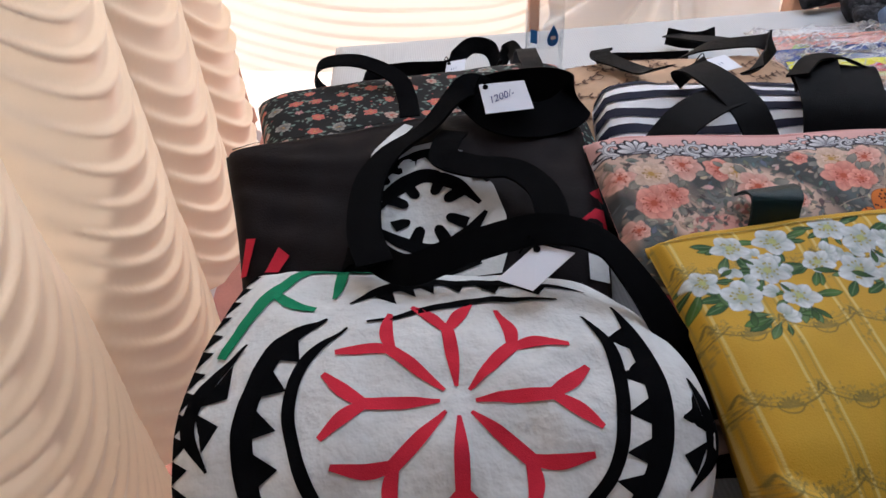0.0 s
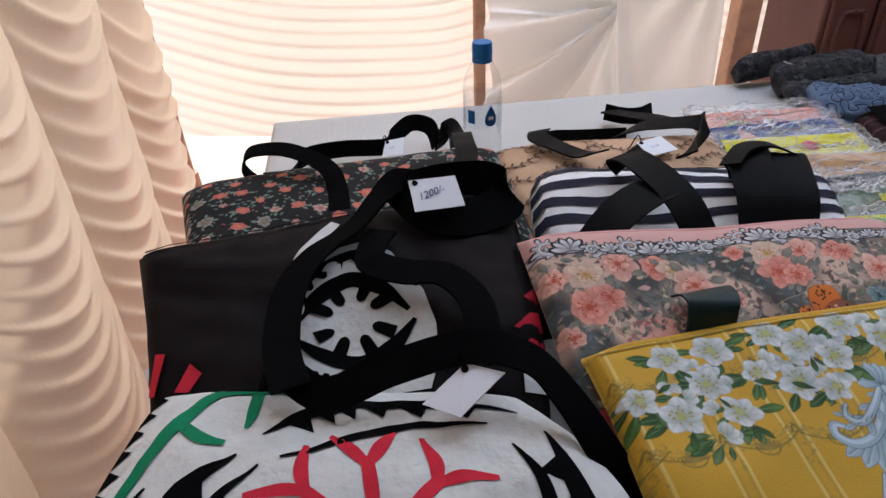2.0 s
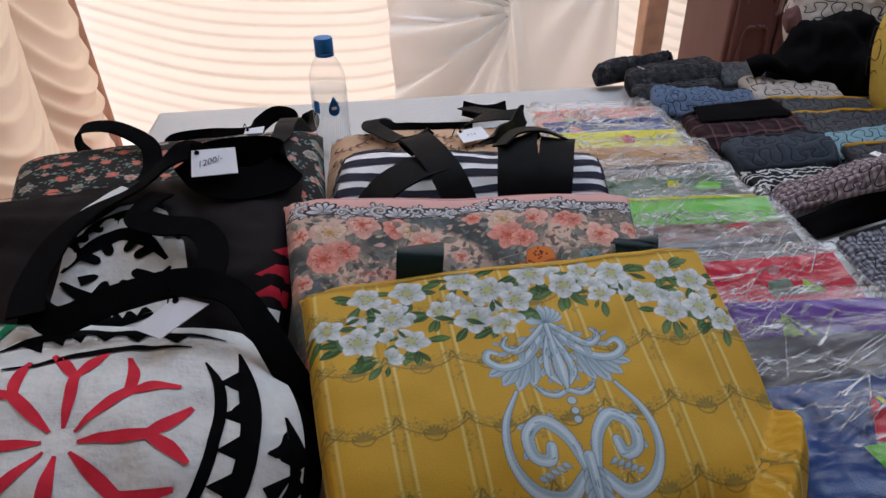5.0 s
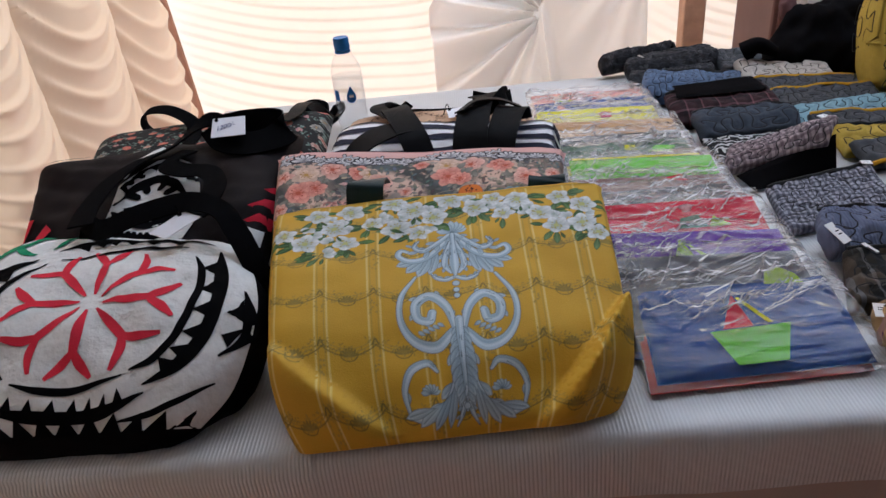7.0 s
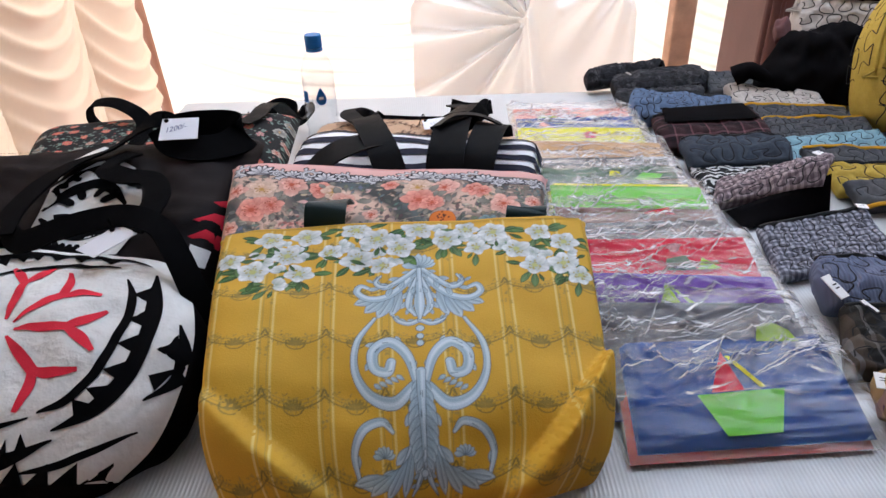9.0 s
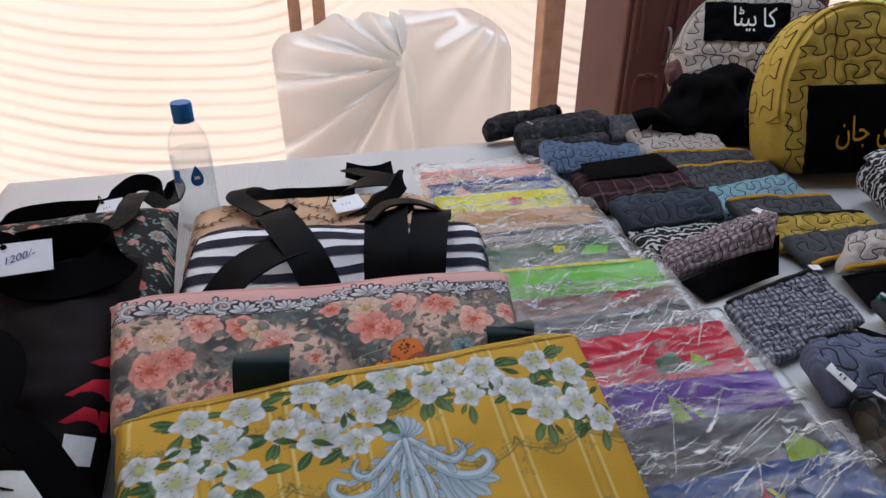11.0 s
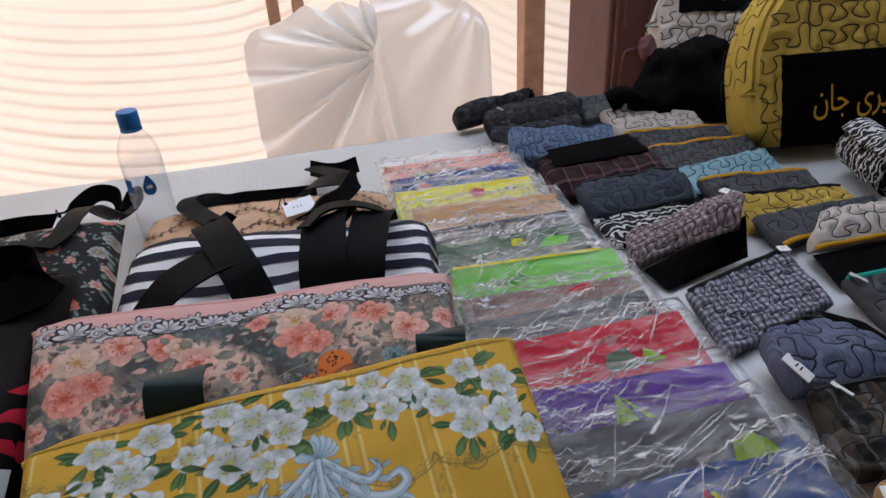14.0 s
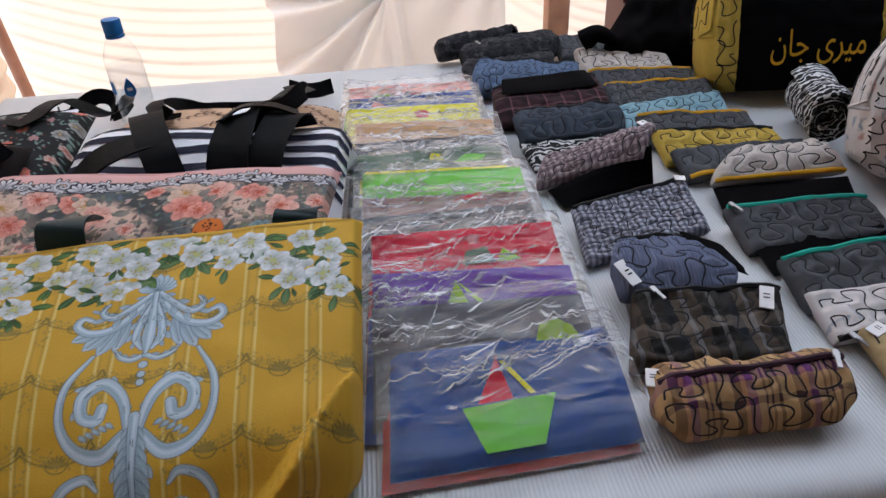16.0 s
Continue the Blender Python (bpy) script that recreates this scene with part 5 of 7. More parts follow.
for x, d, r, kind in ((0.012, 0.062, 0.015, 0), (0.042, 0.060, 0.019, 1), (0.075, 0.050, 0.019, 0), (0.034, 0.094, 0.021, 2), (0.055, 0.086, 0.015, 2), (0.110, 0.056, 0.017, 2), (0.124, 0.062, 0.015, 1), (0.138, 0.083, 0.021, 0), (0.190, 0.048, 0.011, 2), (0.222, 0.052, 0.018, 1), (0.254, 0.054, 0.019, 0), (0.226, 0.076, 0.022, 2), (0.242, 0.082, 0.015, 2), (0.290, 0.056, 0.015, 2), (0.306, 0.064, 0.015, 1), (0.300, 0.060, 0.012, 2), (0.328, 0.084, 0.021, 0), (0.365, 0.075, 0.016, 0), (0.022, 0.200, 0.019, 3), (0.052, 0.172, 0.012, 3), (0.172, 0.105, 0.010, 0), (0.355, 0.13, 0.014, 2), (0.13, 0.12, 0.011, 0), (0.012, 0.12, 0.012, 0)):
    b, t, e, c = ((CORAL, PALE, (0.36, 0.24, 0.22), HEART), ((0.45, 0.34, 0.22), CREAMP, (0.38, 0.33, 0.29), (0.36, 0.26, 0.08)), ((0.46, 0.12, 0.09), (0.62, 0.36, 0.31), (0.36, 0.15, 0.13), HEART), ((0.42, 0.05, 0.09), (0.56, 0.14, 0.19), (0.42, 0.10, 0.13), (0.5, 0.3, 0.2)))[kind]
    for q in range(3):
        a = rnd.random() * 6.28
        PC.petal(x + 0.6 * r * math.cos(a), PV - d + 0.6 * r * math.sin(a), a, r, r * 0.45, (0.10, 0.13, 0.12), (0.24, 0.27, 0.25), (0.07, 0.09, 0.09), 0.9)
    PC.blossom(x, PV - d, r, b, t, e, c, 6, 1, 12, 2)
for x, d in ((0.031, 0.150), (0.312, 0.118)):
    PC.blossom(x, PV - d, 0.013, (0.05, 0.13, 0.17), (0.20, 0.34, 0.38), (0.05, 0.10, 0.13), (0.03, 0.06, 0.08), 8, 1, 6, 2)
# butterfly
for a, l, w in ((0.95, 0.040, 0.034), (0.15, 0.042, 0.026), (2.6, 0.020, 0.018), (-2.7, 0.026, 0.024)):
    mottled = a == 0.15
    PC.petal(0.243, PV - 0.132, a, l, w, (0.42, 0.13, 0.03), (0.10, 0.09, 0.09) if mottled else (0.55, 0.20, 0.04), (0.03, 0.02, 0.02), 0.6)
    for q in range(20):
        f, g2 = rnd.uniform(0.3, 0.9) * l, rnd.uniform(-0.32, 0.32) * w
        PC.dot(0.243 + f * math.cos(a) - g2 * math.sin(a), PV - 0.132 + f * math.sin(a) + g2 * math.cos(a), 0.0012, (0.5, 0.5, 0.5) if mottled and q % 2 else (0.03, 0.02, 0.02))
PC.stroke([(0.240, PV - 0.146), (0.243, PV - 0.132), (0.248, PV - 0.122)], [0.002, 0.004, 0.001], (0.08, 0.05, 0.03))
PC.c *= np.array((1.14, 0.94, 0.87))
# pink hem and a silver acanthus border along it
PC.stroke([(-0.02, PV - 0.010), (PU + 0.02, PV - 0.010)], 0.030, (0.60, 0.36, 0.33), 1, 2)
line = lambda x: PV - 0.033 + 0.004 * math.sin(x / PU * 6.28 * 1.9 + 0.8)  # noqa: E731
INK, SILVER = (0.022, 0.020, 0.028), (0.56, 0.56, 0.58)
for wd, c in ((0.0105, INK), (0.0075, (0.34, 0.33, 0.36)), (0.004, SILVER)):
    PC.stroke([(PU * q / 24, line(PU * q / 24)) for q in range(25)], wd, c, 1, 96)


def curl(x, y, turn, hand, size):
    """One acanthus curl: a spiral stem with lobes on its outer side."""
    pts = []
    for q in range(15):
        t = q / 14
        a, r = turn + hand * 8.2 * t, size * (1 - 0.80 * t)
        pts.append((x + r * math.cos(a), y + 0.85 * r * math.sin(a)))
    ws = [size * 0.42 * (1 - 0.6 * q / 14) for q in range(15)]
    for layer in (0, 1):
        for q in range(7):
            t = q / 6 * 0.55
            a, r = turn + hand * 8.2 * t, size * (1 - 0.80 * t)
            px, py = x + r * math.cos(a), y + 0.85 * r * math.sin(a)
            out = a + hand * 0.9
            l = size * (0.85 if q % 2 else 0.6)
            if layer == 0:
                PC.petal(px, py, out, l * 1.25, l * 0.75, INK, INK, None, 0.7)
            else:
                PC.petal(px, py, out, l, l * 0.42, (0.24, 0.24, 0.27), (0.66, 0.66, 0.68), None, 0.7, 1, 0.25)
        if layer == 0:
            PC.stroke(pts, [w + 0.0018 for w in ws], INK, 1, 42)
    PC.stroke(pts, ws, SILVER, 1, 42)
    PC.stroke(pts, [w * 0.25 for w in ws], (0.16, 0.16, 0.18), 0.9, 42, 0.8, 1.5)


for k in range(10):
    x = PU * (k + 0.5) / 10
    up = math.cos(x / PU * 6.28 * 4.1 - 1.3)
    curl(x, line(x) + (0.006 if up > 0 else -0.001), -1.57 if k % 2 else 4.71, 1 if k % 2 else -1, 0.0105 if up > 0.2 else 0.0085)
    for sg in (-1, 1):
        for q in range(3):
            a = 1.57 + sg * (0.25 + 0.55 * q)
            l = 0.011 + 0.006 * max(0, up)
            xx = x + 0.018
            PC.petal(xx, line(xx) - 0.002, a, l * 1.2, l * 0.55, INK, INK, None, 0.7)
            PC.petal(xx, line(xx) - 0.0014, a, l, l * 0.34, (0.24, 0.24, 0.27), (0.66, 0.66, 0.68), None, 0.7, 1, 0.25)
PC.onto("printed_face", PS, pb, "roses, leaves and a silver scroll border on pink")
tube_pts = [PS.at(q / 12, 0.99, -0.001) for q in range(13)]
part("piped_edge", tube(tube_pts, 0.0035, 40), bpy.data.materials["pink_hem"], pb, "pink rolled edge")
# yellow tote
YROWS = [((0.140, 0.306, 0.757), (0.462, 0.330, 0.757)), ((0.116, 0.345, 0.80), (0.484, 0.362, 0.79)), ((0.106, 0.395, 0.838), (0.488, 0.402, 0.818)), ((0.096, 0.48, 0.866), (0.492, 0.505, 0.846)), ((0.083, 0.598, 0.884), (0.496, 0.636, 0.874))]
yb = thing("yellow_tote", base_of(YROWS), "bright yellow tote bag printed with white blossoms and blue scrolls", "bag")


def crumple(u, v):
    """Slack lower corners of the tote."""
    h = 0.0
    d = (v - 0.42) - 1.5 * (u - 1.0)
    if u > 0.72:
        h += 0.036 * math.exp(-(d / (0.030 if d > 0 else 0.13)) ** 2) * min(1, (u - 0.72) / 0.12) - 0.022 * max(0, 1 - v / 0.3) * max(0, (u - 0.85) / 0.15)
    d = (v - 0.30) + 0.85 * u
    if u < 0.34:
        h += 0.016 * math.exp(-(d / (0.03 if d > 0 else 0.10)) ** 2) * min(1, (0.34 - u) / 0.15)
    h += 0.007 * math.exp(-((u - 0.42 - 0.3 * v) / 0.03) ** 2) * max(0, 1 - v / 0.3)
    return h + 0.004 * nz(u * 7, v * 9, 31) * max(0, 1 - v * 1.2)


YS = Sheet(YROWS, lambda u, v: 0.09 - 0.065 * min(1, v * 1.2), 0.006, 0.005, 9, 23, 22, n=(60, 60), wave=crumple)
closed("body", YS, mat("yellow_cotton", (0.52, 0.31, 0.03), 0.62, 0.10, 12, 0.2, 500), yb)
LV, LU = YS.lv, YS.lu
olive = mat("yellow_olive_print", (0.30, 0.22, 0.04), 0.75, 0.25, 90, 0)
YC = Cloth(LU, LV, 0.0008, (0.52, 0.315, 0.028), 8)
YC.wash((0.47, 0.275, 0.022), 0.05, 0.5, 0.4, 0.6)
rnd = random.Random(8)
OL, OLD, PY = (0.30, 0.22, 0.05), (0.16, 0.13, 0.035), (0.62, 0.50, 0.18)
COLS = (0.006, 0.060, 0.115, 0.169, 0.229, 0.284, 0.339)
for x in COLS:
    for d, c, wd in ((-0.0062, PY, 0.0022), (0.0062, PY, 0.0022), (-0.0034, OL, 0.0009), (0.0034, OL, 0.0009)):
        YC.stroke([(x + d + 0.001 * math.sin(q), LV * q / 6) for q in range(7)], wd, c, 0.75, 18)
    for k in range(6):
        y = 0.020 + 0.062 * k
        for q in range(9):
            YC.dot(x + rnd.uniform(-0.005, 0.005), y + rnd.uniform(-0.009, 0.009), 0.0012, OL, 0.8)
for k in range(6):
    y = 0.038 + 0.062 * k
    for x0 in (-0.036,) + COLS:
        pts = [(x0 + 0.056 * q / 8, y - 0.011 * math.sin(math.pi * q / 8) ** 0.8) for q in range(9)]
        YC.stroke(pts, 0.0014, OLD, 0.8, 20)
        YC.stroke([(a, b + 0.0035) for a, b in pts], 0.0008, OL, 0.8, 20)
        YC.stroke([(a, b + 0.007) for a, b in pts[1:-1]], 0.0010, OL, 0.6, 20)
        for q in range(80):
            t = rnd.random()
            px, py = x0 + 0.056 * t, y - 0.011 * math.sin(math.pi * t) + rnd.uniform(-0.002, 0.010)
            YC.petal(px, py, rnd.random() * 6.28, rnd.uniform(0.0025, 0.005), 0.0016, OL, OLD if q % 3 == 0 else OL, None, 0.8, 0.75)
        mx0, my0 = x0 + 0.028, y - 0.009
        for q in range(7):
            YC.petal(mx0, my0 - 0.004, 0.5 + 2.2 * q / 6, 0.011, 0.003, OL, OLD, None, 0.8, 0.8)
        YC.stroke([(mx0 + 0.009 * math.cos(t), my0 + 0.007 * math.sin(t)) for t in (2.8, 3.6, 4.4, 5.2, 6.0)], 0.0012, OLD, 0.8)
    for x in COLS:
        YC.stroke([(x - 0.003, y), (x, y + 0.006), (x + 0.003, y)], 0.0016, OLD, 0.9, 6)
xc = 0.201
EDGE, MID, PALEB = (0.07, 0.095, 0.11), (0.21, 0.30, 0.37), (0.40, 0.50, 0.57)


def frond(pts, ws, lobes=6, length=0.012, sides=(1, -1), sg=1, spread=0.5):
    """One acanthus scroll: pointed lobes along a smooth stem with a shaded side and engraved veins."""
    P = [(xc + sg * a, 1.05 * b) for a, b in pts]
    ws = [0.9 * w for w in ws]
    line = smooth_path([(a, b, 0) for a, b in P], 60)
    for q in range(lobes):
        i = int(4 + 50 * q / max(1, lobes))
        d = line[i + 1] - line[i - 1]
        base = math.atan2(d.y, d.x)
        ln = 1.55 * length * (0.65 + 0.5 * math.sin(math.pi * (q + 0.6) / lobes))
        for side in sides:
            a = base + side * sg * (spread + 0.12)
            YC.petal(line[i].x, line[i].y, a, ln, ln * 0.42, MID, PALEB, EDGE, 0.75, 0.95, 0.08)
            YC.stroke([(line[i].x + 0.25 * ln * math.cos(a), line[i].y + 0.25 * ln * math.sin(a)), (line[i].x + 0.75 * ln * math.cos(a), line[i].y + 0.75 * ln * math.sin(a))], [0.0004, 0.0010], MID, 0.9, 4)
    YC.stroke(P, [w + 0.0014 for w in ws], EDGE, 0.85, 10 * len(P))
    YC.stroke(P, ws, PALEB, 1, 10 * len(P))
    YC.stroke(P, [w * 0.34 for w in ws], MID, 0.6, 10 * len(P), 2.5, -1.6 * sg)
    YC.stroke(P, [w * 0.22 for w in ws], (0.56, 0.64, 0.69), 0.7, 10 * len(P), 2.0, 1.0 * sg)
    for q in range(lobes):
        i = int(5 + 48 * rnd.random())
        d = (line[i + 2] - line[i - 2]).normalized()
        o = Vector((-d.y, d.x, 0)) * rnd.uniform(-0.35, 0.35) * ws[len(ws) // 2]
        a, b = line[i] + o, line[i] + o + d * rnd.uniform(0.003, 0.007)
        YC.stroke([(a.x, a.y), (b.x, b.y)], [0.0004, 0.0011], EDGE, 0.75, 4)


for sg in (-1, 1):
    frond([(0.005, 0.0953), (0.008, 0.059), (0.020, 0.036), (0.042, 0.024), (0.061, 0.0265)], [0.006, 0.008, 0.008, 0.007, 0.002], 4, 0.014, (1,), sg, 0.4)
    frond([(0.060, 0.030), (0.062, 0.050), (0.053, 0.068), (0.036, 0.074), (0.027, 0.066)], [0.003, 0.006, 0.008, 0.007, 0.003], 2, 0.009, (1,), sg, 0.2)
    for q in range(7):
        YC.petal(xc + sg * 0.036, 0.048, 0.25 + 0.44 * q, 0.0105, 0.0058, MID, PALEB, EDGE, 0.7)
    frond([(0.042, 0.174), (0.0575, 0.146), (0.059, 0.117), (0.046, 0.095), (0.024, 0.088), (0.006, 0.103)], [0.003, 0.006, 0.007, 0.010, 0.012, 0.008], 0, 0.012, (1,), sg, 0.25)
    frond([(0.004, 0.104), (0.012, 0.131), (0.028, 0.146), (0.0425, 0.136), (0.0415, 0.119), (0.030, 0.115), (0.0265, 0.125)], [0.006, 0.010, 0.012, 0.011, 0.010, 0.010, 0.009], 5, 0.009, (1,), sg, 0.3)
    for q in range(5):
        YC.petal(xc + sg * (0.014 + 0.005 * q), 0.112 - 0.002 * q, 0.6 if sg > 0 else 2.54, 0.010, 0.005, MID, PALEB, EDGE, 0.75)
    for (ax, ay), (bx, by), w in (((0.004, 0.228), (0.012, 0.186), 0.009), ((0.016, 0.214), (0.027, 0.176), 0.013), ((0.022, 0.208), (0.040, 0.174), 0.014), ((0.029, 0.203), (0.052, 0.180), 0.013), ((0.037, 0.200), (0.062, 0.190), 0.011), ((0.004, 0.085), (0.007, 0.024), 0.008), ((0.008, 0.060), (0.020, 0.014), 0.010), ((0.013, 0.048), (0.036, 0.014), 0.011), ((0.021, 0.040), (0.052, 0.018), 0.011), ((0.031, 0.034), (0.066, 0.027), 0.010)):
        ay, by = 1.05 * ay, 1.05 * by
        a, l = math.atan2(by - ay, sg * (bx - ax)), math.hypot(bx - ax, by - ay)
        YC.petal(xc + sg * ax, ay, a, l, w, MID, PALEB, EDGE, 0.85, 0.97, 0.10)
        YC.stroke([(xc + sg * (ax + 0.3 * (bx - ax)), ay + 0.3 * (by - ay)), (xc + sg * (ax + 0.85 * (bx - ax)), ay + 0.85 * (by - ay))], [0.0004, 0.0012], EDGE, 0.6, 5)
    frond([(0.002, 0.236), (0.013, 0.218), (0.030, 0.202), (0.048, 0.198), (0.059, 0.205), (0.056, 0.214), (0.047, 0.211)], [0.005, 0.008, 0.008, 0.008, 0.007, 0.006, 0.004], 0, 0.0, (1,), sg)
    frond([(0.002, 0.238), (0.016, 0.224), (0.032, 0.213), (0.042, 0.219), (0.037, 0.228)], [0.004, 0.006, 0.006, 0.004, 0.002], 5, 0.009, (1, -1), sg)
    frond([(0.0, 0.170), (0.010, 0.166), (0.020, 0.170), (0.025, 0.177)], [0.005, 0.005, 0.004, 0.002], 3, 0.007, (1,), sg)
    frond([(0.002, 0.226), (0.008, 0.205), (0.010, 0.188), (0.004, 0.176)], [0.003, 0.006, 0.007, 0.003], 4, 0.009, (1,), sg, 0.3)
    frond([(0.002, 0.036), (0.006, 0.026), (0.012, 0.016)], [0.004, 0.004, 0.001], 2, 0.006, (1,), sg)
frond([(0, 0.115), (0, 0.09), (0, 0.06), (0, 0.03)], [0.009, 0.007, 0.004, 0.003], 9, 0.014, (1, -1), 1, 0.4)
frond([(0, 0.238), (0, 0.215), (0, 0.19), (0, 0.172)], [0.004, 0.006, 0.011, 0.003], 3, 0.008)
for y, r in ((0.168, 0.0036), (0.1585, 0.0030), (0.1507, 0.0030), (0.035, 0.003)):
    YC.dot(xc, y, r + 0.0007, EDGE)
    YC.dot(xc, y, r, PALEB)
for q in range(9):
    a = 0.35 + 2.44 * q / 8
    YC.petal(xc, 0.250, a, 0.024 - 0.006 * abs(q - 4) / 4, 0.009, MID, PALEB, EDGE, 0.75)
# blossom garland below the opening: (across, below the edge, radius)
GARLAND = ((0.054, 0.029, 13), (0.072, 0.058, 14), (0.041, 0.083, 15), (0.090, 0.027, 14), (0.085, 0.086, 13), (0.064, 0.104, 10), (0.018, 0.064, 12), (0.139, 0.020, 14), (0.141, 0.069, 15), (0.114, 0.055, 11), (0.160, 0.035, 15), (0.182, 0.050, 14), (0.165, 0.078, 11), (0.202, 0.021, 15), (0.230, 0.040, 14), (0.250, 0.023, 12), (0.278, 0.032, 14), (0.260, 0.056, 11), (0.300, 0.060, 14), (0.316, 0.086, 13), (0.345, 0.084, 14), (0.350, 0.050, 14), (0.360, 0.102, 12), (0.325, 0.033, 12))
BUDS = [((a[0] + b[0]) / 2 + rnd.uniform(-0.006, 0.006), (a[1] + b[1]) / 2 + rnd.uniform(-0.008, 0.008), 9) for a, b in list(zip(GARLAND, GARLAND[1:])) + list(zip(GARLAND, GARLAND[2:])) if abs(a[0] - b[0]) + abs(a[1] - b[1]) < 0.075]
for x, d, r in GARLAND:
    for q in range(7):
        a = rnd.choice((rnd.uniform(-0.5, 0.5), rnd.uniform(2.7, 3.6), rnd.uniform(-2.3, -0.9)))
        l = rnd.uniform(0.012, 0.027)
        px, py = x + 0.008 * math.cos(a), LV - d + 0.008 * math.sin(a)
        YC.petal(px, py, a, l, l * 0.34, (0.02, 0.05, 0.015), rnd.choice(((0.09, 0.19, 0.04), (0.04, 0.11, 0.03), (0.13, 0.22, 0.08))), (0.012, 0.03, 0.01), 0.9)
        YC.stroke([(px, py), (px + 0.85 * l * math.cos(a), py + 0.85 * l * math.sin(a))], 0.0008, (0.14, 0.22, 0.10), 0.7, 4)
for x, d, r in BUDS + list(GARLAND):
    r, y, a0 = r * 0.00112, LV - d, rnd.random() * 6.28
    bud = r < 0.0120
    for q in range(3 if bud else 5):
        a = a0 + (0.9 * q if bud else 1.257 * q) + rnd.uniform(-0.15, 0.15)
        sh = rnd.uniform(0.86, 1.05)
        YC.petal(x, y, a, r * rnd.uniform(0.95, 1.15), r * rnd.uniform(0.88, 1.05), (0.30 * sh, 0.35 * sh, 0.31 * sh), (0.64 * sh, 0.67 * sh, 0.69 * sh), (0.34, 0.41, 0.45), 0.5, 1.0, 0.07)
    if bud:
        continue
    YC.dot(x, y, r * 0.20, (0.38, 0.40, 0.10), 0.8)
    for q in range(14):
        a, l = rnd.random() * 6.28, r * rnd.uniform(0.25, 0.55)
        YC.stroke([(x, y), (x + l * math.cos(a), y + l * math.sin(a))], 0.0006, (0.42, 0.42, 0.16), 0.7, 3)
        YC.dot(x + l * math.cos(a), y + l * math.sin(a), 0.0009, (0.30, 0.24, 0.04))
for x, d, r in GARLAND[::2] + GARLAND[1::3]:
    a, l = rnd.choice((rnd.uniform(-0.5, 0.5), rnd.uniform(2.7, 3.6), -1.4)), rnd.uniform(0.013, 0.022)
    px, py = x + 0.014 * math.cos(a), LV - d + 0.012 * math.sin(a)
    YC.petal(px, py, a + rnd.uniform(-0.5, 0.5), l, l * 0.32, (0.012, 0.03, 0.01), (0.06, 0.13, 0.03), (0.01, 0.02, 0.01), 0.9)
YC.onto("printed_face", YS, yb, "blossom garland and blue scrolls on yellow", 0.0007, 0.6)
g = Geo()
YS.band(g, [(0.006 + (LU - 0.008) * q / 10, LV - 0.010) for q in range(11)], 0.0016, 0.002, 40)
part("top_stitching", g, olive, yb)
g = tube([YS.at(q / 12, 0.985, -0.002) for q in range(13)], 0.0045, 40)
part("piped_edge", g, bpy.data.materials["yellow_cotton"], yb, "rolled yellow edge at the opening")
for x, y0, z0, w, h, l in ((0.198, 0.606, 0.880, 0.046, 0.022, 0.048), (0.426, 0.626, 0.868, 0.046, 0.012, 0.032)):
    hp = [(x - 0.002, y0, z0 - 0.020), (x, y0 + 0.004, z0 + 0.4 * h), (x + 0.002, y0 + 0.012, z0 + h), (x + 0.004, y0 + 0.6 * l, z0 + h * 0.9), (x + 0.006, y0 + l, z0 + h * 0.2)]
    part("handle", ribbon(hp, w, [(1, 0.10, 0)] * 5), M_GREENSTRAP, yb, "dark green folded handle")


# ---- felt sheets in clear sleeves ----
# crumple also sets how strongly the white glints are painted in
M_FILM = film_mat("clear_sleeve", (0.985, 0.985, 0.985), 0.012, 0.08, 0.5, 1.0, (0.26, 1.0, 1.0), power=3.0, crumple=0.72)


def felt(name, col):
    return mat("felt_" + name, col, 0.95, 0.12, 60.0, 0.4, 1200.0, 0.05)


FELTS = {
    "blue": (0.015, 0.055, 0.20), "grey": (0.10, 0.10, 0.11), "purple": (0.12, 0.05, 0.27), "red": (0.50, 0.02, 0.045), "dark": (0.05, 0.055, 0.06),
    "brown": (0.22, 0.12, 0.10), "green": (0.16, 0.48, 0.05), "forest": (0.08, 0.13, 0.08), "tan": (0.45, 0.27, 0.13), "yellow": (0.62, 0.58, 0.03), "navy": (0.03, 0.06, 0.22), "pink": (0.62, 0.24, 0.19), "lime": (0.28, 0.42, 0.03), "orange": (0.42, 0.035, 0.02),
}
FELTS = {k: felt(k, c) for k, c in FELTS.items()}


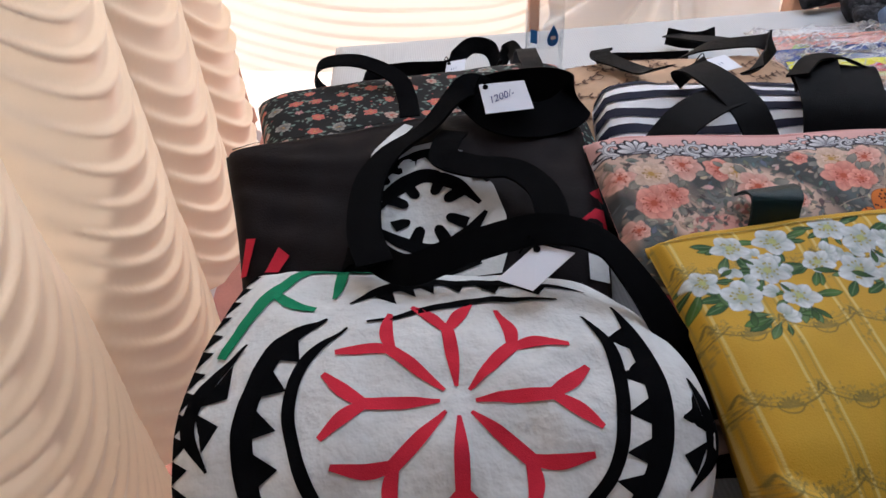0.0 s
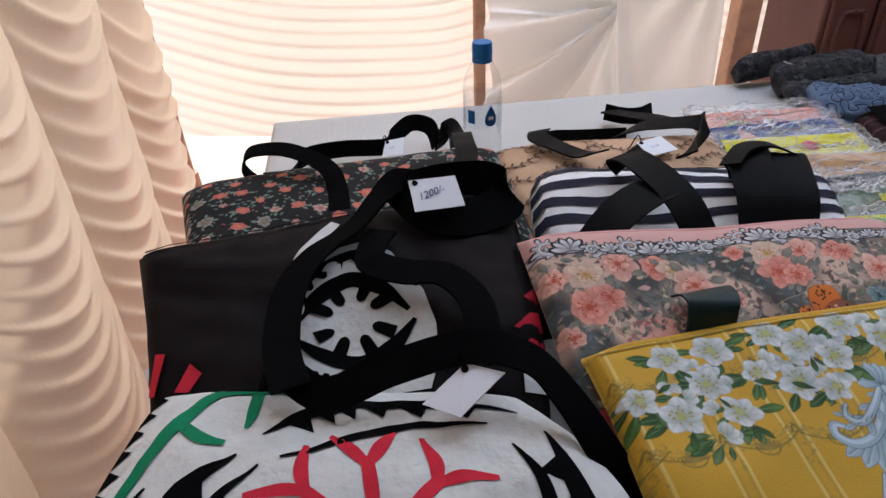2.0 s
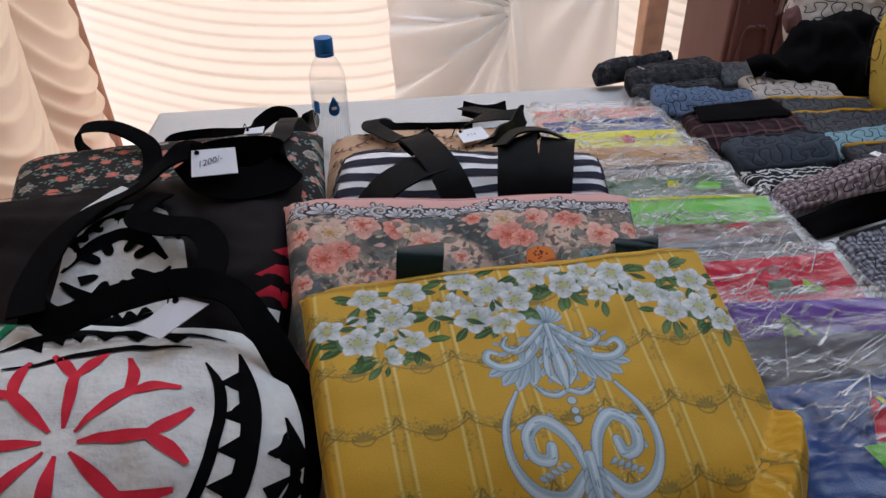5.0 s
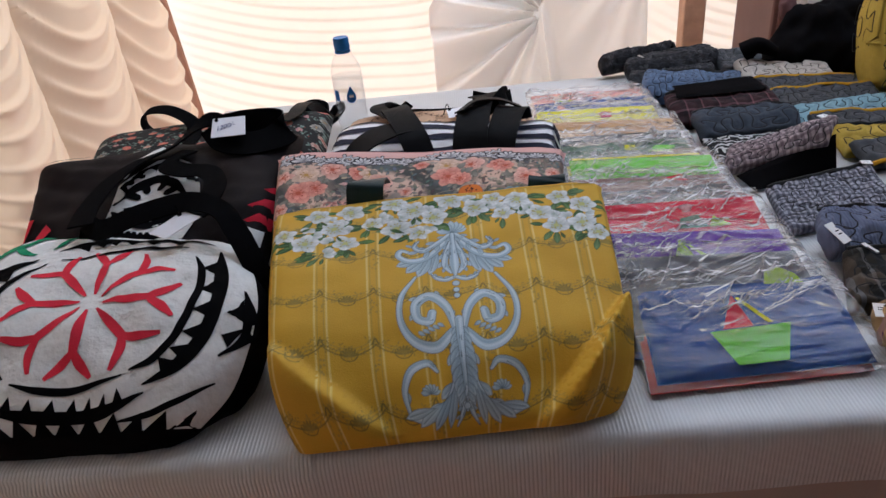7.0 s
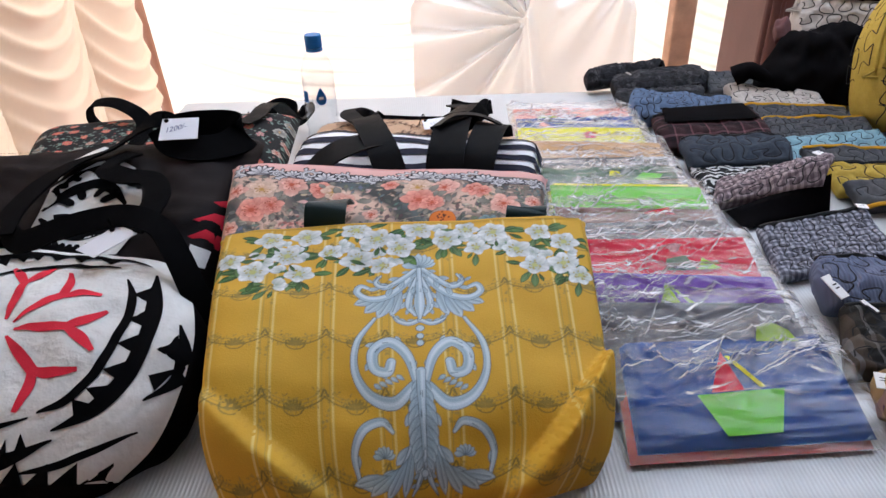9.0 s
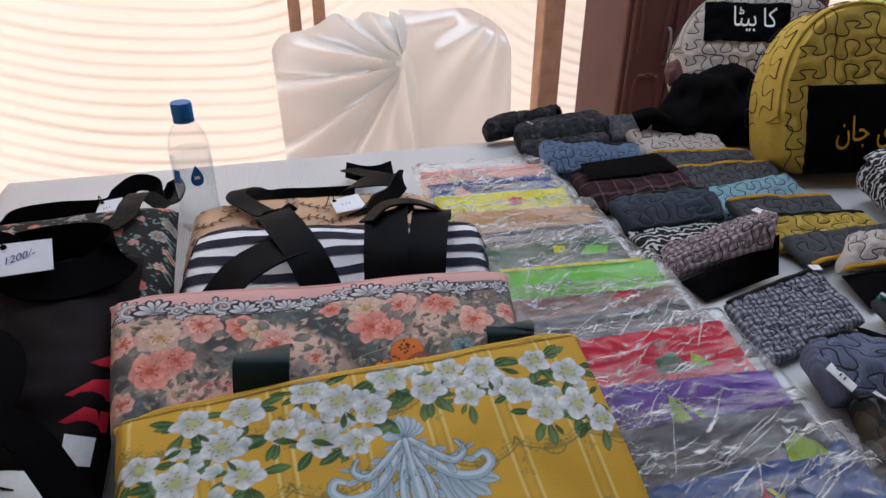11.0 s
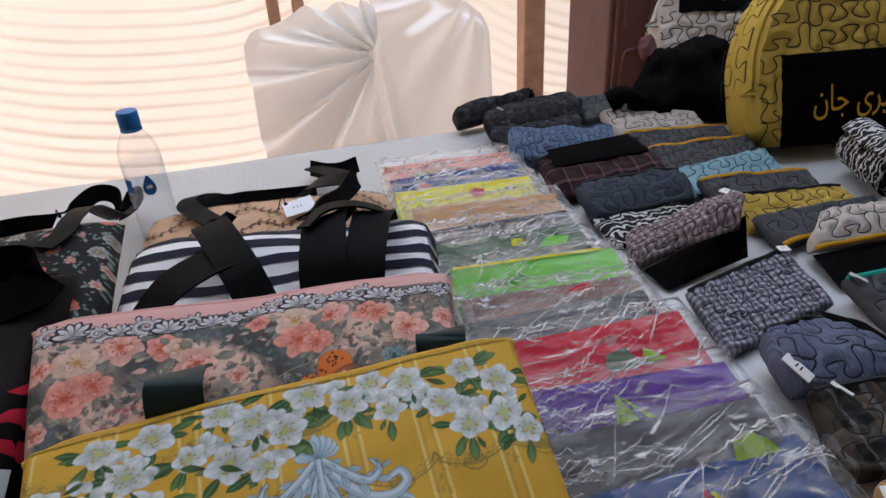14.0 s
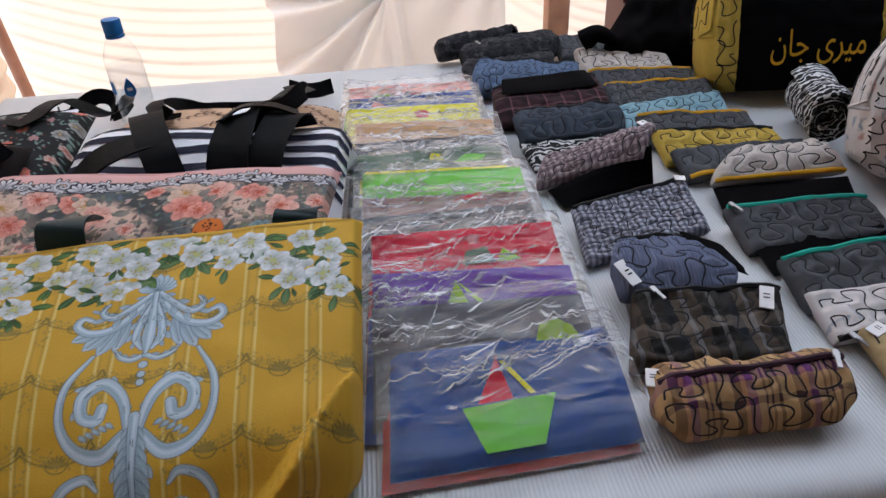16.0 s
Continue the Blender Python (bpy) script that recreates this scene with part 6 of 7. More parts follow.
def felt_pack(yf, colour, under=None, seed=0, deep=0.145, lift=0.036, decor=(), back=None):
    x0 = 0.508 - 0.055 * (yf - 0.37) + 0.006 * math.sin(seed * 2.1)
    w = 0.226
    tilt = 0.012 * math.sin(seed * 1.7)
    rows = [((x0, yf - deep, 0.766), (x0 + w, yf - deep + tilt, 0.766)), ((x0 + 0.004, yf - deep * 0.5, 0.772 + lift * 0.35), (x0 + w + 0.003, yf - deep * 0.5 + tilt, 0.772 + lift * 0.3)), ((x0 + 0.006, yf, 0.770 + lift), (x0 + w + 0.004, yf + tilt, 0.768 + lift * 0.85))]
    t = thing("felt_pack", base_of(rows), f"{colour} felt sheet picture folded in a crinkled clear plastic sleeve", "felt craft pack", "felt packs in a row")
    s = Sheet(rows, 0.010, 0.002, 0.003, 12, seed, 16, n=(20, 14))
    part("felt_sheet", s.body(), FELTS[colour], t)
    if under:
        r2 = [((a[0] + d, a[1] - 0.006, a[2] - 0.008), (b[0] + d + 0.004, b[1] - 0.005, b[2] - 0.008)) for (a, b), d in zip(rows, (-0.008, -0.007, -0.004))]
        part("lower_sheet", Sheet(r2, 0.006, 0, 0.002, 12, seed + 3, 16, n=(16, 10)).body(), FELTS[under], t, f"{under} felt edge below")
    for nm, c, poly in decor:
        g = Geo()
        s.patch(g, [((p[0] - x0), (p[1] - (yf - deep)) * s.lv / deep) for p in poly], 0.0022, 2)
        part(nm, g, FELTS[c], t, f"{c} felt shape")
    # sleeve: a front film pushed into many sharp folds, and a flat back film
    e = 0.012
    rr = [((a[0] - e, a[1] + d, a[2] + h), (b[0] + e, b[1] + d, b[2] + h)) for (a, b), d, h in zip(rows, (-0.014, -0.004, 0.02), (0.004, 0.007, 0.005))]
    f = Sheet(rr, 0.012, 0.002, 0.002, 14, seed + 9, 20, n=(16, 12))
    a, b, nx, ny = 20, 18, 200, 150
    P = np.array([[tuple(f.at(i / a, j / b)) for i in range(a + 1)] for j in range(b + 1)])
    wu, wv = upsample(a + 1, nx), upsample(b + 1, ny)
    Q = np.stack([wv @ P[..., k] @ wu.T for k in range(3)], -1)
    U, V = np.meshgrid(np.linspace(0, f.lu, nx), np.linspace(0, f.lv, ny))
    R = np.random.RandomState(seed * 7 + 1)
    H = np.zeros_like(U)
    hubs = [(R.uniform(0, f.lu), R.uniform(0.35, 1.0) * f.lv) for k in range(4)]
    for k in range(80):
        if k % 3:
            hx, hy = hubs[k % 4]
            cx, cy = hx + R.normal(0, 0.035), hy + R.normal(0, 0.016)
            ang = math.atan2(cy - hy, cx - hx) * 0.5 + R.normal(0, 0.25)
        else:
            cx, cy, ang = R.uniform(0, f.lu), R.uniform(0.1, 1) * f.lv, R.normal(0.1, 0.4)
        half, wd, hh = R.uniform(0.015, 0.06), R.uniform(0.0018, 0.0060), R.uniform(0.5, 1.3)
        s1 = (U - cx) * math.cos(ang) + (V - cy) * math.sin(ang)
        bend = R.normal(0, 3.0)
        d1 = -(U - cx) * math.sin(ang) + (V - cy) * math.cos(ang) - bend * s1 * s1
        lop = R.uniform(0.3, 0.7)
        tri = np.where(d1 > 0, 1 - d1 / (2 * wd * lop), 1 + d1 / (2 * wd * (1 - lop)))
        H += hh * wd * np.clip(tri, 0, 1) * np.clip(1 - (s1 / half) ** 2, 0, 1)
    rim = np.clip(np.minimum(np.minimum(U, f.lu - U), np.minimum(V, f.lv - V)) / 0.006, 0, 1)
    # painted shine along folds: fans of long thin white streaks, short broad glints, haze
    painted_glint = np.full_like(U, 0.035)
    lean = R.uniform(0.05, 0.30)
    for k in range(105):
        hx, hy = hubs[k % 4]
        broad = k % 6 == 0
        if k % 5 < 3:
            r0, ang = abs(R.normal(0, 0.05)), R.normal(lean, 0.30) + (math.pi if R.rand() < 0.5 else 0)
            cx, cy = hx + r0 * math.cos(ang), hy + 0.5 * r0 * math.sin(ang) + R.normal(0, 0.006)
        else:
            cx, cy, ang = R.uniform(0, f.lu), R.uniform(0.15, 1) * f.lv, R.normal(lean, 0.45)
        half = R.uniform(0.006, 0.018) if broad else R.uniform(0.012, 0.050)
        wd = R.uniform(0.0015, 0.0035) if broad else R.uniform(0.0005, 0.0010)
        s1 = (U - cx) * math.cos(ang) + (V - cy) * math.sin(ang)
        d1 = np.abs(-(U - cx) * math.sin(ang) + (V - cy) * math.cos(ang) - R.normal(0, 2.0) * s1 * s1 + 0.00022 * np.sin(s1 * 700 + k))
        painted_glint += R.uniform(0.25, 0.95) * np.clip(1.3 - d1 / wd, 0, 1) * np.clip(1 - (s1 / half) ** 2, 0, 1)
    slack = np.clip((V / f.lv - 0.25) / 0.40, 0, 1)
    painted_glint = np.clip(0.03 + (painted_glint - 0.035) * (0.12 + 0.88 * slack) + 0.25 * (1 - rim), 0, 0.95)
    H *= 0.2 + 0.8 * slack
    Q[..., 2] += np.minimum(H, 0.008) * rim
    ii, jj = np.meshgrid(np.arange(nx - 1), np.arange(ny - 1))
    q0 = (jj * nx + ii).ravel()
    g = Geo().add(Q.reshape(-1, 3).tolist(), np.stack([q0, q0 + 1, q0 + 1 + nx, q0 + nx], -1).tolist())
    lowf = [f.under(i / 12, j / 10) for j in range(11) for i in range(13)]
    g.add(lowf, [(j * 13 + i, j * 13 + i + 1, (j + 1) * 13 + i + 1, (j + 1) * 13 + i) for j in range(10) for i in range(12)])
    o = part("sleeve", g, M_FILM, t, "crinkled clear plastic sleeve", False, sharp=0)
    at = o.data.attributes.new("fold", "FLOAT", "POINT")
    at.data.foreach_set("value", np.concatenate([painted_glint.ravel(), np.full(len(lowf), 0.04)]).astype(np.float32))
    o.visible_shadow = False
    return t


felt_pack(0.508, "blue", "orange", 1, 0.135, 0.020, (
    ("boat_hull", "green", [(0.572, 0.428), (0.660, 0.431), (0.642, 0.382), (0.590, 0.381)]),
    ("boat_sail", "red", [(0.610, 0.480), (0.587, 0.430), (0.620, 0.431)]),
    ("boat_mast", "yellow", [(0.612, 0.474), (0.617, 0.474), (0.642, 0.433), (0.636, 0.433)])))
felt_pack(0.568, "grey", "navy", 2, 0.14, 0.030, (("round_leaf", "lime", [(0.655, 0.505), (0.662, 0.525), (0.68, 0.532), (0.695, 0.52), (0.70, 0.505)]),))
felt_pack(0.630, "purple", "red", 3, 0.14, 0.030, (
    ("sail", "lime", [(0.586, 0.609), (0.566, 0.553), (0.606, 0.551)]),
    ("spar", "lime", [(0.588, 0.604), (0.594, 0.600), (0.636, 0.553), (0.624, 0.553)])))
felt_pack(0.705, "red", "dark", 4, 0.14, 0.032, (("leaf", "forest", [(0.60, 0.64), (0.605, 0.66), (0.63, 0.665), (0.64, 0.64)]), ("leaf", "lime", [(0.64, 0.64), (0.65, 0.66), (0.67, 0.64)])))
felt_pack(0.760, "dark", "grey", 5, 0.14, 0.026)
felt_pack(0.806, "brown", "grey", 6, 0.14, 0.028, (("triangle", "red", [(0.60, 0.785), (0.645, 0.80), (0.65, 0.782)]),))
felt_pack(0.866, "green", "yellow", 7, 0.15, 0.034, (("strip", "yellow", [(0.49, 0.858), (0.49, 0.864), (0.69, 0.862), (0.69, 0.856)]),))
felt_pack(0.935, "forest", "dark", 8, 0.15, 0.030, (("spot", "yellow", [(0.585, 0.90), (0.588, 0.915), (0.605, 0.912), (0.606, 0.898)]), ("leaf", "green", [(0.62, 0.89), (0.64, 0.908), (0.67, 0.90), (0.66, 0.885)])))
felt_pack(0.985, "dark", "forest", 9, 0.14, 0.026)
felt_pack(1.052, "tan", None, 10, 0.14, 0.030)
felt_pack(1.115, "yellow", "lime", 11, 0.14, 0.030, (("heart", "red", [(0.58, 1.07), (0.575, 1.085), (0.588, 1.09), (0.60, 1.085), (0.598, 1.07)]),))
felt_pack(1.170, "navy", None, 12, 0.13, 0.026, (("sail", "pink", [(0.50, 1.12), (0.51, 1.15), (0.54, 1.12)]),))
felt_pack(1.235, "pink", "tan", 13, 0.13, 0.022, (("leaf", "lime", [(0.50, 1.18), (0.52, 1.20), (0.55, 1.19)]),))


# ---- quilted pouches ----
M_GREYQ = mat("grey_quilt", (0.080, 0.084, 0.092), 0.85, 0.12, 75, 0.85)
M_SLATE = mat("slate_quilt", (0.047, 0.060, 0.081), 0.85, 0.12, 75, 0.85)
M_DENIM = mat("denim_quilt", (0.11, 0.16, 0.26), 0.9, 0.2, 75, 0.85)
M_CHAMB = ribbed_mat("ribbed_chambray", (0.128, 0.150, 0.232), 0.004, 0.6, "X", 0.85)
M_SKYB = mat("pale_blue_quilt", (0.24, 0.40, 0.47), 0.85, 0.12, 75, 0.85)
M_ECRU = mat("ecru_quilt", (0.50, 0.46, 0.42), 0.85, 0.08, 75, 0.85)
M_TAN = mat("tan_quilt", (0.410, 0.320, 0.164), 0.85, 0.10, 75, 0.85)
M_MUST = mat("mustard_quilt", (0.50, 0.36, 0.06), 0.85, 0.10, 75, 0.85)
M_LIME = mat("lime_quilt", (0.48, 0.55, 0.12), 0.85, 0.10, 75, 0.85)
M_CAMO = print_mat("camo_print", (0.026, 0.026, 0.031), (((0.062, 0.062, 0.068), 0.47), ((0.012, 0.012, 0.014), 0.5)), 60)
M_FLORQ = print_mat("pale_floral_print", (0.55, 0.52, 0.51), (((0.340, 0.170, 0.162), 0.36), ((0.238, 0.289, 0.357), 0.4), ((0.170, 0.170, 0.187), 0.33)), 38)
M_GING = check_mat("navy_gingham", (0.34, 0.35, 0.41), (0.006, 0.006, 0.02), 0.0085)
M_GINGP = check_mat("mauve_check", (0.374, 0.306, 0.315), (0.060, 0.038, 0.051), 0.0095)
M_DPL = plaid_mat("dark_plaid", 0.062, ((0.0, (0.075, 0.055, 0.038)), (0.18, (0.012, 0.011, 0.010)), (0.36, (0.15, 0.145, 0.14)), (0.44, (0.019, 0.017, 0.015)), (0.62, (0.012, 0.016, 0.025)), (0.78, (0.11, 0.085, 0.06)), (0.92, (0.19, 0.19, 0.20))), ((0.0, (0.037, 0.032, 0.026)), (0.3, (0.009, 0.009, 0.008)), (0.55, (0.13, 0.11, 0.09)), (0.8, (0.022, 0.020, 0.017))))
M_PPL = plaid_mat("purple_plaid", 0.055, ((0.0, (0.40, 0.26, 0.13)), (0.12, (0.046, 0.026, 0.026)), (0.16, (0.40, 0.26, 0.13)), (0.22, (0.046, 0.026, 0.026)), (0.26, (0.40, 0.26, 0.13)), (0.34, (0.033, 0.023, 0.023)), (0.40, (0.46, 0.31, 0.14)), (0.62, (0.066, 0.030, 0.020)), (0.78, (0.42, 0.20, 0.10)), (0.86, (0.14, 0.04, 0.15))), ((0.0, (0.36, 0.23, 0.11)), (0.3, (0.053, 0.026, 0.033)), (0.38, (0.40, 0.25, 0.12)), (0.6, (0.13, 0.04, 0.14)), (0.85, (0.36, 0.22, 0.11))))
M_MPL = plaid_mat("maroon_plaid", 0.03, ((0.0, (0.025, 0.010, 0.012)), (0.5, (0.012, 0.008, 0.01)), (0.8, (0.16, 0.07, 0.08)), (0.9, (0.03, 0.012, 0.014))), ((0.0, (0.03, 0.012, 0.014)), (0.6, (0.012, 0.008, 0.01)), (0.85, (0.14, 0.07, 0.08))))
M_BW = mat("black_white_print", (0.5, 0.5, 0.5), 0.85, 0.1, 40, 0.2)
_t = M_BW.node_tree
_w, _r, _c = _t.nodes.new("ShaderNodeTexWave"), _t.nodes.new("ShaderNodeMapRange"), _t.nodes.new("ShaderNodeTexCoord")
_w.bands_direction = "Y"
_w.inputs["Scale"].default_value, _w.inputs["Distortion"].default_value, _w.inputs["Detail Scale"].default_value, _w.inputs["Detail"].default_value = 30.0, 9.0, 2.2, 2
_r.inputs[1].default_value, _r.inputs[2].default_value, _r.inputs[3].default_value, _r.inputs[4].default_value = 0.66, 0.76, 0.012, 0.55
_t.links.new(_c.outputs["Object"], _w.inputs[0])
_t.links.new(_w.outputs[1], _r.inputs[0])
_t.links.new(_r.outputs[0], _t.nodes["Principled BSDF"].inputs["Base Color"])
M_NAVYDOT = print_mat("navy_dots", (0.022, 0.025, 0.06), (((0.14, 0.15, 0.22), 0.37),), 95, 0.1)
M_REDQ = mat("red_quilt", (0.40, 0.022, 0.015), 0.85, 0.15, 60, 0.85)
M_ZY = mat("yellow_zip", (0.55, 0.30, 0.01), 0.6, 0.1, 60, 0.2)
M_ZT = mat("teal_zip", (0.03, 0.33, 0.25), 0.6, 0.1, 60, 0.2)
M_ZP = mat("plum_zip", (0.035, 0.014, 0.022), 0.6, 0.1, 60, 0.2)
M_ZK = mat("black_zip", (0.012, 0.012, 0.013), 0.6, 0.1, 60, 0.2)


def pouch(label, rows, material, thick=0.03, zip_mat=None, zip_end="far", pitch=0.03, seed=0, bulge=0.006, stitch=True, pull=None, tag=None, lining=None, thread=None, pw=9, amp=0.0048, group="quilted pouches on the table", zip_v=None):
    t = thing("zip_pouch", base_of(rows), label, "pouch", group)
    s = Sheet(rows, thick * 0.85, bulge * 0.35, amp, 30, seed + 0.5, pw * 2, n=(84, 60), rim=0.35)
    lines = meander_lines(s, pitch * 0.98, seed, 0.006)
    b = part("body", padded(s, lines) if stitch else s.body(), material, t)
    if stitch:
        part("quilting", meander(s, lines, 0.0016, 0.0009), thread or M_THREAD, t, "dark wandering quilting thread")["kind"] = "stuff"
    if zip_mat:
        vv = zip_v or (0.955 if zip_end == "far" else 0.045)
        v = zip_v or (0.985 if zip_end == "far" else 0.03)
        g = tube([s.at(0.015 + 0.97 * q / 12, vv, 0.0015) for q in range(13)], 0.0034, 36, 6)
        z = part("zip", g, zip_mat, t, "zip along the opening")
        if pull is not None:
            p = s.at(pull, v, 0.005)
            d = Vector((0.35 if pull < 0.5 else -0.35, -1, 0.0)).normalized()
            gg = Geo()
            side = Vector((-d.y, d.x, 0))
            for a, b2, w in ((0.0, 0.008, 0.0030), (0.008, 0.022, 0.0020)):
                q0, q1 = p + d * a + Vector((0, 0, 0.002)), p + d * b2 + Vector((0, 0, 0.001))
                vv = []
                for o in (0, 0.002):
                    vv += [q0 + side * w + Vector((0, 0, o)), q0 - side * w + Vector((0, 0, o)), q1 - side * w + Vector((0, 0, o)), q1 + side * w + Vector((0, 0, o))]
                gg.add(vv, [(0, 1, 2, 3), (4, 7, 6, 5), (0, 4, 5, 1), (1, 5, 6, 2), (2, 6, 7, 3), (3, 7, 4, 0)])
            part("zip_pull", gg, M_METAL, z, "metal zip pull", False)
    if tag:
        u, v, du, dv = tag
        g = Geo()
        a, b2 = s.at(u, v, 0.004), s.at(min(1, u + du), v + dv, 0.004)
        d = (b2 - a)
        sd = Vector((-d.y, d.x, 0)).normalized() * 0.007
        vv = []
        for o in (0, 0.0012):
            vv += [a + sd + Vector((0, 0, o)), a - sd + Vector((0, 0, o)), b2 - sd + Vector((0, 0, o)), b2 + sd + Vector((0, 0, o))]
        g.add(vv, [(0, 1, 2, 3), (4, 7, 6, 5), (0, 4, 5, 1), (1, 5, 6, 2), (2, 6, 7, 3), (3, 7, 4, 0)])
        lb = part("fabric_label", g, M_WHITE, t, "small white woven label with a dark mark", False)
        g = Geo()
        for k in range(2):
            q = a.lerp(b2, 0.42 + 0.16 * k) + Vector((0, 0, 0.0022))
            g.add([q + sd * 0.5, q - sd * 0.4, q - sd * 0.4 + d * 0.05, q + sd * 0.5 + d * 0.05], [(0, 1, 2, 3)])
        part("label_mark", g, M_APBLACK, lb, "", False)
    if lining:
        part("lining", Sheet(lining, 0.006, 0.001, 0.002, 20, seed, 12, n=(14, 8)).body(), M_BLACK, t, "black lining showing")
    return t


def quad(nl, nr, fr, fl, mid=None):
    rows = [(nl, nr)]
    if mid:
        rows.append(mid)
    rows.append((fl, fr))
    return rows


# column beside the felt
pouch("purple and tan plaid boxy quilted pouch with a dark zip", [((0.765, 0.376, 0.759), (0.905, 0.378, 0.759)), ((0.745, 0.390, 0.782), (0.928, 0.388, 0.784)), ((0.748, 0.418, 0.802), (0.925, 0.420, 0.804)), ((0.752, 0.452, 0.788), (0.912, 0.444, 0.788))], M_PPL, 0.05, M_ZP, "far", 0.030, 1, 0.004, pull=0.93, tag=(0.0, 0.70, 0.02, 0.16), zip_v=0.66)
pouch("dark brown plaid quilted pouch with metal zip pull", quad((0.745, 0.468, 0.772), (0.905, 0.452, 0.772), (0.930, 0.539, 0.796), (0.775, 0.555, 0.796)), M_DPL, 0.035, M_ZK, "far", 0.030, 2, pull=0.12, tag=(0.86, 0.62, 0.02, 0.28))
pouch("ribbed blue chambray quilted pouch with its zip half open", [((0.768, 0.560, 0.785), (0.890, 0.548, 0.780)), ((0.766, 0.598, 0.804), (0.900, 0.580, 0.797)), ((0.782, 0.640, 0.801), (0.870, 0.652, 0.790))], M_CHAMB, 0.04, M_ZK, "far", 0.034, 3, 0.008, tag=(0.03, 0.35, 0.10, -0.25), lining=[((0.872, 0.598, 0.797), (0.915, 0.572, 0.787)), ((0.866, 0.660, 0.797), (0.915, 0.640, 0.783))])
pouch("navy gingham quilted pouch lying folded open", quad((0.755, 0.650, 0.765), (0.930, 0.695, 0.768), (0.932, 0.800, 0.785), (0.763, 0.757, 0.780)), M_GING, 0.02, M_ZK, "far", 0.026, 4, tag=(0.93, 0.86, 0.02, 0.12))
pouch("mauve checked quilted pouch standing half open", [((0.735, 0.845, 0.764), (0.885, 0.83, 0.805)), ((0.742, 0.87, 0.775), (0.905, 0.86, 0.838)), ((0.76, 0.91, 0.775), (0.925, 0.905, 0.822))], M_GINGP, 0.02, None, "far", 0.026, 5, 0.004, tag=(0.88, 0.9, 0.06, 0.08), lining=[((0.765, 0.793, 0.758), (0.905, 0.825, 0.758)), ((0.75, 0.835, 0.765), (0.898, 0.838, 0.818))])
pouch("black and white striped print pouch lying flat", quad((0.748, 0.905, 0.764), (0.892, 0.915, 0.764), (0.905, 0.985, 0.775), (0.738, 0.975, 0.775)), M_BW, 0.02, None, "far", 0.03, 6, 0.002, stitch=False)
pouch("slate blue quilted pouch", [((0.742, 0.965, 0.775), (0.912, 0.970, 0.775)), ((0.738, 1.0, 0.795), (0.918, 1.0, 0.795)), ((0.740, 1.043, 0.795), (0.920, 1.042, 0.797))], M_SLATE, 0.035, M_ZK, "far", 0.036, 7)
pouch("dark maroon plaid zip pouch", [((0.712, 1.055, 0.770), (0.915, 1.05, 0.775)), ((0.718, 1.10, 0.790), (0.918, 1.09, 0.795)), ((0.725, 1.165, 0.795), (0.918, 1.175, 0.80))], M_MPL, 0.035, M_ZK, "far", 0.030, 8, 0.006, stitch=False, lining=[((0.735, 1.11, 0.803), (0.905, 1.11, 0.806)), ((0.745, 1.17, 0.807), (0.90, 1.18, 0.81))])
pouch("denim blue quilted pouch", [((0.700, 1.195, 0.775), (0.89, 1.185, 0.775)), ((0.702, 1.24, 0.80), (0.90, 1.22, 0.79)), ((0.72, 1.30, 0.800), (0.92, 1.275, 0.785))], M_DENIM, 0.04, M_ZK, "far", 0.028, 9)
pouch("black and grey camouflage pouch on the far table edge", [((0.655, 1.405, 0.775), (0.815, 1.43, 0.78)), ((0.648, 1.43, 0.80), (0.825, 1.455, 0.815)), ((0.665, 1.455, 0.80), (0.835, 1.475, 0.81))], M_CAMO, 0.05, M_ZK, "far", 0.022, 10, 0.003, pull=0.1, pw=5, amp=0.006)
pouch("grey camouflage quilted pouch with metal zip", [((0.70, 1.33, 0.775), (0.895, 1.345, 0.785)), ((0.692, 1.365, 0.80), (0.905, 1.375, 0.812)), ((0.705, 1.405, 0.80), (0.90, 1.425, 0.812))], M_CAMO, 0.05, M_ZK, "far", 0.022, 11, 0.003, pull=0.15, pw=5, amp=0.006)
pouch("grey camouflage quilted pouch tucked behind a denim one", [((0.70, 1.275, 0.770), (0.87, 1.29, 0.775)), ((0.69, 1.31, 0.785), (0.88, 1.32, 0.79)), ((0.70, 1.345, 0.785), (0.885, 1.35, 0.79))], M_CAMO, 0.03, None, "far", 0.022, 12, 0.006)
# second column
pouch("dark grey quilted pouch with pale edge", quad((0.90, 1.345, 0.775), (1.07, 1.335, 0.775), (1.075, 1.42, 0.79), (0.905, 1.44, 0.79)), M_GREYQ, 0.035, None, "far", 0.03, 13)
pouch("ecru quilted pouch with dark stitching", quad((0.925, 1.255, 0.775), (1.095, 1.225, 0.775), (1.095, 1.275, 0.79), (0.922, 1.335, 0.795)), M_ECRU, 0.035, None, "far", 0.034, 14)
pouch("grey quilted pouch with a yellow zip", quad((0.93, 1.165, 0.770), (1.11, 1.145, 0.770), (1.115, 1.205, 0.785), (0.92, 1.235, 0.785)), M_GREYQ, 0.03, M_ZY, "far", 0.032, 15)
pouch("grey quilted pouch with a yellow zip", quad((0.93, 1.08, 0.768), (1.115, 1.06, 0.768), (1.12, 1.145, 0.785), (0.928, 1.160, 0.785)), M_GREYQ, 0.03, M_ZY, "far", 0.030, 16)
pouch("pale blue quilted pouch", quad((0.915, 1.0, 0.762), (1.115, 1.03, 0.764), (1.118, 1.095, 0.782), (0.925, 1.075, 0.775)), M_SKYB, 0.022, None, "far", 0.034, 17)
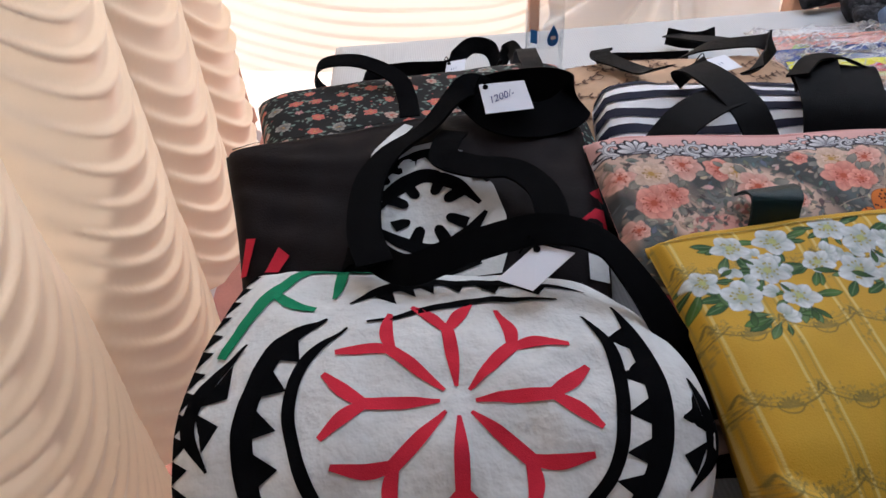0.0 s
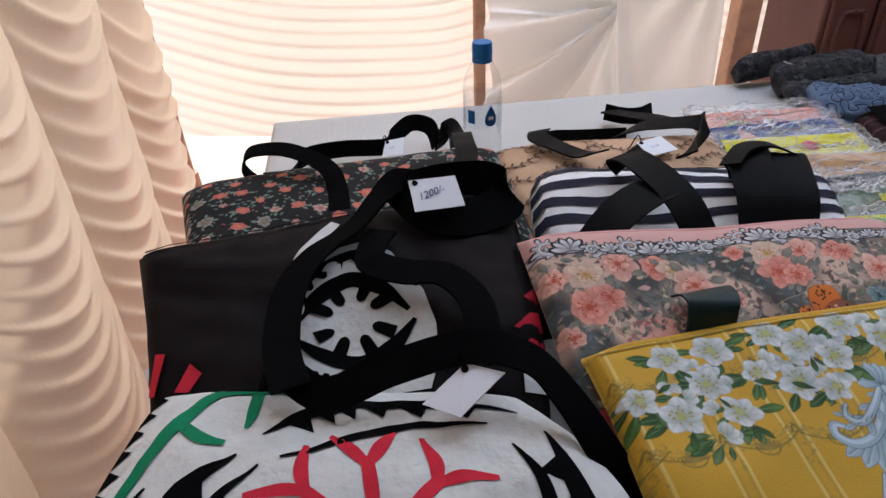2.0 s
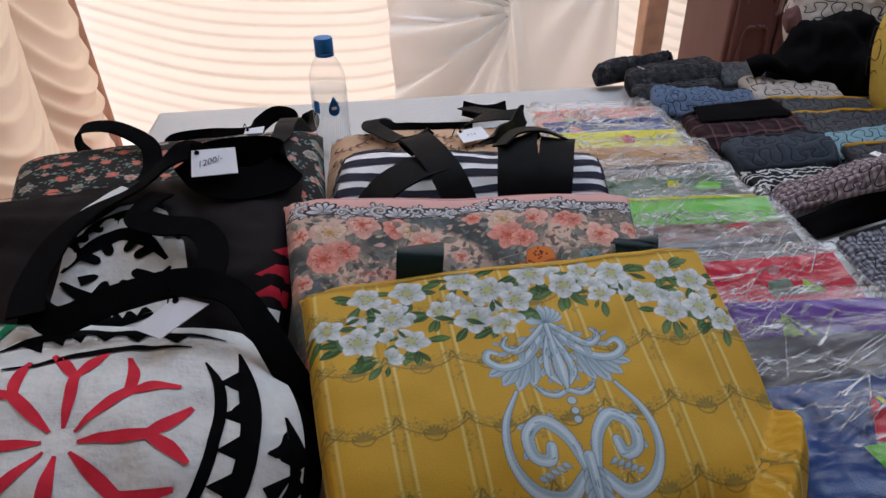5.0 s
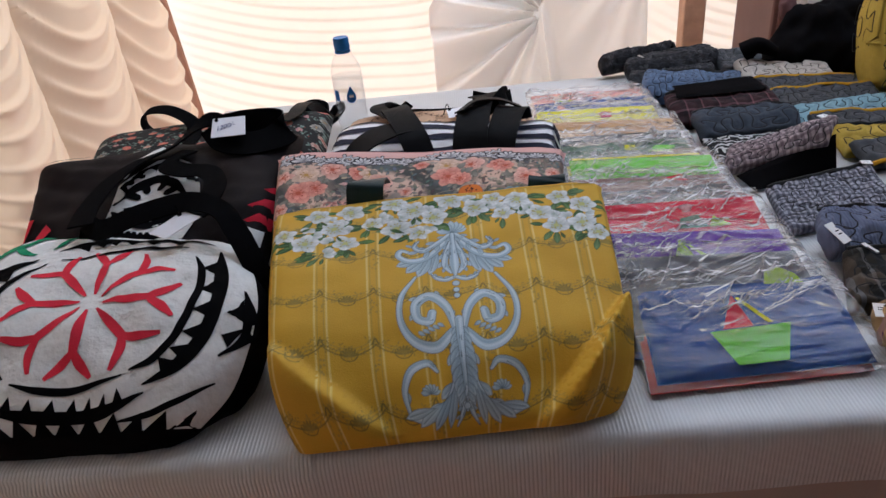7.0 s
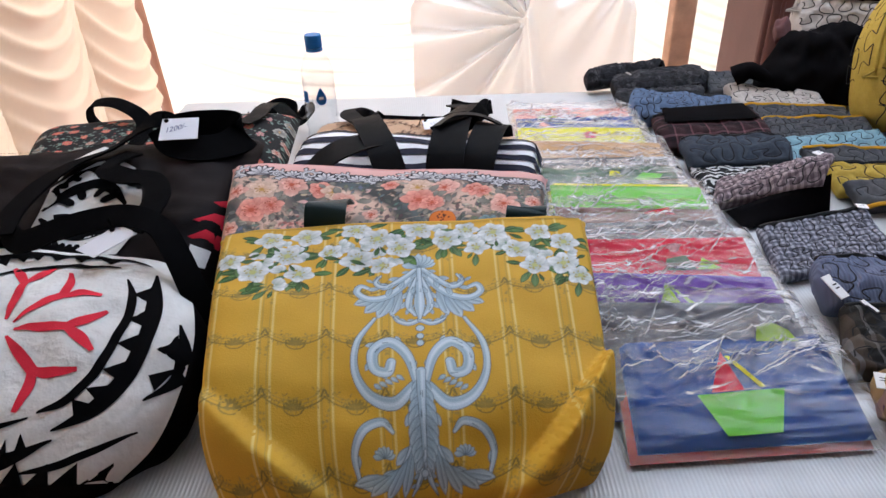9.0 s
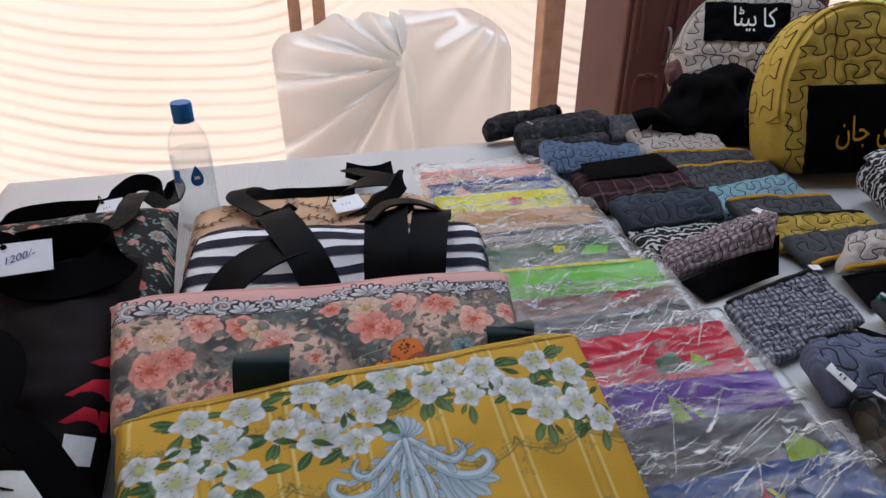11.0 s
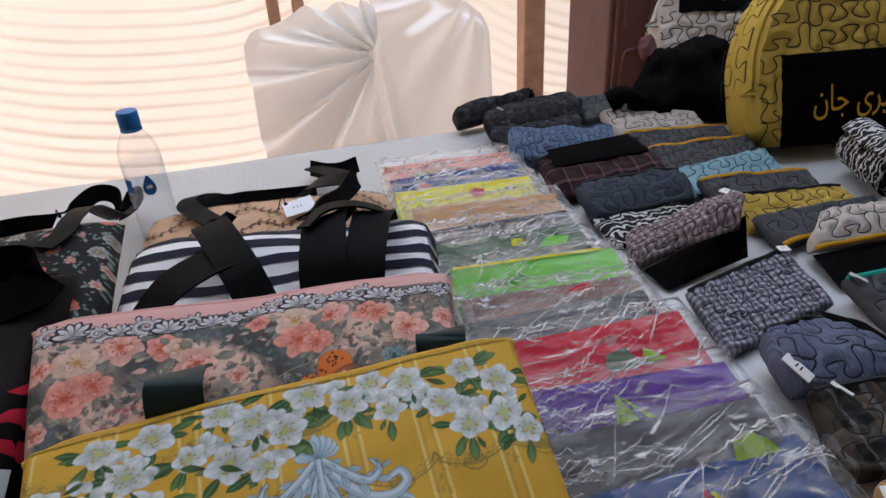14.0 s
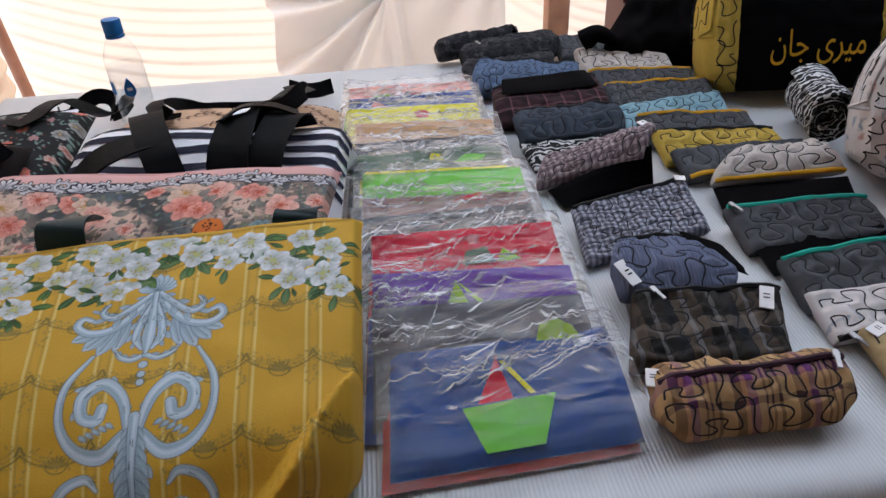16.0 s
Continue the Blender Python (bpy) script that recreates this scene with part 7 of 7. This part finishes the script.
pouch("grey quilted pouch with a yellow zip", quad((0.945, 0.945, 0.768), (1.12, 0.92, 0.768), (1.115, 0.985, 0.787), (0.94, 1.018, 0.787)), M_GREYQ, 0.03, M_ZY, "far", 0.032, 18)
pouch("mustard quilted pouch with a black zip", quad((0.945, 0.88, 0.768), (1.135, 0.868, 0.766), (1.128, 0.928, 0.785), (0.943, 0.948, 0.787)), M_MUST, 0.03, M_ZK, "far", 0.034, 19)
pouch("grey quilted pouch with a yellow zip", quad((0.955, 0.825, 0.766), (1.16, 0.858, 0.768), (1.16, 0.892, 0.78), (0.95, 0.89, 0.782)), M_GREYQ, 0.025, M_ZY, "near", 0.034, 20)
pouch("ecru quilted pouch with a yellow zip and black lining", [((0.972, 0.790, 0.776), (1.165, 0.785, 0.778)), ((0.99, 0.815, 0.795), (1.16, 0.81, 0.797)), ((1.03, 0.855, 0.792), (1.15, 0.85, 0.795))], M_ECRU, 0.03, M_ZY, "near", 0.036, 21, 0.006, lining=[((0.965, 0.725, 0.760), (1.15, 0.725, 0.760)), ((0.972, 0.789, 0.772), (1.165, 0.784, 0.773))])
pouch("grey quilted pouch with a teal zip and metal pull", quad((0.955, 0.640, 0.764), (1.15, 0.645, 0.766), (1.138, 0.708, 0.788), (0.950, 0.714, 0.786)), M_GREYQ, 0.026, M_ZT, "far", 0.034, 22, pull=0.03, lining=[((0.965, 0.60, 0.758), (1.165, 0.625, 0.758)), ((0.96, 0.655, 0.770), (1.155, 0.665, 0.772))])
pouch("grey quilted pouch with a teal zip", quad((0.965, 0.525, 0.762), (1.17, 0.545, 0.764), (1.145, 0.622, 0.788), (0.962, 0.598, 0.786)), M_GREYQ, 0.026, M_ZT, "far", 0.036, 23)
pouch("pale floral quilted pouch with a black zip", quad((0.965, 0.478, 0.764), (1.16, 0.490, 0.764), (1.16, 0.545, 0.778), (0.966, 0.545, 0.778)), M_FLORQ, 0.025, M_ZK, "near", 0.032, 24, pull=0.06)
pouch("tan quilted pouch with ecru side", [((0.975, 0.372, 0.762), (1.16, 0.385, 0.762)), ((0.98, 0.43, 0.778), (1.155, 0.44, 0.78)), ((0.985, 0.482, 0.778), (1.15, 0.485, 0.78))], M_TAN, 0.028, None, "far", 0.034, 25, tag=(0.02, 0.86, 0.10, 0.06))


# ---- backpacks ----
def dome_outline(w, h, corner=0.05, n=130):
    """Flat-bottomed outline with an arched top, anticlockwise from the right side, at even steps."""
    pts = []
    for k in range(61):
        a = math.pi * k / 60
        c, s = math.cos(a), math.sin(a)
        pts.append((w / 2 * math.copysign(abs(c) ** (2 / 2.25), c), h * 0.34 + h * 0.66 * abs(s) ** (2 / 2.15)))
    r = corner
    pts += [(-w / 2 * 0.985, h * 0.2), (-w / 2 * 0.94, r * 0.5), (-w / 2 + r, 0.0), (w / 2 - r, 0.0), (w / 2 * 0.94, r * 0.5), (w / 2 * 0.985, h * 0.2)]
    cum = [0.0]
    for a, b in zip(pts, pts[1:] + pts[:1]):
        cum.append(cum[-1] + math.hypot(b[0] - a[0], b[1] - a[1]))
    q = np.linspace(0, cum[-1], n, endpoint=False)
    x, z = np.array([p[0] for p in pts + pts[:1]]), np.array([p[1] for p in pts + pts[:1]])
    return list(zip(np.interp(q, cum, x).tolist(), np.interp(q, cum, z).tolist()))


def arch_of(outline, h):
    """The part of the outline above its base, from one side to the other."""
    return [p for p in outline if p[1] > 0.3 * h]


class Pack:
    """A soft backpack shell in its own frame: x to the right, y to the back, z up."""

    def __init__(self, m, w, h, d, lumps=0.004, seed=0):
        self.m, self.w, self.h, self.d, self.lumps, self.seed, self.lines = m, w, h, d, lumps, seed, []

    def front(self, x, z, off=0.0):
        q = max(0.0, 1 - (2 * x / self.w) ** 4) * max(0.0, 1 - abs(2 * z / self.h - 1) ** 5)
        y = -self.d / 2 - 0.012 * q - off - self.lumps * (nz(x * 16, z * 16, self.seed) + 0.55 * nz(x * 44, z * 44, self.seed + 2))
        if self.lines:
            y -= puff_field(np.array([x]), np.array([z]), self.lines, 0.0048, 0.007)[0]
        return self.m @ Vector((x, y, z))

    def shell(self):
        o = dome_outline(self.w, self.h)
        layers = [(-self.d / 2, 0.93), (-self.d / 2 + 0.012, 0.99), (-self.d / 4, 1.0), (0, 1.005), (self.d / 4, 1.0), (self.d / 2 - 0.02, 0.97), (self.d / 2, 0.85)]
        cx, cz = 0, self.h * 0.45
        v, f = [], []
        n = len(o)
        for y, s in layers:
            for x, z in o:
                xx, zz = cx + (x - cx) * s, cz + (z - cz) * s
                k = self.lumps * nz(xx * 14, zz * 14 + y * 14, self.seed + 3)
                v.append(self.m @ Vector((xx + k, y, max(0.0, zz + k))))
        for r in range(len(layers) - 1):
            for i in range(n):
                j = (i + 1) % n
                f.append((r * n + i, r * n + j, (r + 1) * n + j, (r + 1) * n + i))
        # front cap in rings, bowed out
        last = list(range(n))
        for s in [0.92 - 0.024 * q for q in range(38)]:
            st = len(v)
            for x, z in o:
                xx, zz = cx + (x - cx) * s, cz + (z - cz) * s
                v.append(self.front(xx, zz))
            cur = list(range(st, st + n))
            for i in range(n):
                j = (i + 1) % n
                f.append((last[i], last[j], cur[j], cur[i]))
            last = cur
        f.append(tuple(last))
        f.append(tuple(range((len(layers) - 1) * n, len(layers) * n)))
        return Geo().add(v, f)

    def band(self, g, pts, w, off=0.002, n=0):
        n = n or 6 * (len(pts) - 1)
        line = smooth_path([(p[0], p[1], 0) for p in pts], n)
        v, f = [], []
        for k, p in enumerate(line):
            d = (line[min(n, k + 1)] - line[max(0, k - 1)]).normalized()
            s = Vector((-d.y, d.x, 0)) * w / 2
            a, b = p + s, p - s
            v += [self.front(a.x, a.y, off), self.front(b.x, b.y, off)]
            if k:
                f.append((2 * k - 2, 2 * k - 1, 2 * k + 1, 2 * k))
        g.add(v, f)

    def stitch_lines(self, pitch, seed, keep):
        rnd = random.Random(seed)
        lines = []
        for r in range(int(self.h / pitch)):
            z0, ph, run = (r + 0.5) * pitch, rnd.random() * 6, []
            for k in range(int(self.w / pitch * 26)):
                s = k / 26
                x = -self.w / 2 + (s - (0.20 + 0.07 * math.sin(1.7 * s + ph)) * math.sin(4 * math.pi * s)) * pitch
                z = z0 + ((0.40 + 0.16 * math.sin(2.3 * s + 2 * ph)) * math.sin(2 * math.pi * s) + 0.16 * math.sin(3.1 * s + ph)) * pitch
                if keep(x, z):
                    run.append((x, z))
                    continue
                if len(run) > 3:
                    lines.append(run)
                run = []
            if len(run) > 3:
                lines.append(run)
        return lines

    def stitches(self):
        g = Geo()
        for run in self.lines:
            self.band(g, run, 0.0020, 0.0014, len(run) - 1)
        return g

    def side_stitches(self, pitch, seed):
        """Quilting round the side gusset."""
        g = Geo()
        o = arch_of(dome_outline(self.w, self.h), self.h)
        cum = [0.0]
        for a, b in zip(o, o[1:]):
            cum.append(cum[-1] + math.hypot(b[0] - a[0], b[1] - a[1]))
        pitch *= 1.4
        for r in range(max(1, int(self.d / pitch))):
            y0 = -self.d / 2 + (r + 0.5) * self.d / max(1, int(self.d / pitch))
            pts = []
            for k in range(int(cum[-1] / pitch * 24)):
                s = k / 24
                t = min(cum[-1], max(0, (s - 0.20 * math.sin(4 * math.pi * s)) * pitch))
                i = int(np.searchsorted(cum, t)) - 1
                i = max(0, min(i, len(o) - 2))
                q = (t - cum[i]) / max(1e-9, cum[i + 1] - cum[i])
                x, z = o[i][0] + (o[i + 1][0] - o[i][0]) * q, o[i][1] + (o[i + 1][1] - o[i][1]) * q
                y = y0 + 0.42 * math.sin(2 * math.pi * s) * pitch
                pts.append(self.m @ Vector((x * 1.004, max(-self.d * 0.36, min(self.d * 0.36, y)), self.h * 0.45 + (z - self.h * 0.45) * 1.004)))
            if len(pts) > 3:
                t = tube(pts, 0.0009, len(pts) - 1, 4)
                g.add(t.v, t.f)
        return g

    def panel(self, x0, x1, z0, z1, off=0.004, n=30, top=0.0):
        v, f = [], []
        for j in range(n + 1):
            for i in range(n + 1):
                x = x0 + (x1 - x0) * i / n
                z = z0 + (z1 + top * (1 - (2 * i / n - 1) ** 2) - z0) * j / n
                v.append(self.front(x, z, off))
                if i and j:
                    m = j * (n + 1) + i
                    f.append((m - n - 2, m - n - 1, m, m - 1))
        return Geo().add(v, f)


def writing(text, size, place):
    """Letters as a mesh; place maps (x, y) to the world."""
    cu = bpy.data.curves.new("writing", "FONT")
    cu.body, cu.size, cu.align_x = text, size, "CENTER"
    cu.resolution_u = 3
    o = new("writing", cu)
    me = bpy.data.meshes.new_from_object(o)
    bpy.data.objects.remove(o)
    return Geo().add([place(q.co.x, q.co.y) for q in me.vertices], [tuple(p.vertices) for p in me.polygons])


def backpack(label, m, w, h, d, material, pitch, seed, pocket=None, text="", stitch=True, group="quilted backpacks", lumps=0.004, ink=None):
    t = thing("backpack", m.translation, label, "backpack", group)
    k = Pack(m, w, h, d, lumps, seed)
    inside = (lambda x, z: pocket and pocket[0] < x < pocket[1] and pocket[2] < z < pocket[3])  # noqa: E731

    def keep(x, z):
        zz = z / h
        lim = w / 2 * 0.93 if zz < 0.34 else w / 2 * 0.93 * max(0, 1 - ((zz - 0.34) / 0.66) ** 2.15) ** (1 / 2.25)
        return abs(x) < lim and 0.01 < z < h * 0.96 and not inside(x, z)

    if stitch:
        k.lines = k.stitch_lines(pitch, seed, keep)
    part("body", k.shell(), material, t)
    if stitch:
        part("quilting", k.stitches(), M_THREAD, t, "dark wandering quilting thread")["kind"] = "stuff"
        part("side_quilting", k.side_stitches(pitch, seed), M_THREAD, t)["kind"] = "stuff"
    o = arch_of(dome_outline(w, h), h)
    part("piping", tube([k.m @ Vector((x * 0.97, -d / 2 + 0.004, h * 0.45 + (z - h * 0.45) * 0.97)) for x, z in o], 0.003, 60, 6), material, t)
    if pocket:
        p = part("pocket", k.panel(*pocket), M_APBLACK, t, "black cotton pocket panel")
        if text:
            cx, cz = (pocket[0] + pocket[1]) / 2 + 0.012, pocket[2] + (pocket[3] - pocket[2]) * 0.36
            part("lettering", writing(text, 0.062, lambda x, y: k.front(cx + x * 0.66, cz + y, 0.009)), ink, p, "embroidered lettering", False)
    return t, k


def posed(x, y, z, turn, lean):
    return Matrix.Translation((x, y, z)) @ Matrix.Rotation(radians(turn), 4, "Z") @ Matrix.Rotation(radians(-lean), 4, "X")


# lean tips the top to the back
yp, yk = backpack("mustard quilted backpack with a black lettered pocket", posed(1.262, 1.130, 0.754, -8, 23), 0.318, 0.305, 0.12, M_MUST, 0.040, 31, (-0.112, 0.124, 0.0, 0.155), "\uFEE5\uFE8E\uFE9F \uFBFC\uFEAE\uFEF4\uFEE3", ink=M_ZY)
fp, fk = backpack("pale floral quilted backpack with a black front panel", posed(1.330, 0.745, 0.754, -30, 22), 0.34, 0.268, 0.15, M_FLORQ, 0.028, 32, (-0.105, 0.15, 0.02, 0.165), "", lumps=0.008)
backpack("navy quilted backpack with small pale dots", posed(1.72, 1.30, 0.754, -10, 10), 0.36, 0.22, 0.16, M_NAVYDOT, 0.04, 33, None, "", False, lumps=0.008)
backpack("lime green quilted backpack behind the others", posed(1.66, 1.47, 0.754, -4, 8), 0.24, 0.26, 0.12, M_LIME, 0.032, 34, (-0.11, 0.11, 0.0, 0.14))
backpack("ecru quilted backpack with a navy top pocket lying tilted", posed(1.29, 1.45, 0.79, -22, 36), 0.36, 0.24, 0.16, M_ECRU, 0.036, 35, (-0.13, 0.05, 0.10, 0.19), "\uFE8E\uFB69\uFEF4\uFE91 \uFE8E\uFB90", lumps=0.007, ink=M_WHITE)
backpack("dark grey backpack at the back of the pile", posed(1.95, 1.52, 0.754, 5, 5), 0.34, 0.28, 0.14, M_SLATE, 0.04, 36, None, "", True)
rp, rk = backpack("red quilted backpack with a pale flower patch", posed(1.318, 0.600, 0.775, -22, 12) @ Matrix.Rotation(radians(-14), 4, "Y"), 0.28, 0.19, 0.10, M_REDQ, 0.04, 37, None, "", False, lumps=0.01)
g = Geo()
rk.band(g, [(-0.085, 0.16), (-0.08, 0.12), (-0.07, 0.09)], 0.010, 0.003)
part("side_zip", g, M_ZK, rp, "black side zip")
part("flower_patch", rk.panel(-0.02, 0.10, 0.05, 0.15, 0.004, 16), M_FLORQ, rp, "pale flower patch")

# black bag with tassel behind the yellow backpack
nb = thing("black_shoulder_bag", (1.12, 1.36, 0.752), "soft black shoulder bag slumped beside the backpacks", "bag")
s = Sheet([((0.99, 1.285, 0.765), (1.20, 1.24, 0.765)), ((0.985, 1.32, 0.82), (1.22, 1.29, 0.84)), ((1.02, 1.37, 0.87), (1.22, 1.35, 0.90)), ((1.06, 1.43, 0.87), (1.24, 1.42, 0.89))], 0.10, 0.01, 0.022, 22, 41, 4)
part("body", s.body(), M_BLACK, nb)
part("strap_end", tube([(1.0, 1.31, 0.81), (0.965, 1.32, 0.825), (0.94, 1.33, 0.81)], lambda t: 0.012 + 0.012 * t, 12), M_BLACK, nb)
sc = thing("scarf", (1.07, 1.42, 0.86), "crumpled dusty pink and teal cloth on a black bag", "scarf")
s = Sheet([((1.03, 1.38, 0.875), (1.06, 1.37, 0.88)), ((1.035, 1.41, 0.893), (1.07, 1.40, 0.897)), ((1.05, 1.44, 0.893), (1.08, 1.43, 0.895))], 0.03, 0.01, 0.014, 24, 43, 3, floor=0.8)
part("cloth", s.body(), mat("dusty_pink", (0.11, 0.05, 0.05), 0.85, 0.2, 40, 0.3), sc)

# rolled black and white pouch
ro = thing("rolled_pouch", (1.19, 0.93, 0.752), "rolled-up black and white printed pouch", "pouch")
sp = []
for k in range(120):
    a = k / 120 * 2 * math.pi * 2.4
    r = 0.014 + 0.034 * k / 120
    sp.append((r * math.cos(a), r * math.sin(a) * 0.95))
v, f = [], []
for k, (a, b) in enumerate(sp):
    for q in range(5):
        t = q / 4
        p = Vector((1.20 + a, 0.90 + 0.12 * t, 0.752 + 0.0485 + b)) + Vector((0.03 * t, 0, 0.004 * math.sin(9 * t)))
        v.append(p)
    if k:
        for q in range(4):
            f.append((5 * k - 5 + q, 5 * k - 4 + q, 5 * k + 1 + q, 5 * k + q))
ob = part("roll", Geo().add(v, f), M_BW, ro)
so = ob.modifiers.new("cloth", "SOLIDIFY")
so.thickness = 0.005
